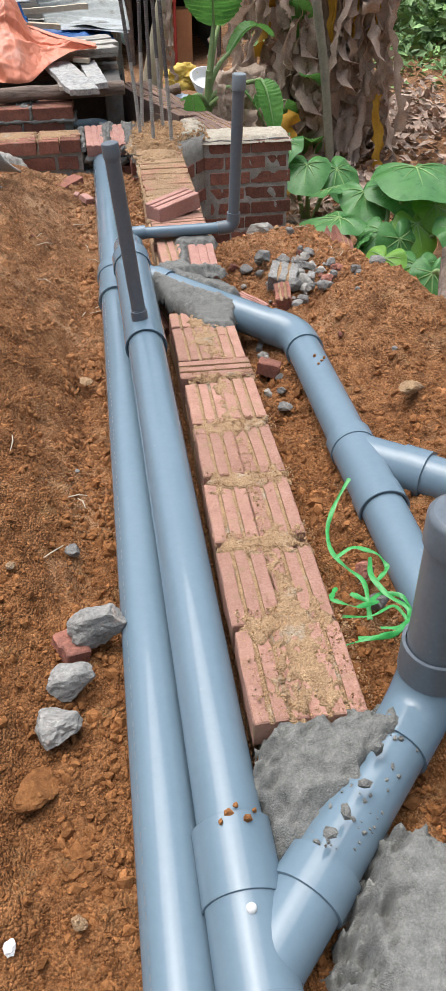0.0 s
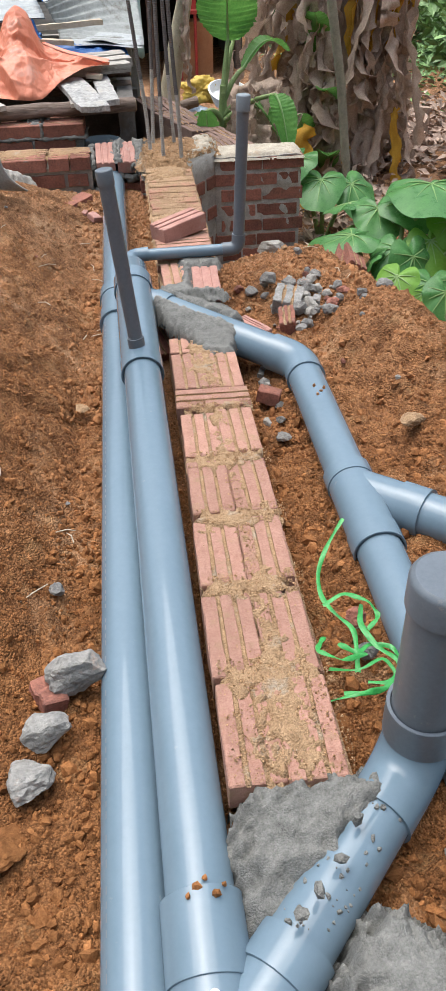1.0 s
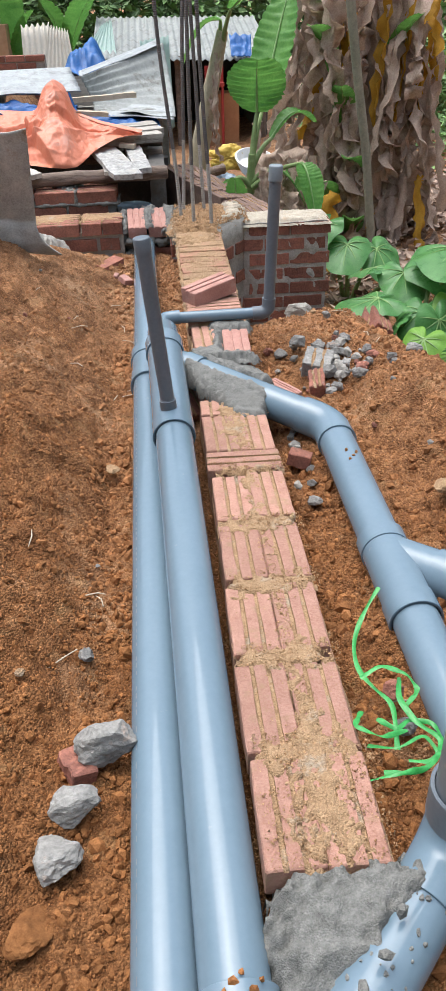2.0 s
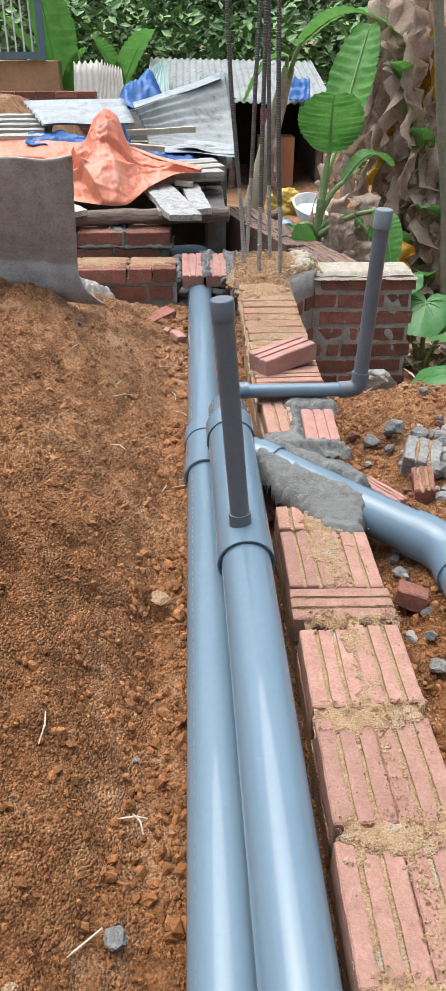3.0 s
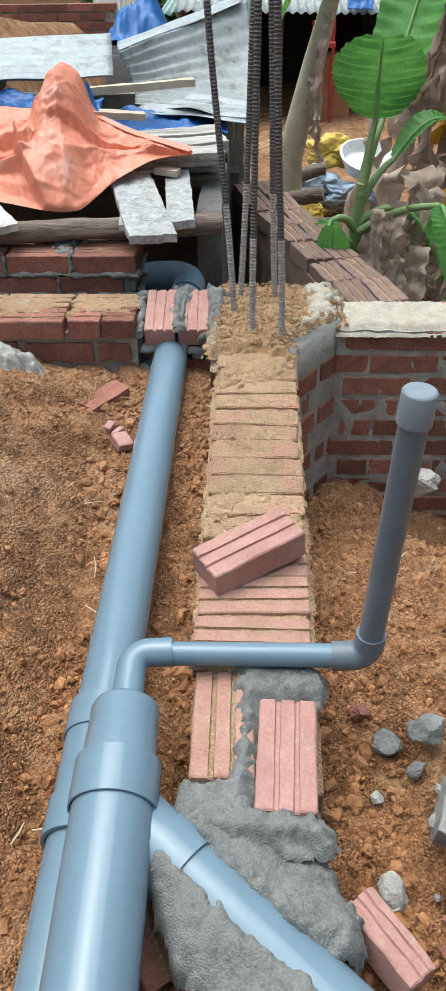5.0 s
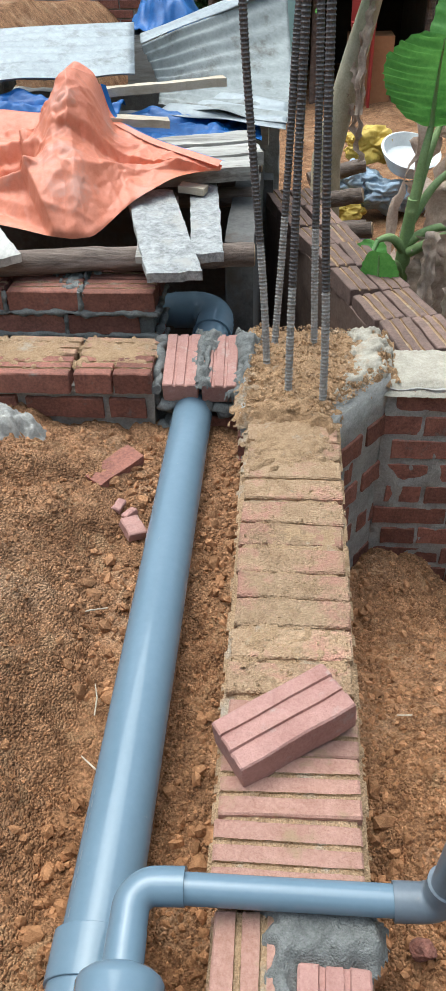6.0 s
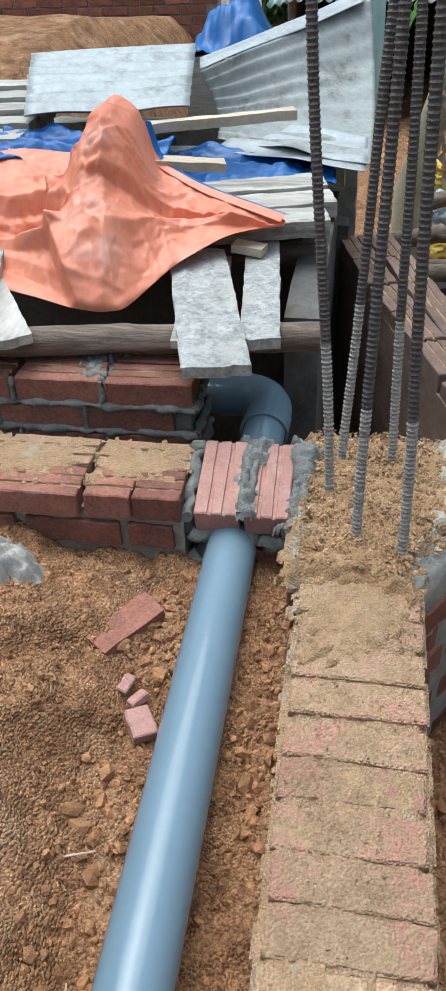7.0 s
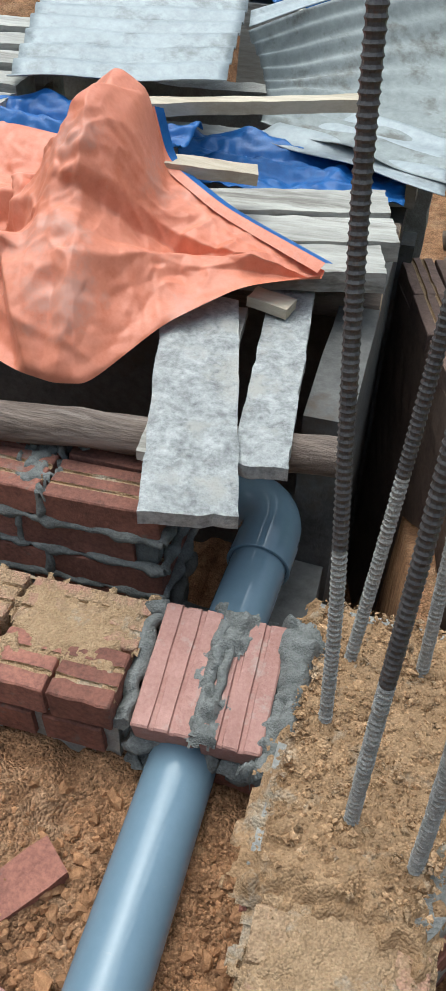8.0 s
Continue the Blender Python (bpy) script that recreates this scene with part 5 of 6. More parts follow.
sheet("blue_tarpaulin", [(-1.1, 2.98, 0.49), (-0.6, 3.0, 0.45), (-0.55, 3.22, 0.47), (-1.1, 3.17, 0.53)], 60, 40, wrinkle, TARP_BLUE, "blue plastic tarpaulin folded out behind the orange one", "tarpaulin")
sheet("blue_tarpaulin", [(-0.62, 3.17, 0.36), (-0.04, 3.22, 0.345), (-0.06, 3.46, 0.37), (-0.66, 3.42, 0.41)], 60, 40, wrinkle, TARP_BLUE, "blue plastic tarpaulin crumpled under the metal sheets", "tarpaulin")


def bulge(u, v):
    return (0, 0, 0.2 * math.sin(math.pi * u) * math.sin(math.pi * v) + 0.07 * noise.noise(Vector((u * 4, v * 4, 5))) + 0.03 * abs(noise.noise(Vector((u * 10, v * 8, 5)))))


sheet("blue_tarpaulin", [(-0.7, 4.2, 0.56), (-0.34, 4.25, 0.56), (-0.34, 4.75, 0.55), (-0.75, 4.75, 0.52)], 40, 40, bulge, TARP_BLUE, "blue tarpaulin bundle with orange edge", "tarpaulin")
block("bundle_base", (-0.72, 4.2, -0.8), (-0.32, 4.75, 0.55), WOOD_CROSS, None, "", rough=0.02, step=0.1)
tagged(bpy.data.objects["bundle_base"], "stacked scrap timber under a tarpaulin bundle", "timber")


# cement-stiffened sheet leaning on the bank
def lean(u, v):
    out = 0.02 * noise.noise(Vector((u * 2, v * 2, 2))) + 0.006 * noise.noise(Vector((u * 9, v * 9, 2)))
    tail = max(0, 0.3 - v) / 0.3
    return (0.05 * (1 - v) * u + 0.1 * tail * tail * u, out - 0.1 * tail * (1 - tail), 0.012 * noise.noise(Vector((u * 5, v, 9))) + 0.03 * tail * (1 - u))


SHEET_CEMENT = material("cement_coating", (0.22, 0.215, 0.195), (0.56, 0.55, 0.51), 14, 0.9, bump=0.8, fine=9, spots=(0.27, 0.2, 0.14), spot_scale=7, spot_amount=0.42, relief=0.004)
sheet("cement_sheet", [(-1.4, 1.27, 0.2), (-0.69, 1.25, 0.13), (-0.6, 1.12, 0.67), (-1.4, 1.14, 0.62)], 60, 60, lean, SHEET_CEMENT, "stiff grey cement-coated sheet leaning on the soil bank", "sheet", thick=0.006)
lumpy = daub("cement_lump", [(-1.0, 1.5), (-0.75, 1.53), (-0.6, 1.6), (-0.545, 1.66), (-0.56, 1.72), (-0.66, 1.78), (-1.0, 1.8)], lambda X, Y: ground_z(X, Y), 0.06, MORTAR_DRY, None, edge=0.07, rough=0.012, ragged=0.02, seed=101)
tagged(lumpy, "pale hardened cement lump on the soil", "cement lump")

# ---- column reinforcement ----
BAR_R = 0.0092


def rebar(base, top, seed):
    ob = thing("rebar", "dark ribbed steel bar standing in the column, cement at its foot", "rebar", "column bars")
    base, top = Vector(base), Vector(top)
    d = (top - base)
    n = int(d.length / 0.0031)
    split = int(n * (0.24 + 0.09 * noise.noise(Vector((seed, 7, 1)))))
    pts, rad = [], []
    for k in range(n + 1):
        t = k / n
        w = Vector((noise.noise(Vector((t * 3, seed, 0))), noise.noise(Vector((t * 3, seed, 4))), 0)) * 0.008
        pts.append(base + d * t + w)
        rad.append(BAR_R + (0.0013 if k % 3 == 0 else -0.0003) + (0.0012 * noise.noise(Vector((k * 0.4, seed, 2))) if k < split else 0))
    part("crusted_foot", sweep(pts[: split + 1], rad[: split + 1], 10), STEEL_CEMENT, ob, "foot crusted with pale cement")
    part("bar", sweep(pts[split:], rad[split:], 10), STEEL, ob)


for k, (b, lean_xy) in enumerate((((0.022, 1.905), (-0.078, 0.12)), ((0.036, 2.02), (0.05, 0.14)), ((0.08, 1.768), (0.008, 0.12)), ((0.148, 2.03), (-0.03, 0.1)), ((0.163, 1.725), (-0.03, 0.07)))):
    rebar((b[0], b[1], 0.06), (b[0] + lean_xy[0] * 1.5, b[1] + lean_xy[1] * 1.5, 1.6), k * 3.1)

# ---- loose bricks, stones and rubble ----
def loose_brick(me, m, label):
    ob = shared("brick", me, m)
    return tagged(ob, label, "brick")


loose_brick(BRICKS_NEW[0], pose(0.077, 0.777, 0.131, 6, 2, -57), "whole fresh red grooved brick lying loose on the wall")
loose_brick(brick_mesh("brick_piece", BRICK_DARK, 81, length=0.15, width=0.06, wear=0.004), pose(-0.357, 1.622, -0.078, 183, 6, -36), "narrow broken red brick piece on the soil")
loose_brick(brick_mesh("brick_piece", BRICK_NEW, 82, length=0.055, width=0.045, height=0.025, grooves=False, wear=0.003), pose(-0.272, 1.405, -0.035, 12, 8, 35), "small broken red brick chip on the soil")
loose_brick(brick_mesh("brick_piece", BRICK_NEW, 83, length=0.04, width=0.022, height=0.015, grooves=False, wear=0.002), pose(-0.322, 1.49, -0.043, 6, 15, -15), "small broken red brick chip on the soil")
loose_brick(brick_mesh("brick_piece", BRICK_NEW, 84, length=0.038, width=0.02, height=0.015, grooves=False, wear=0.002), pose(-0.296, 1.462, -0.043, 6, -15, -40), "small broken red brick chip on the soil")
loose_brick(brick_mesh("brick_piece", BRICK_NEW, 85, length=0.13, width=0.055, height=0.05, wear=0.004), pose(0.283, 0.112, -0.02, 4, 10, 38), "broken half of a fresh red brick by the branch pipe")
loose_brick(brick_mesh("brick_piece", BRICK_DARK, 87, length=0.07, width=0.05, height=0.04, grooves=False, wear=0.004), pose(0.276, -0.275, -0.06, 8, 6, 70), "dark red broken brick piece beside the pipe")
loose_brick(brick_mesh("brick_piece", BRICK_DARK, 88, length=0.07, width=0.055, height=0.045, grooves=False, wear=0.007), pose(-0.335, -1.325, -0.085, 8, 10, 30), "dark burnt brick chunk on the soil")
loose_brick(brick_mesh("brick_piece", BRICK_DARK, 89, length=0.12, width=0.1, wear=0.004), pose(-0.035, 0.12, -0.06, 30, 5, 30), "dark red brick stuck in the wall gap")
for k in range(4):
    loose_brick(BRICKS_DARK[k % 3], pose(0.86 + 0.05 * k, 1.55 - 0.03 * k, -0.36 + 0.01 * k, 5, 20 + 4 * k, -40 + 12 * k), "dirty red brick in a heap beside the cross wall")


def rock(x, y, z, size, seed, mat, label, flat=0.7, rough=0.45, name="stone", angular=True):
    bm = bmesh.new()
    bmesh.ops.create_icosphere(bm, subdivisions=4, radius=1.0)
    rr = random.Random(seed)
    planes = [(Vector((rr.gauss(0, 1), rr.gauss(0, 1), rr.gauss(0, 1))).normalized(), rr.uniform(0.55, 0.9)) for _ in range(11)]
    for v in bm.verts:
        if angular:
            for n, d in planes:
                over = v.co.dot(n) - d
                if over > 0:
                    v.co -= n * over
        v.co *= 1 + rough * 0.3 * noise.noise(v.co * 1.4 + Vector((seed, 0, 0))) + 0.09 * noise.noise(v.co * 5 + Vector((seed, 0, 0))) + 0.04 * noise.noise(v.co * 13 + Vector((0, seed, 0)))
        v.co = Vector((v.co.x * size, v.co.y * size * rr.uniform(0.99, 1.0) * 0.8, v.co.z * size * flat))
    ob = part(name, bm, mat, smooth=False)
    ob.matrix_basis = pose(x, y, z, rr.uniform(-15, 15), rr.uniform(-15, 15), rr.uniform(0, 360))
    return tagged(ob, label, "stone", "stones on the soil")


rock(-0.285, -1.3, -0.07, 0.062, 1, RUBBLE_PALE, "grey chunk of broken mortar on the soil")
rock(-0.338, -1.415, -0.1, 0.052, 2, RUBBLE_PALE, "grey chunk of broken mortar on the soil")
rock(-0.37, -1.51, -0.105, 0.066, 9, RUBBLE_PALE, "grey mortar chunk with reddish face", 0.5)
rock(-0.4, -1.63, -0.12, 0.05, 4, CLOD, "brown embedded stone in the soil", 0.5)
rock(-0.34, -1.03, -0.098, 0.022, 5, RUBBLE, "small grey stone on the soil")
rock(-0.327, -1.87, -0.115, 0.016, 6, SANDY, "small tan stone on the soil")
rock(-0.43, -1.89, -0.12, 0.014, 7, WHITE, "small white stone on the soil", 0.4)
rock(-0.3, -0.25, -0.09, 0.03, 8, SANDY, "flat tan flake on the soil", 0.25)
rock(0.345, -1.79, -0.045, 0.055, 11, RUBBLE, "grey chunk of broken mortar by the pipe")
rock(0.3, -1.335, -0.06, 0.03, 12, RUBBLE, "grey stone under the green tape")
rock(0.295, -1.25, -0.05, 0.028, 13, BRICK_DARK, "dark brick chunk under the green tape")
loose_brick(brick_mesh("brick_piece", RUBBLE_PALE, 171, length=0.105, width=0.1, height=0.075, wear=0.007), pose(0.437, 0.292, 0.0, 14, 8, -16), "broken pale grey grooved block lying on the rubble")
loose_brick(brick_mesh("brick_piece", BRICK_DARK, 172, length=0.1, width=0.055, wear=0.005), pose(0.405, 0.165, -0.02, 12, -10, -8), "dark red broken brick lying on the rubble")
rock(0.387, 0.437, 0.0, 0.036, 14, RUBBLE, "pale grey broken lump in the rubble", 0.75)
rock(0.46, 0.22, -0.03, 0.035, 15, RUBBLE, "pale grey broken lump in the rubble", 0.75)
rock(0.61, -0.6, 0.0, 0.04, 15, SANDY, "tan stone half buried in the soil", 0.5)
rock(0.6, 1.62, -0.33, 0.07, 16, MORTAR_DRY, "pale mortar lump below the cross wall")
rock(-0.56, 0.3, 0.07, 0.05, 17, CLOD, "soil clod on the bank")
rock(-0.95, 1.35, 0.24, 0.05, 18, CLOD, "soil clod on the bank")
rr2 = random.Random(21)
for k in range(110):
    a = rr2.uniform(0, 6.28)
    rad_ = abs(rr2.gauss(0, 0.5))
    x, y = 0.47 + 0.27 * rad_ * math.cos(a), 0.3 + 0.33 * rad_ * math.sin(a)
    if x < 0.235:
        continue
    s = rr2.uniform(0.008, 0.032)
    rock(x, y, float(ground_z(x, y)) + s * 0.35, s, 100 + k, rr2.choice((RUBBLE, RUBBLE, RUBBLE, MORTAR_DRY, BRICK_DARK)), "broken masonry stone in the rubble beside the wall")
for k in range(10):
    x, y = rr2.uniform(0.24, 0.3), rr2.uniform(-0.5, 0.0)
    s = rr2.uniform(0.01, 0.024)
    rock(x, y, float(ground_z(x, y)) + s * 0.4, s, 160 + k, rr2.choice((RUBBLE, MORTAR_DRY)), "small grey stone beside the branch pipe")
for k in range(26):
    x, y = rr2.choice((rr2.uniform(-0.7, -0.26), rr2.uniform(0.45, 0.75))), rr2.uniform(-1.9, 1.6)
    s = rr2.uniform(0.006, 0.016)
    rock(x, y, float(ground_z(x, y)) + s * 0.5, s, 190 + k, rr2.choice((RUBBLE, SANDY, BRICK_DARK, CLOD)), "small stone on the soil")
rr3 = np.random.RandomState(77)
gravel_x, gravel_y = rr3.uniform(-0.03, 0.34, 420), rr3.uniform(1.66, 2.12, 420)
on_top = (edge_distance(gravel_x[None], gravel_y[None], COL)[0] > 0.012)
scatter("gravel", [(x, y, 0.113, min(0.013, 0.0045 * math.exp(abs(rnd.gauss(0, 0.5))))) for x, y in zip(gravel_x[on_top], gravel_y[on_top])],
        TAN_DIRT, "tan gravel and mortar crumbs on the column stump", "gravel")


def column_spots(rr, count):
    x, y = rr.uniform(-0.04, 0.36, count), rr.uniform(1.64, 2.14, count)
    ok = edge_distance(x[None], y[None], COL)[0] > 0.004
    x, y = x[ok], y[ok]
    return x, y, 0.115 + 0.006 * np.array([fbm(a * 18, b * 18, 51, 4) for a, b in zip(x, y)])


def wall_spots(rr, count):
    x, y = rr.uniform(-0.01, 0.2, count), rr.uniform(-1.64, 0.0, count)
    near_joint = np.min(np.abs(y[:, None] - np.array([-0.44, -0.71, -0.94, -1.175, -1.41])[None]), 1) < 0.035
    ok = near_joint | (np.abs(x - 0.095) < 0.018) | (y < -1.42) | (rr.uniform(0, 1, count) < 0.08)
    ok &= np.array([noise.noise(Vector((a * 20, b * 20, 1))) for a, b in zip(x, y)]) > -0.25
    return x[ok], y[ok], np.where(near_joint | (y < -1.42), 0.004, 0.0015)[ok]


def far_wall_spots(rr, count):
    x, y = rr.uniform(-0.01, 0.19, count), rr.uniform(0.85, 1.68, count)
    ok = np.array([noise.noise(Vector((a * 14, b * 14, 7))) for a, b in zip(x, y)]) > 0.0
    x, y = x[ok], y[ok]
    return x, y, TOP + 0.004 + 0.028 * (y - 0.895)


crumbs_over("column_gravel", 4200, (0.0016, 0.007), column_spots, 0.3, TAN_DIRT, "sandy gravel crumbs on the column stump", "gravel", 11)
crumbs_over("column_gravel", 700, (0.002, 0.0085), column_spots, 0.3, SANDY, "pale mortar crumbs on the column stump", "gravel", 15)
crumbs_over("sand_crumbs", 9000, (0.0011, 0.0035), wall_spots, 0.3, TAN_DIRT, "sandy mortar crumbs on the brick wall", "sand crumbs", 12)
crumbs_over("sand_crumbs", 1600, (0.001, 0.0032), far_wall_spots, 0.3, SANDY, "sandy dust crumbs on the bricks laid across", "sand crumbs", 13)
splash = []
for k in range(60):
    t = rnd.uniform(0.18, 0.5)
    p = s_join + ds * t
    a = rnd.uniform(-0.9, 0.9)
    w = Vector((-ds.y, ds.x, 0))
    splash.append((*(p + (w * math.sin(a) + Vector((0, 0, 1)) * math.cos(a)) * R), abs(rnd.gauss(0, 0.003)) + 0.0015))
for p in ((0.06, -1.86), (0.13, -1.79), (0.17, -1.73), (0.09, -1.83)):
    splash.append((p[0], p[1], 0.022, 0.013))
scatter("mortar_splashes", splash, MORTAR, "dabs of grey mortar on the plastic pipe", "mortar splashes")
soil_dabs = [(*(on_a(-1.8) + Vector((-0.02 + 0.014 * k, 0.012 * (k % 3), 0.063))), 0.006 + 0.004 * (k % 2)) for k in range(5)]
soil_dabs += [(0.37 + 0.012 * (k % 3), -0.5 + 0.016 * k, 0.045, 0.006) for k in range(4)]
scatter("soil_dabs", soil_dabs, CLOD, "lumps of orange soil stuck on the pipe", "soil dabs")

# ---- green tape ----
tape_runs = [
    [(0.32, -0.975, 0.01), (0.27, -1.03, -0.02), (0.235, -1.09, -0.04), (0.226, -1.16, -0.05), (0.25, -1.22, -0.05), (0.275, -1.26, -0.045), (0.265, -1.32, -0.05), (0.255, -1.37, -0.055)],
    [(0.255, -1.22, -0.03), (0.29, -1.2, -0.015), (0.325, -1.225, -0.02), (0.335, -1.26, -0.03), (0.31, -1.29, -0.035)],
    [(0.24, -1.36, -0.05), (0.28, -1.39, -0.03), (0.32, -1.36, -0.03), (0.335, -1.4, -0.045), (0.3, -1.43, -0.05), (0.25, -1.42, -0.05)],
    [(0.225, -1.44, -0.045), (0.27, -1.44, -0.03), (0.31, -1.43, -0.035), (0.34, -1.39, -0.04)],
    [(0.25, -1.28, -0.05), (0.23, -1.33, -0.03), (0.26, -1.37, -0.02), (0.3, -1.35, -0.03)],
]
tape_runs = [[(x, y, z + 0.028) for x, y, z in run] for run in tape_runs]
tape_runs = tape_runs[:1] + [[(0.335 + (x - 0.335) * 1.35 - 0.012, y, z + 0.012) for x, y, z in run] for run in tape_runs[1:]]
tape_runs.append([(0.23, -1.3, -0.01), (0.26, -1.34, 0.0), (0.29, -1.31, -0.01), (0.33, -1.33, 0.0), (0.345, -1.38, -0.015)])
tape_runs.append([(0.3, -1.21, 0.0), (0.28, -1.27, 0.005), (0.3, -1.33, 0.0), (0.34, -1.36, -0.01), (0.31, -1.41, -0.01), (0.26, -1.4, -0.01)])
tape = thing("plastic_tape", "tangled bright green plastic tie tape on the soil", "tape")
tape.location = (0, -0.05, 0)
for run in tape_runs:
    P = np.array(run)
    n = 60
    s = np.linspace(0, 1, len(P))
    t = np.linspace(0, 1, n)
    C = np.stack([np.interp(t, s, P[:, k]) for k in range(3)], -1)
    ker = np.hanning(15)
    ker /= ker.sum()
    C = np.stack([np.convolve(np.pad(C[:, k], 7, mode="edge"), ker, "valid") for k in range(3)], -1)
    W = []
    for k in range(n):
        d = Vector(C[min(k + 1, n - 1)] - C[max(k - 1, 0)]).normalized()
        tw = noise.noise(Vector((k * 0.08, run[0][0] * 50, 0))) * 1.6
        side = Vector((-d.y, d.x, 0)).normalized() * math.cos(tw) + Vector((0, 0, 1)) * math.sin(tw)
        half = 0.0048 + 0.0028 * noise.noise(Vector((k * 0.13, run[0][1] * 40, 4)))
        for w in (-half, 0.0, half):
            W.append(Vector(C[k]) + side * w + Vector((0, 0, 0.002 if w == 0 else 0)))
    mesh_part("strand", W, [(3 * k + j, 3 * k + j + 1, 3 * k + j + 4, 3 * k + j + 3) for k in range(n - 1) for j in range(2)], GREEN_TAPE, tape, smooth=True)

# ---- straw and twigs on the soil ----
for k in range(22):
    x, y = rr2.choice((rr2.uniform(-0.6, -0.26), rr2.uniform(0.3, 0.7))), rr2.uniform(-1.6, 1.5)
    z = float(ground_z(x, y)) + 0.012
    a, ln = rr2.uniform(0, 6.28), rr2.uniform(0.03, 0.09)
    tw = part("twig", sweep([(x, y, z), (x + ln * 0.5 * math.cos(a) + 0.005, y + ln * 0.5 * math.sin(a), z + 0.006), (x + ln * math.cos(a), y + ln * math.sin(a), z)], [0.0014, 0.0018, 0.001], 6), WOOD_PALE)
    tagged(tw, "thin pale straw twig lying on the soil", "twig", "twigs on the soil")


# ---- plants ----
def blade(centre_line, widths, mat, name, parent=None, cup=0.15, ripple=0.012, label="", seed=0.0, cross=8, tear=0.0):
    """A leaf: a strip along a line of points, cupped across and rippled."""
    P = [Vector(p) for p in centre_line]
    n = len(P)
    V, Fs = [], []
    for k, p in enumerate(P):
        d = (P[min(k + 1, n - 1)] - P[max(k - 1, 0)]).normalized()
        side = d.cross(Vector((0, 0, 1)))
        if side.length < 0.05:
            side = d.cross(Vector((0, 1, 0)))
        side.normalize()
        up = side.cross(d)
        w = widths[k] if k < len(widths) else widths[-1]
        for j in range(cross + 1):
            s = (j / cross - 0.5) * 2
            rip = ripple * noise.noise(Vector((k * 0.55 + seed, s * 1.5, seed))) + ripple * 0.7 * math.sin(k * 1.9 + seed) * abs(s)
            rag = 1 + tear * noise.noise(Vector((k * 1.3, 7 if s > 0 else 2, seed)))
            V.append(p + side * (s * w / 2 * rag) + up * (cup * w * s * s * 0.5 + rip))
    for k in range(n - 1):
        for j in range(cross):
            a = k * (cross + 1) + j
            Fs.append((a, a + 1, a + cross + 2, a + cross + 1))
    return mesh_part(name, V, Fs, mat, parent, label, smooth=True)


def arc_line(a, b, lift, n=24, side=(0, 0, 0)):
    a, b, s = Vector(a), Vector(b), Vector(side)
    return [a.lerp(b, k / (n - 1)) + (Vector((0, 0, lift)) + s) * math.sin(math.pi * k / (n - 1)) for k in range(n)]


def oval(n, width, power=0.6):
    return [width * max(0.03, math.sin(math.pi * (0.03 + 0.94 * k / (n - 1))) ** power) for k in range(n)]


def banana_leaf(parent, stem_from, base, tip, lift, width, mat=LEAF, seed=0.0, tear=0.12, bow=(0, 0, 0)):
    n = 44
    line = arc_line(base, tip, lift, n, bow)
    lf = blade(line, oval(n, width, 0.45), mat, "leaf", parent, cup=0.28, ripple=0.012 * min(1.0, (width / 0.32) ** 2), seed=seed, cross=14, tear=tear)
    part("midrib", sweep([p + Vector((0, -0.004, 0.004)) for p in line[:-2]], [0.009 - 0.007 * k / n for k in range(n - 2)], 8), LEAF_VEIN, lf, smooth=True)
    part("leaf_stalk", sweep(arc_line(stem_from, base, 0.03, 12), [0.02 - 0.009 * k / 12 for k in range(12)], 10), STEM, parent, smooth=True)
    return lf


young = thing("banana_plant", "young banana plant with broad bright green leaves", "banana plant", at=(0, 0, 0))
part("stem", sweep([(0.5, 3.1, -0.85), (0.505, 3.08, -0.4), (0.515, 3.03, 0.0), (0.52, 3.0, 0.2)], [0.045, 0.036, 0.028, 0.02], 16), STEM, young, "pale green banana stem", smooth=True)
for k in range(6):
    a = k * 1.05
    blade(arc_line((0.51 + 0.04 * math.cos(a), 3.06 + 0.04 * math.sin(a), -0.1), (0.5 + 0.09 * math.cos(a), 3.05 + 0.09 * math.sin(a), -0.72), 0.02, 14, (0.03 * math.cos(a), 0.03 * math.sin(a), 0)), [0.05] * 14, LEAF_DEAD, "dry_sheath", young, seed=k, ripple=0.015, tear=0.4)
banana_leaf(young, (0.52, 3.0, 0.15), (0.56, 3.06, 0.43), (0.545, 2.93, 0.73), 0.0, 0.36, seed=1, bow=(0, 0.02, 0))
banana_leaf(young, (0.52, 3.0, 0.15), (0.6, 3.12, 0.42), (0.8, 3.42, 1.05), 0.03, 0.27, seed=2)
banana_leaf(young, (0.52, 3.02, 0.1), (0.66, 3.1, 0.27), (0.95, 3.2, 0.34), 0.1, 0.16, seed=3)
banana_leaf(young, (0.51, 3.02, 0.02), (0.7, 2.98, 0.1), (0.9, 2.92, -0.22), 0.06, 0.18, seed=4)
banana_leaf(young, (0.51, 3.02, 0.0), (0.4, 2.95, 0.06), (0.3, 2.8, -0.3), 0.05, 0.18, seed=5)
banana_leaf(young, (0.51, 3.03, -0.1), (0.45, 2.96, -0.05), (0.42, 2.85, -0.4), 0.04, 0.16, seed=6)
banana_leaf(young, (0.53, 3.05, -0.1), (0.72, 2.95, -0.12), (0.78, 2.85, -0.45), 0.04, 0.2, seed=7)
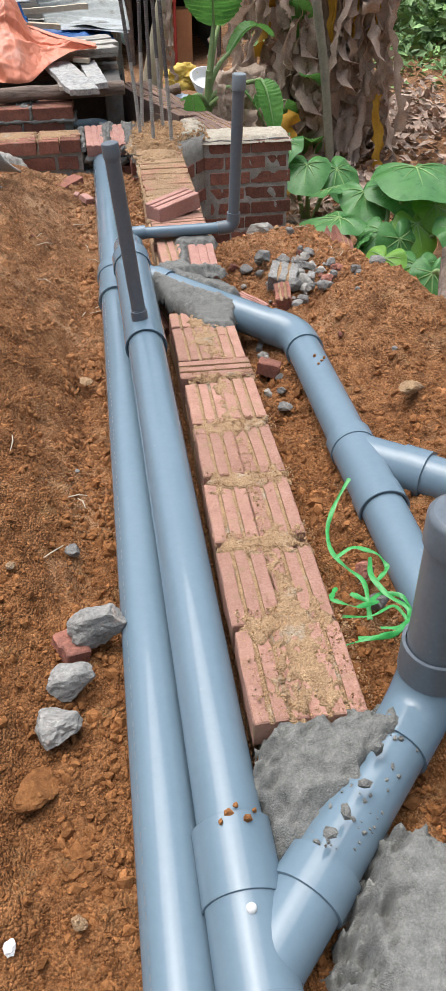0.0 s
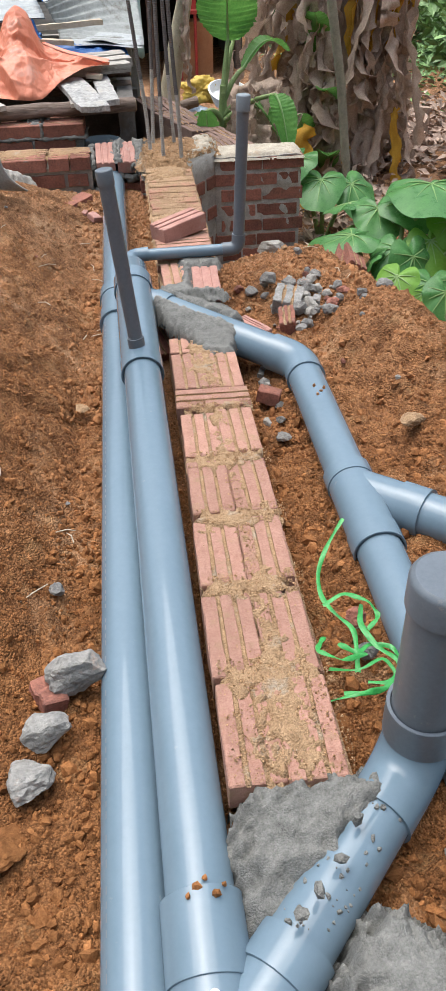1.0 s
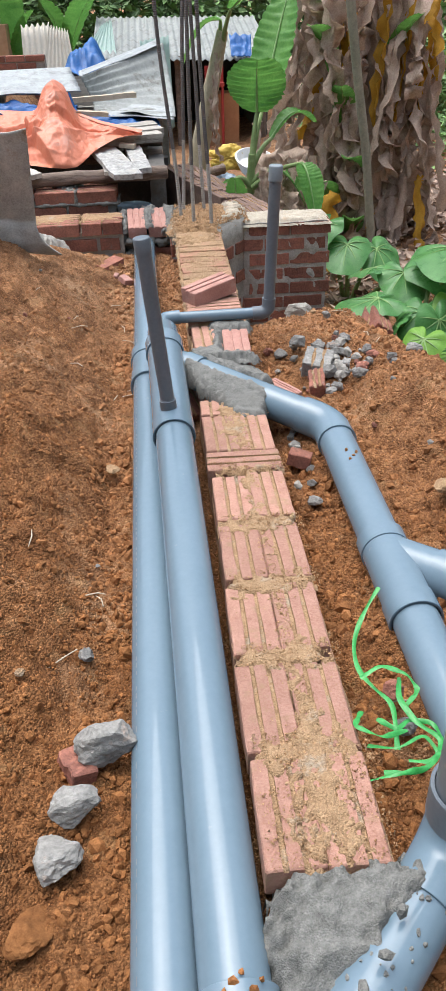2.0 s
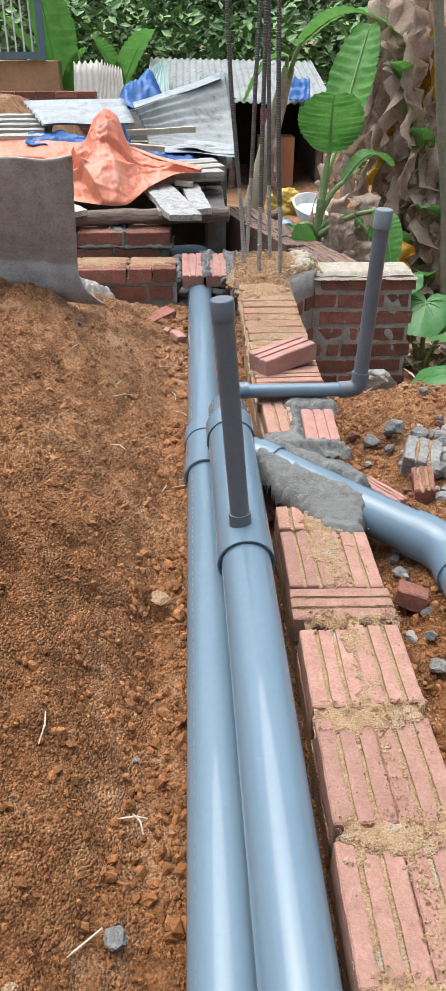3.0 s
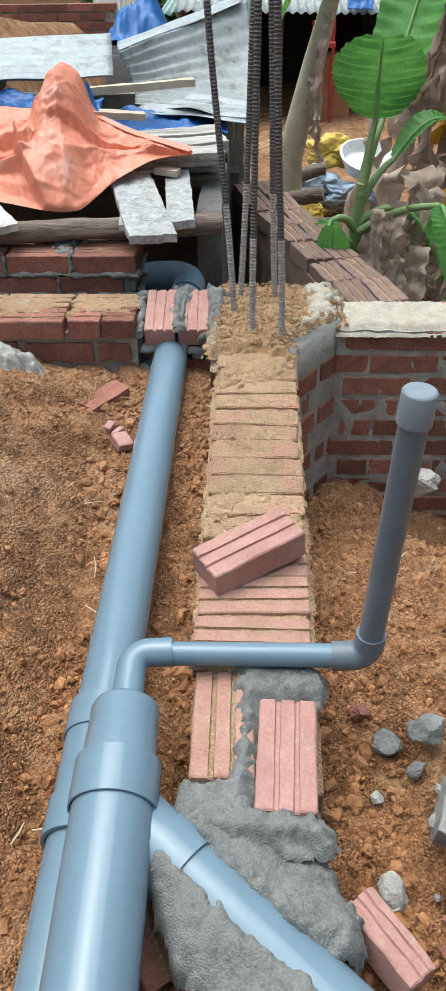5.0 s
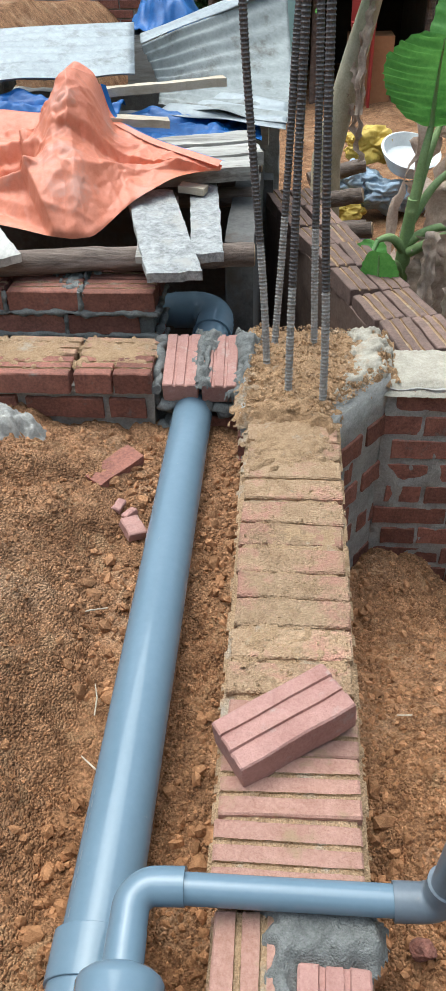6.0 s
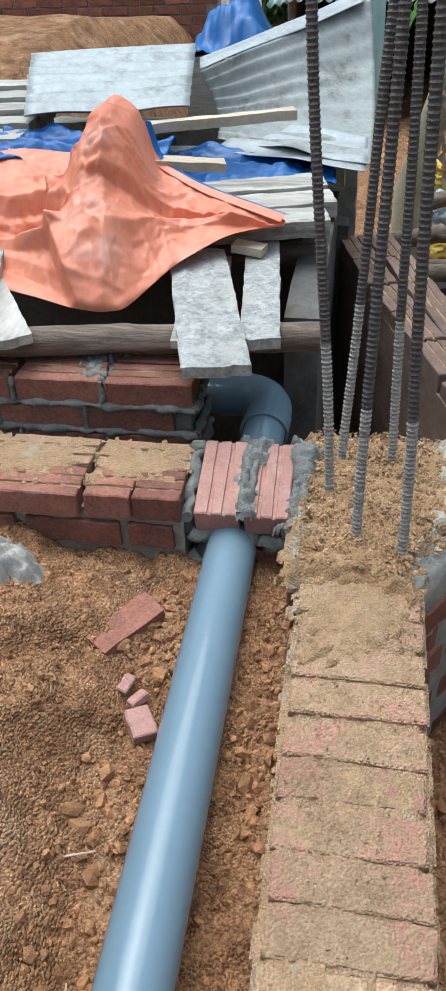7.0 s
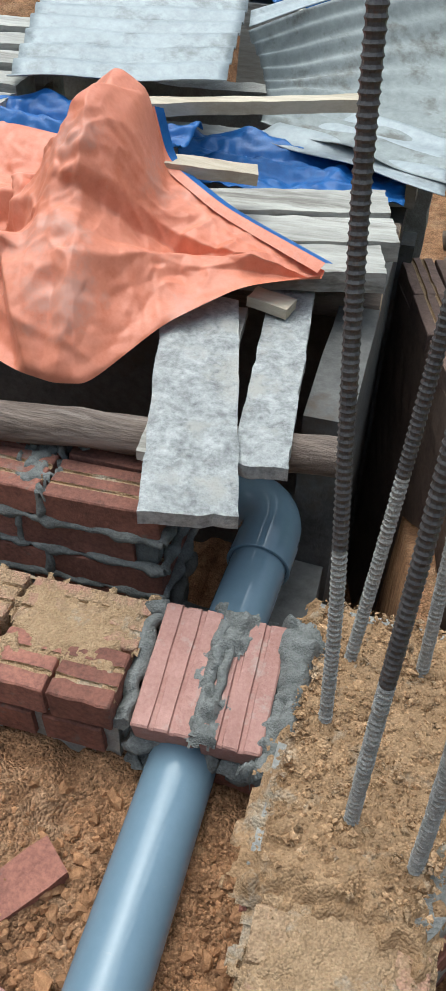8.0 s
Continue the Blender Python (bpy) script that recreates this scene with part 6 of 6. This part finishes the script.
for k in range(16):
    x, y = 0.56 + 0.024 * k, 2.78 + 0.1 * (k % 4)
    z = 0.16 - 0.05 * (k % 5)
    blade(arc_line((x, y, z), (x + 0.06 * math.sin(k * 2.3), y - 0.06, z - 0.42), 0.04, 18), [0.05 + 0.02 * (k % 3)] * 18, LEAF_DEAD, "dry_leaf", young, seed=k * 1.3, cup=0.8, ripple=0.03, tear=0.6)
banana_leaf(young, (0.5, 3.0, -0.3), (0.4, 2.72, -0.22), (0.375, 2.66, 0.13), 0.02, 0.15, seed=10)
banana_leaf(young, (0.53, 3.0, 0.0), (0.8, 2.75, 0.18), (0.86, 2.6, -0.08), 0.05, 0.17, seed=12)
old = thing("banana_plant", "taller banana plant with an arching yellowish leaf", "banana plant")
part("stem", sweep([(0.3, 4.95, -0.8), (0.29, 5.0, -0.2), (0.42, 5.0, 0.35), (0.52, 4.9, 0.78)], [0.1, 0.085, 0.065, 0.045], 16), STEM_DRY, old, "leaning pale dry banana stem", smooth=True)
banana_leaf(old, (0.52, 4.9, 0.7), (0.56, 4.6, 0.93), (1.12, 3.9, 0.98), 0.16, 0.24, seed=8)
banana_leaf(old, (0.5, 4.9, 0.7), (0.5, 4.85, 0.85), (0.2, 4.9, 0.55), 0.1, 0.22, seed=9)
for k in range(4):
    t = 0.35 + 0.16 * k
    base = Vector((0.3, 5.0, -0.2)).lerp(Vector((0.52, 4.88, 0.8)), t)
    blade(arc_line(base, base + Vector((0.1 - 0.05 * k, -0.08, -0.34 - 0.03 * k)), 0.05, 16), [0.045] * 16, LEAF_DEAD, "dry_leaf", old, seed=k * 2.0, ripple=0.03, tear=0.5)


def dead_clump(name, cx, cy, count, spread, top, low, seed, label):
    ob = thing(name, label, "banana clump")
    rr = random.Random(seed)
    for k in range(4 if count > 50 else 0):
        x, y = cx + rr.uniform(-0.5, 0.5) * spread, cy + rr.uniform(-0.3, 0.3)
        part("stem", sweep([(x, y, -0.95), (x + rr.uniform(-0.06, 0.06), y, 0.2), (x + rr.uniform(-0.12, 0.12), y, top + 0.4)], [0.12, 0.1, 0.06], 14), LEAF_DEAD, ob, "dry-sheathed banana stem", smooth=True)
    for k in range(count):
        x, y = cx + rr.gauss(0, 0.42) * spread, cy + rr.uniform(-0.45, 0.3)
        z1 = rr.uniform(low + 0.45, top)
        ln = rr.uniform(0.5, 1.25)
        n = 26
        line, px_, py_ = [], x, y
        swing = rr.uniform(-0.25, 0.25)
        for j in range(n):
            t = j / (n - 1)
            line.append((px_ + swing * ln * t + 0.035 * noise.noise(Vector((t * 5, k, seed))), py_ - 0.12 * math.sin(t * 2.2) + 0.05 * noise.noise(Vector((t * 4, k, seed + 5))), z1 - ln * t + 0.1 * math.sin(min(1, t * 4) * math.pi) * 0.5))
        w = rr.uniform(0.07, 0.19)
        mat = LEAF_YELLOW if rr.random() < 0.09 else LEAF_DEAD
        blade(line, [w * (0.35 + 0.65 * abs(math.sin(2.6 * t / n + k)) + 0.25 * noise.noise(Vector((t * 0.5, k, 2)))) for t in range(n)], mat, "dead_leaf", ob, cup=rr.uniform(-1.0, 1.0), ripple=0.02, seed=k * 1.7, cross=8, tear=0.7)
    return ob


dead_clump("banana_clump", 1.5, 4.25, 170, 0.62, 1.5, -0.85, 3, "banana clump with hanging dry brown leaves")
dead_clump("banana_clump", 0.8, 3.45, 22, 0.3, 0.15, -0.8, 8, "low clump of brown withered banana leaves")
clump_leaf = thing("banana_plant", "green banana shoots among the dry leaves", "banana plant")
for k, (bx, tx, ty, tz, lf) in enumerate(((1.35, 1.2, 3.6, 0.5, 0.05), (1.5, 1.25, 3.5, 0.05, 0.1), (1.6, 1.75, 3.7, 0.9, 0.05), (1.3, 1.05, 3.5, -0.1, 0.08), (1.45, 1.3, 3.4, -0.35, 0.1), (1.25, 1.0, 3.7, 0.85, 0.1))):
    banana_leaf(clump_leaf, (bx, 4.1, -0.3), (bx - 0.02, 3.95, tz - 0.35), (tx, ty, tz), lf, 0.17, seed=30 + k)
for k in range(9):
    x = 1.6 + 0.05 * k
    blade(arc_line((x, 3.85, 1.2 - 0.07 * k), (x - 0.1, 3.8, 0.2 - 0.12 * (k % 3)), 0.03, 20), oval(20, 0.1), LEAF_YELLOW if k % 3 == 0 else LEAF_DEAD, "withered_leaf", clump_leaf, seed=k * 3.1, cup=0.9, ripple=0.03, tear=0.5)
pole = part("bamboo_pole", sweep([(1.47, 3.38, -0.95), (1.43, 3.4, -0.4), (1.36, 3.4, 0.1), (1.27, 3.4, 0.55), (1.12, 3.4, 1.4)], 0.03, 12), material("weathered_bamboo", (0.16, 0.15, 0.11), (0.34, 0.32, 0.24), 9, 0.8, bump=0.3), smooth=True)
tagged(pole, "weathered grey-green bamboo pole leaning by the banana clump", "pole")


def taro_leaf(parent, foot, neck, tilt, heading, size, seed, mat=LEAF_TARO):
    """Heart-shaped leaf on a long stalk; neck: where the stalk meets it."""
    part("stalk", sweep(arc_line(foot, neck, 0.06, 16, (0, 0, 0)), [0.018 - 0.009 * k / 16 for k in range(16)], 10), STEM, parent, smooth=True)
    V, Fs = [], []
    rings, seg = 9, 56
    m = pose(*neck, 0, 0, heading) @ pose(0, 0, 0, tilt, 0, 0)
    for i in range(rings + 1):
        t = i / rings
        for k in range(seg):
            a = 2 * math.pi * k / seg
            c = math.cos(a)
            r = 0.5 + 0.38 * max(0, c) ** 2.2 + 0.12 * (1 - abs(c)) - 0.36 * max(0, -c) ** 16
            y, x = r * t * c * size, r * t * math.sin(a) * size * 0.92
            vein = 0.012 * size * math.cos(a * 9) * t
            z = size * (-0.22 * t * t * (0.5 + 0.5 * abs(math.sin(a))) + 0.1 * t * abs(math.sin(a)) + 0.03 * t * math.sin(a * 6 + seed)) + vein
            V.append(m @ Vector((x, y, z)))
    for i in range(rings):
        for k in range(seg):
            Fs.append((i * seg + k, i * seg + (k + 1) % seg, (i + 1) * seg + (k + 1) % seg, (i + 1) * seg + k))
    lf = mesh_part("leaf", V, Fs, mat, parent, smooth=True)
    for j in range(-3, 4):
        a = j * 0.62
        c = math.cos(a)
        r = (0.5 + 0.38 * max(0, c) ** 2.2 + 0.12 * (1 - abs(c))) * 0.88
        pts = []
        for t in np.linspace(0.02, 1, 9):
            z = size * (-0.22 * t * t * (0.5 + 0.5 * abs(math.sin(a))) + 0.1 * t * abs(math.sin(a)) + 0.03 * t * math.sin(a * 6 + seed)) + 0.014 * size * t
            pts.append(m @ Vector((r * t * math.sin(a) * size * 0.92, r * t * c * size, z + 0.001)))
        part("vein", sweep(pts, [0.0045 - 0.003 * k / 9 for k in range(9)], 6), LEAF_VEIN, lf)
    return lf


LEAF_LIGHT = soft_cloth("young_taro_leaf", (0.13, 0.3, 0.04), (0.24, 0.46, 0.08), 0.35, 0.4, 9)
taro = thing("taro_plant", "taro plant with large heart-shaped green leaves", "taro plant")
taro.location = (0.13, 0.05, -0.06)
F0 = (1.15, 1.62, -0.6)
taro_leaf(taro, F0, (1.36, 1.78, -0.05), -4, 170, 0.42, 1)
taro_leaf(taro, F0, (1.27, 1.85, -0.17), -12, -160, 0.3, 2)
taro_leaf(taro, F0, (0.9, 1.6, -0.235), -8, 100, 0.3, 3)
taro_leaf(taro, F0, (1.12, 1.9, -0.2), -28, 175, 0.26, 4)
taro_leaf(taro, F0, (1.13, 1.55, -0.3), -35, 150, 0.24, 5)
taro_leaf(taro, F0, (1.3, 1.52, -0.26), -45, 190, 0.22, 6, LEAF_LIGHT)
taro_leaf(taro, F0, (0.98, 1.5, -0.34), -55, 60, 0.2, 7)
taro_leaf(taro, F0, (0.98, 2.0, -0.2), -20, 30, 0.22, 8)
for k, (x, y, z, tl, hd, sz) in enumerate(((1.05, 1.25, -0.33, -40, 140, 0.2), (1.18, 1.42, -0.3, -65, 200, 0.24), (0.92, 1.35, -0.42, -25, 80, 0.18), (1.42, 1.6, -0.2, -40, 215, 0.24), (1.5, 1.4, -0.25, -30, 190, 0.26), (1.25, 1.3, -0.4, -50, 160, 0.2))):
    taro_leaf(taro, F0, (x, y, z), tl, hd, sz, 40 + k, LEAF_LIGHT if k % 3 == 0 else LEAF_TARO)
taro2 = thing("taro_plant", "small taro plant with round green leaves near the ground", "taro plant")
taro2.location = (0.13, 0.0, -0.03)
F1 = (1.3, 1.1, -0.5)
taro_leaf(taro2, F1, (1.24, 1.12, -0.38), -55, 170, 0.2, 11)
taro_leaf(taro2, F1, (1.45, 1.2, -0.36), -30, 240, 0.22, 12, LEAF_LIGHT)
taro_leaf(taro2, F1, (1.2, 1.28, -0.45), -20, 110, 0.18, 13, LEAF_LIGHT)
taro3 = thing("taro_plant", "taro plant with broad green leaves behind the cross wall", "taro plant")
taro3.location = (0.1, 0.0, -0.05)
F2 = (1.0, 2.6, -0.7)
for k, (x, y, z, tl, hd, sz) in enumerate(((0.95, 2.5, -0.2, -30, 160, 0.26), (0.82, 2.6, -0.1, -40, 120, 0.24), (1.15, 2.55, -0.25, -35, 200, 0.28), (1.5, 2.4, -0.3, -30, 190, 0.3), (1.75, 2.1, -0.2, -25, 180, 0.34))):
    taro_leaf(taro3, F2, (x, y, z), tl, hd, sz, 20 + k)
stump = part("stump", sweep([(0.9, -0.2, -0.05), (0.94, -0.02, 0.02), (0.99, 0.12, 0.1)], [0.035, 0.034, 0.03], 14), BARK, smooth=True)
tagged(stump, "short brown cut branch stuck in the soil mound", "branch")


def leaf_cloud(name, boxes, count, size, mat, seed, label, category, aspect=2.2, kind="stuff", clump=0.35, per=14):
    """Leaves in clumps inside boxes (lo, hi), joined into one mesh."""
    rr = np.random.RandomState(seed)
    V, Fs = [], []
    n = 0
    for _ in range(count // per):
        lo, hi = boxes[rr.randint(len(boxes))]
        c = rr.uniform(lo, hi)
        for _ in range(per):
            p = c + rr.normal(0, clump * 0.45, 3) * (1, 1, 0.8)
            s = size * rr.uniform(0.5, 1.4)
            e = np.array(Euler((rr.uniform(-0.9, 0.9), rr.uniform(-0.9, 0.9), rr.uniform(0, 6.28))).to_matrix())
            q = np.array([(0, -0.5 * aspect, 0), (0.5, 0, 0.14), (0, 0.5 * aspect, 0), (-0.5, 0, 0.14)]) * s
            V.append(q @ e.T + p)
            Fs.append((n, n + 1, n + 2, n + 3))
            n += 4
    ob = mesh_part(name, np.concatenate(V), Fs, mat, smooth=False)
    return tagged(ob, label, category, kind=kind)


LEAF_MID = material("mid_leaves", (0.08, 0.17, 0.05), (0.27, 0.42, 0.16), 2, 0.55, bump=0, vary=0.45, island=True)
LEAF_DEEP = material("deep_leaves", (0.05, 0.1, 0.038), (0.19, 0.29, 0.115), 1.2, 0.6, bump=0, vary=0.5, island=True)
LITTER = material("leaf_litter", (0.2, 0.13, 0.095), (0.52, 0.4, 0.32), 6, 0.9, bump=0.2, vary=0.4, island=True)
leaf_cloud("undergrowth", [((-9, 13, -1), (9, 14.5, 2.6)), ((-9, 15, -1), (9, 17, 4.5)), ((-9, 18, 0), (10, 20, 6))], 64000, 0.085, LEAF_DEEP, 1, "dense dark green trees and bushes in the distance", "undergrowth", clump=0.8, per=20)
leaf_cloud("undergrowth", [((-6, 11.5, -0.8), (-2.2, 12.5, 1.6)), ((-2.2, 12, -0.8), (5, 13, 1.2)), ((4.2, 8, -0.8), (8, 12, 1.5))], 15000, 0.085, LEAF_MID, 2, "green shrubs behind the building plot", "undergrowth", clump=0.5, per=18)
leaf_cloud("weeds", [((1.9, 5.8, -0.72), (5.2, 10, -0.6)), ((2.6, 6.5, -0.7), (5.5, 10, -0.35))], 7000, 0.055, LEAF_MID, 3, "low green weeds on the waste ground", "weeds", clump=0.25, per=10)
leaf_cloud("weeds", [((3.4, 7.5, -0.5), (5.5, 9.5, 0.3))], 3500, 0.075, LEAF_MID, 5, "leafy green bush on the waste ground", "weeds", clump=0.35, per=14)
leaf_cloud("leaf_litter", [((1.4, 3.6, -0.66), (3.2, 6.4, -0.62)), ((0.7, 2.3, -0.72), (2.6, 3.6, -0.66)), ((1.6, 4.2, -0.64), (3.0, 5.8, -0.6))], 9000, 0.045, LITTER, 4, "dry brown leaf litter on the ground", "leaf litter", clump=0.22, per=10)
for k in range(4):
    st = part("stump", sweep([(2.05 + 0.33 * k, 4.3 + 0.35 * (k % 2), -0.8), (2.08 + 0.33 * k, 4.3 + 0.35 * (k % 2), -0.25 - 0.08 * (k % 2))], [0.07, 0.045], 10), LEAF_DEAD, smooth=True)
    tagged(st, "withered brown banana stump standing in leaf litter", "stump")
far_banana = thing("banana_plant", "distant banana plant with wide green leaves", "banana plant")
for k, (a, b, w) in enumerate((((-1.9, 10, 0.2), (-2.05, 9.8, 1.5), 0.75), ((-1.9, 10, 0.2), (-2.6, 9.8, 1.2), 0.5), ((-1.2, 11, 0.2), (-0.7, 10.6, 1.0), 0.5), ((-1.2, 11, 0.2), (-1.5, 10.8, 0.9), 0.45), ((-1.9, 10, 0.1), (-1.5, 9.9, 0.8), 0.35))):
    banana_leaf(far_banana, (a[0], a[1], -0.5), a, b, 0.1, w, seed=60 + k)

# ---- things behind the plot ----
shed = thing("shed", "open dark shed with a corrugated metal roof", "shed")
sheet("roof", [(-0.75, 8.7, 0.3), (1.5, 8.7, 0.24), (1.5, 11, 0.62), (-0.75, 11, 0.66)], 160, 6, waves(26, 0.012, "u", 0.01, 1), ZINC_DIRTY, "", "", parent=shed)
# near-black colour on the back wall paints in the shade under the roof
block("back_wall", (-0.75, 10.9, -0.85), (1.5, 11.0, 0.5), material("shade_black_boards", (0.015, 0.013, 0.012), (0.05, 0.045, 0.04), 3, 0.9), shed, step=0.4)
block("side_wall", (1.35, 9.0, -0.85), (1.45, 10.9, 0.3), CONCRETE, shed, step=0.4)
block("side_wall", (-0.75, 9.0, -0.85), (-0.68, 10.9, 0.3), CONCRETE, shed, step=0.4)
for x in (-0.7, 0.3, 1.38):
    part("post", sweep([(x, 8.9, -0.85), (x, 8.9, 0.3)], 0.04, 8), BARK, shed)
cup = block("cupboard", (0.62, 8.75, -0.72), (1.05, 9.1, -0.12), material("orange_brown_board", (0.3, 0.13, 0.06), (0.45, 0.22, 0.1), 3, 0.7), None, step=0.2, rough=0.003)
tagged(cup, "orange-brown wooden cupboard standing in the shed", "cupboard")
chair = thing("chair", "small red plastic chair by the shed", "chair")
block("seat", (0.62, 8.55, -0.02), (0.85, 8.7, 0.02), material("red_plastic", (0.3, 0.03, 0.03), (0.42, 0.06, 0.05), 5, 0.4), chair, step=0.2, rough=0.002)
block("back", (0.62, 8.68, 0.02), (0.85, 8.7, 0.2), bpy.data.materials["red_plastic"], chair, step=0.2, rough=0.002)
for x in (0.64, 0.83):
    for y in (8.57, 8.68):
        part("leg", sweep([(x, y, -0.72), (x, y, 0.0)], 0.015, 6), bpy.data.materials["red_plastic"], chair)
far_wall = thing("brick_wall", "distant unplastered red brick wall", "wall", kind="structure")
block("mortar_core", (-3.6, 8.22, -0.8), (-1.26, 8.4, 0.4), MORTAR_DRY, far_wall, step=0.2)
FAR_BRICKS = [brick_mesh("far_brick", BRICK_DARK, 200 + s, grooves=False) for s in range(2)]
for c in range(8):
    x = -1.26 - (0.1 if c % 2 else 0)
    while x > -3.4:
        shared("brick", FAR_BRICKS[c % 2], pose(x - 0.106, 8.255, 0.41 - 0.075 * c, 0, 0, 90), far_wall)
        x -= 0.225
ledge = thing("building_wall", "distant house wall with tan plaster and grey window frame", "house wall", kind="structure")
block("plaster", (-4.5, 9.6, -0.8), (-1.85, 9.9, 0.66), material("tan_plaster", (0.34, 0.19, 0.1), (0.52, 0.34, 0.2), 3, 0.9, bump=0.4), ledge, step=0.3)
for x0, x1, z0, z1 in ((-3.2, -1.98, 0.68, 0.76), (-3.2, -1.98, 1.5, 1.58), (-2.06, -1.98, 0.76, 1.5)):
    block("frame_bar", (x0, 9.55, z0), (x1, 9.65, z1), PVC, ledge, "grey window frame", step=0.4, rough=0.002)
for k in range(7):
    part("window_bar", sweep([(-2.14 - 0.1 * k, 9.6, 0.76), (-2.14 - 0.1 * k, 9.6, 1.5)], 0.012, 6), WHITE, ledge)
sheet("roofing_sheet", [(-1.42, 8.75, -0.15), (-0.92, 8.75, -0.15), (-1.02, 9.0, 0.6), (-1.24, 9.0, 0.66)], 60, 8, waves(7, 0.02, "u", 0, 1), ZINC_CREAM, "cream corrugated sheet standing upright in the distance", "metal sheet")
sheet("roofing_sheet", [(-1.6, 8.8, -0.1), (-1.22, 8.8, -0.1), (-1.24, 9.05, 0.68), (-1.58, 9.05, 0.66)], 50, 8, waves(5, 0.02, "u", 0, 1), ZINC_CREAM, "cream corrugated sheet standing upright in the distance", "metal sheet")
sheet("roofing_sheet", [(-0.95, 9.0, 0.22), (-0.45, 9.0, 0.3), (-0.5, 9.6, 0.68), (-0.62, 9.6, 0.62)], 40, 8, waves(6, 0.015, "u", 0, 1), ZINC_GREEN, "teal corrugated sheet leaning by the shed", "metal sheet")
sheet("blue_tarpaulin", [(0.95, 8.65, 0.3), (1.2, 8.65, 0.28), (1.22, 8.9, 0.5), (0.95, 8.9, 0.52)], 20, 20, wrinkle, TARP_BLUE, "blue tarpaulin scrap on the shed roof", "tarpaulin")


def sack(cx, cy, cz, size, mat, label, seed):
    bm = bmesh.new()
    bmesh.ops.create_icosphere(bm, subdivisions=5, radius=1.0)
    for v in bm.verts:
        k = 1 + 0.45 * noise.noise(v.co * 1.7 + Vector((seed, 0, 0))) - 0.32 * abs(noise.noise(v.co * 3.4 + Vector((0, seed, 0)))) - 0.16 * abs(noise.noise(v.co * 8.5 + Vector((0, 0, seed))))
        v.co = Vector((v.co.x * size * k, v.co.y * size * 0.7 * k, v.co.z * size * 0.6 * k))
    ob = part("sack", bm, mat, smooth=True)
    ob.location = (cx, cy, cz)
    return tagged(ob, label, "sack", "rubbish sacks")


sack(0.5, 5.5, -0.5, 0.2, SACK_BLUE, "pale blue woven plastic sack in a rubbish heap", 1)
sack(0.7, 5.45, -0.56, 0.19, SACK_BLUE, "pale blue woven plastic sack in a rubbish heap", 2)
sack(0.6, 5.75, -0.33, 0.2, SACK_YELLOW, "crumpled yellow woven plastic sack in a rubbish heap", 3)
sack(0.88, 5.5, -0.6, 0.16, SACK_BLUE, "torn pale blue plastic sack in a rubbish heap", 4)
sack(0.42, 5.3, -0.62, 0.15, SACK_YELLOW, "yellow plastic sack scrap in a rubbish heap", 5)
basin = part("basin", lathe((0.85, 5.6, -0.42), (0.87, 5.55, -0.28), [(0, 0.13), (0.1, 0.19), (0.12, 0.2), (0.125, 0.185), (0.05, 0.15)], 32), WHITE)
tagged(basin, "white plastic basin on the rubbish heap", "basin")
part("tyre", lathe((0.42, 4.85, -0.72), (0.42, 4.85, -0.6), [(0, 0.12), (0.02, 0.16), (0.1, 0.16), (0.12, 0.12)], 28), material("black_rubber", (0.012, 0.012, 0.012), (0.03, 0.03, 0.03), 9, 0.7))
tagged(bpy.data.objects["tyre"], "black rubber tub on the ground", "tub")
for k in range(7):
    bx = log("log", (0.05 + 0.03 * k, 4.5 + 0.16 * k, -0.62 + 0.1 * (k % 3)), (0.5 + 0.05 * (k % 2), 4.35 + 0.2 * k, -0.6 + 0.13 * (k % 3)), 0.045, "rough brown wood offcut in a heap", 30 + k)

# tall trees that close the plot all round
leaf_cloud("tree_belt", [((-16, -14, -0.5), (-11, 12, 7)), ((11, -14, -0.5), (16, 12, 7)), ((-14, -16, -0.5), (14, -11, 7)), ((-16, 20, 0), (16, 24, 8))], 26000, 0.4, LEAF_DEEP, 9, "belt of tall green trees round the plot", "tree belt", clump=1.6, per=26)
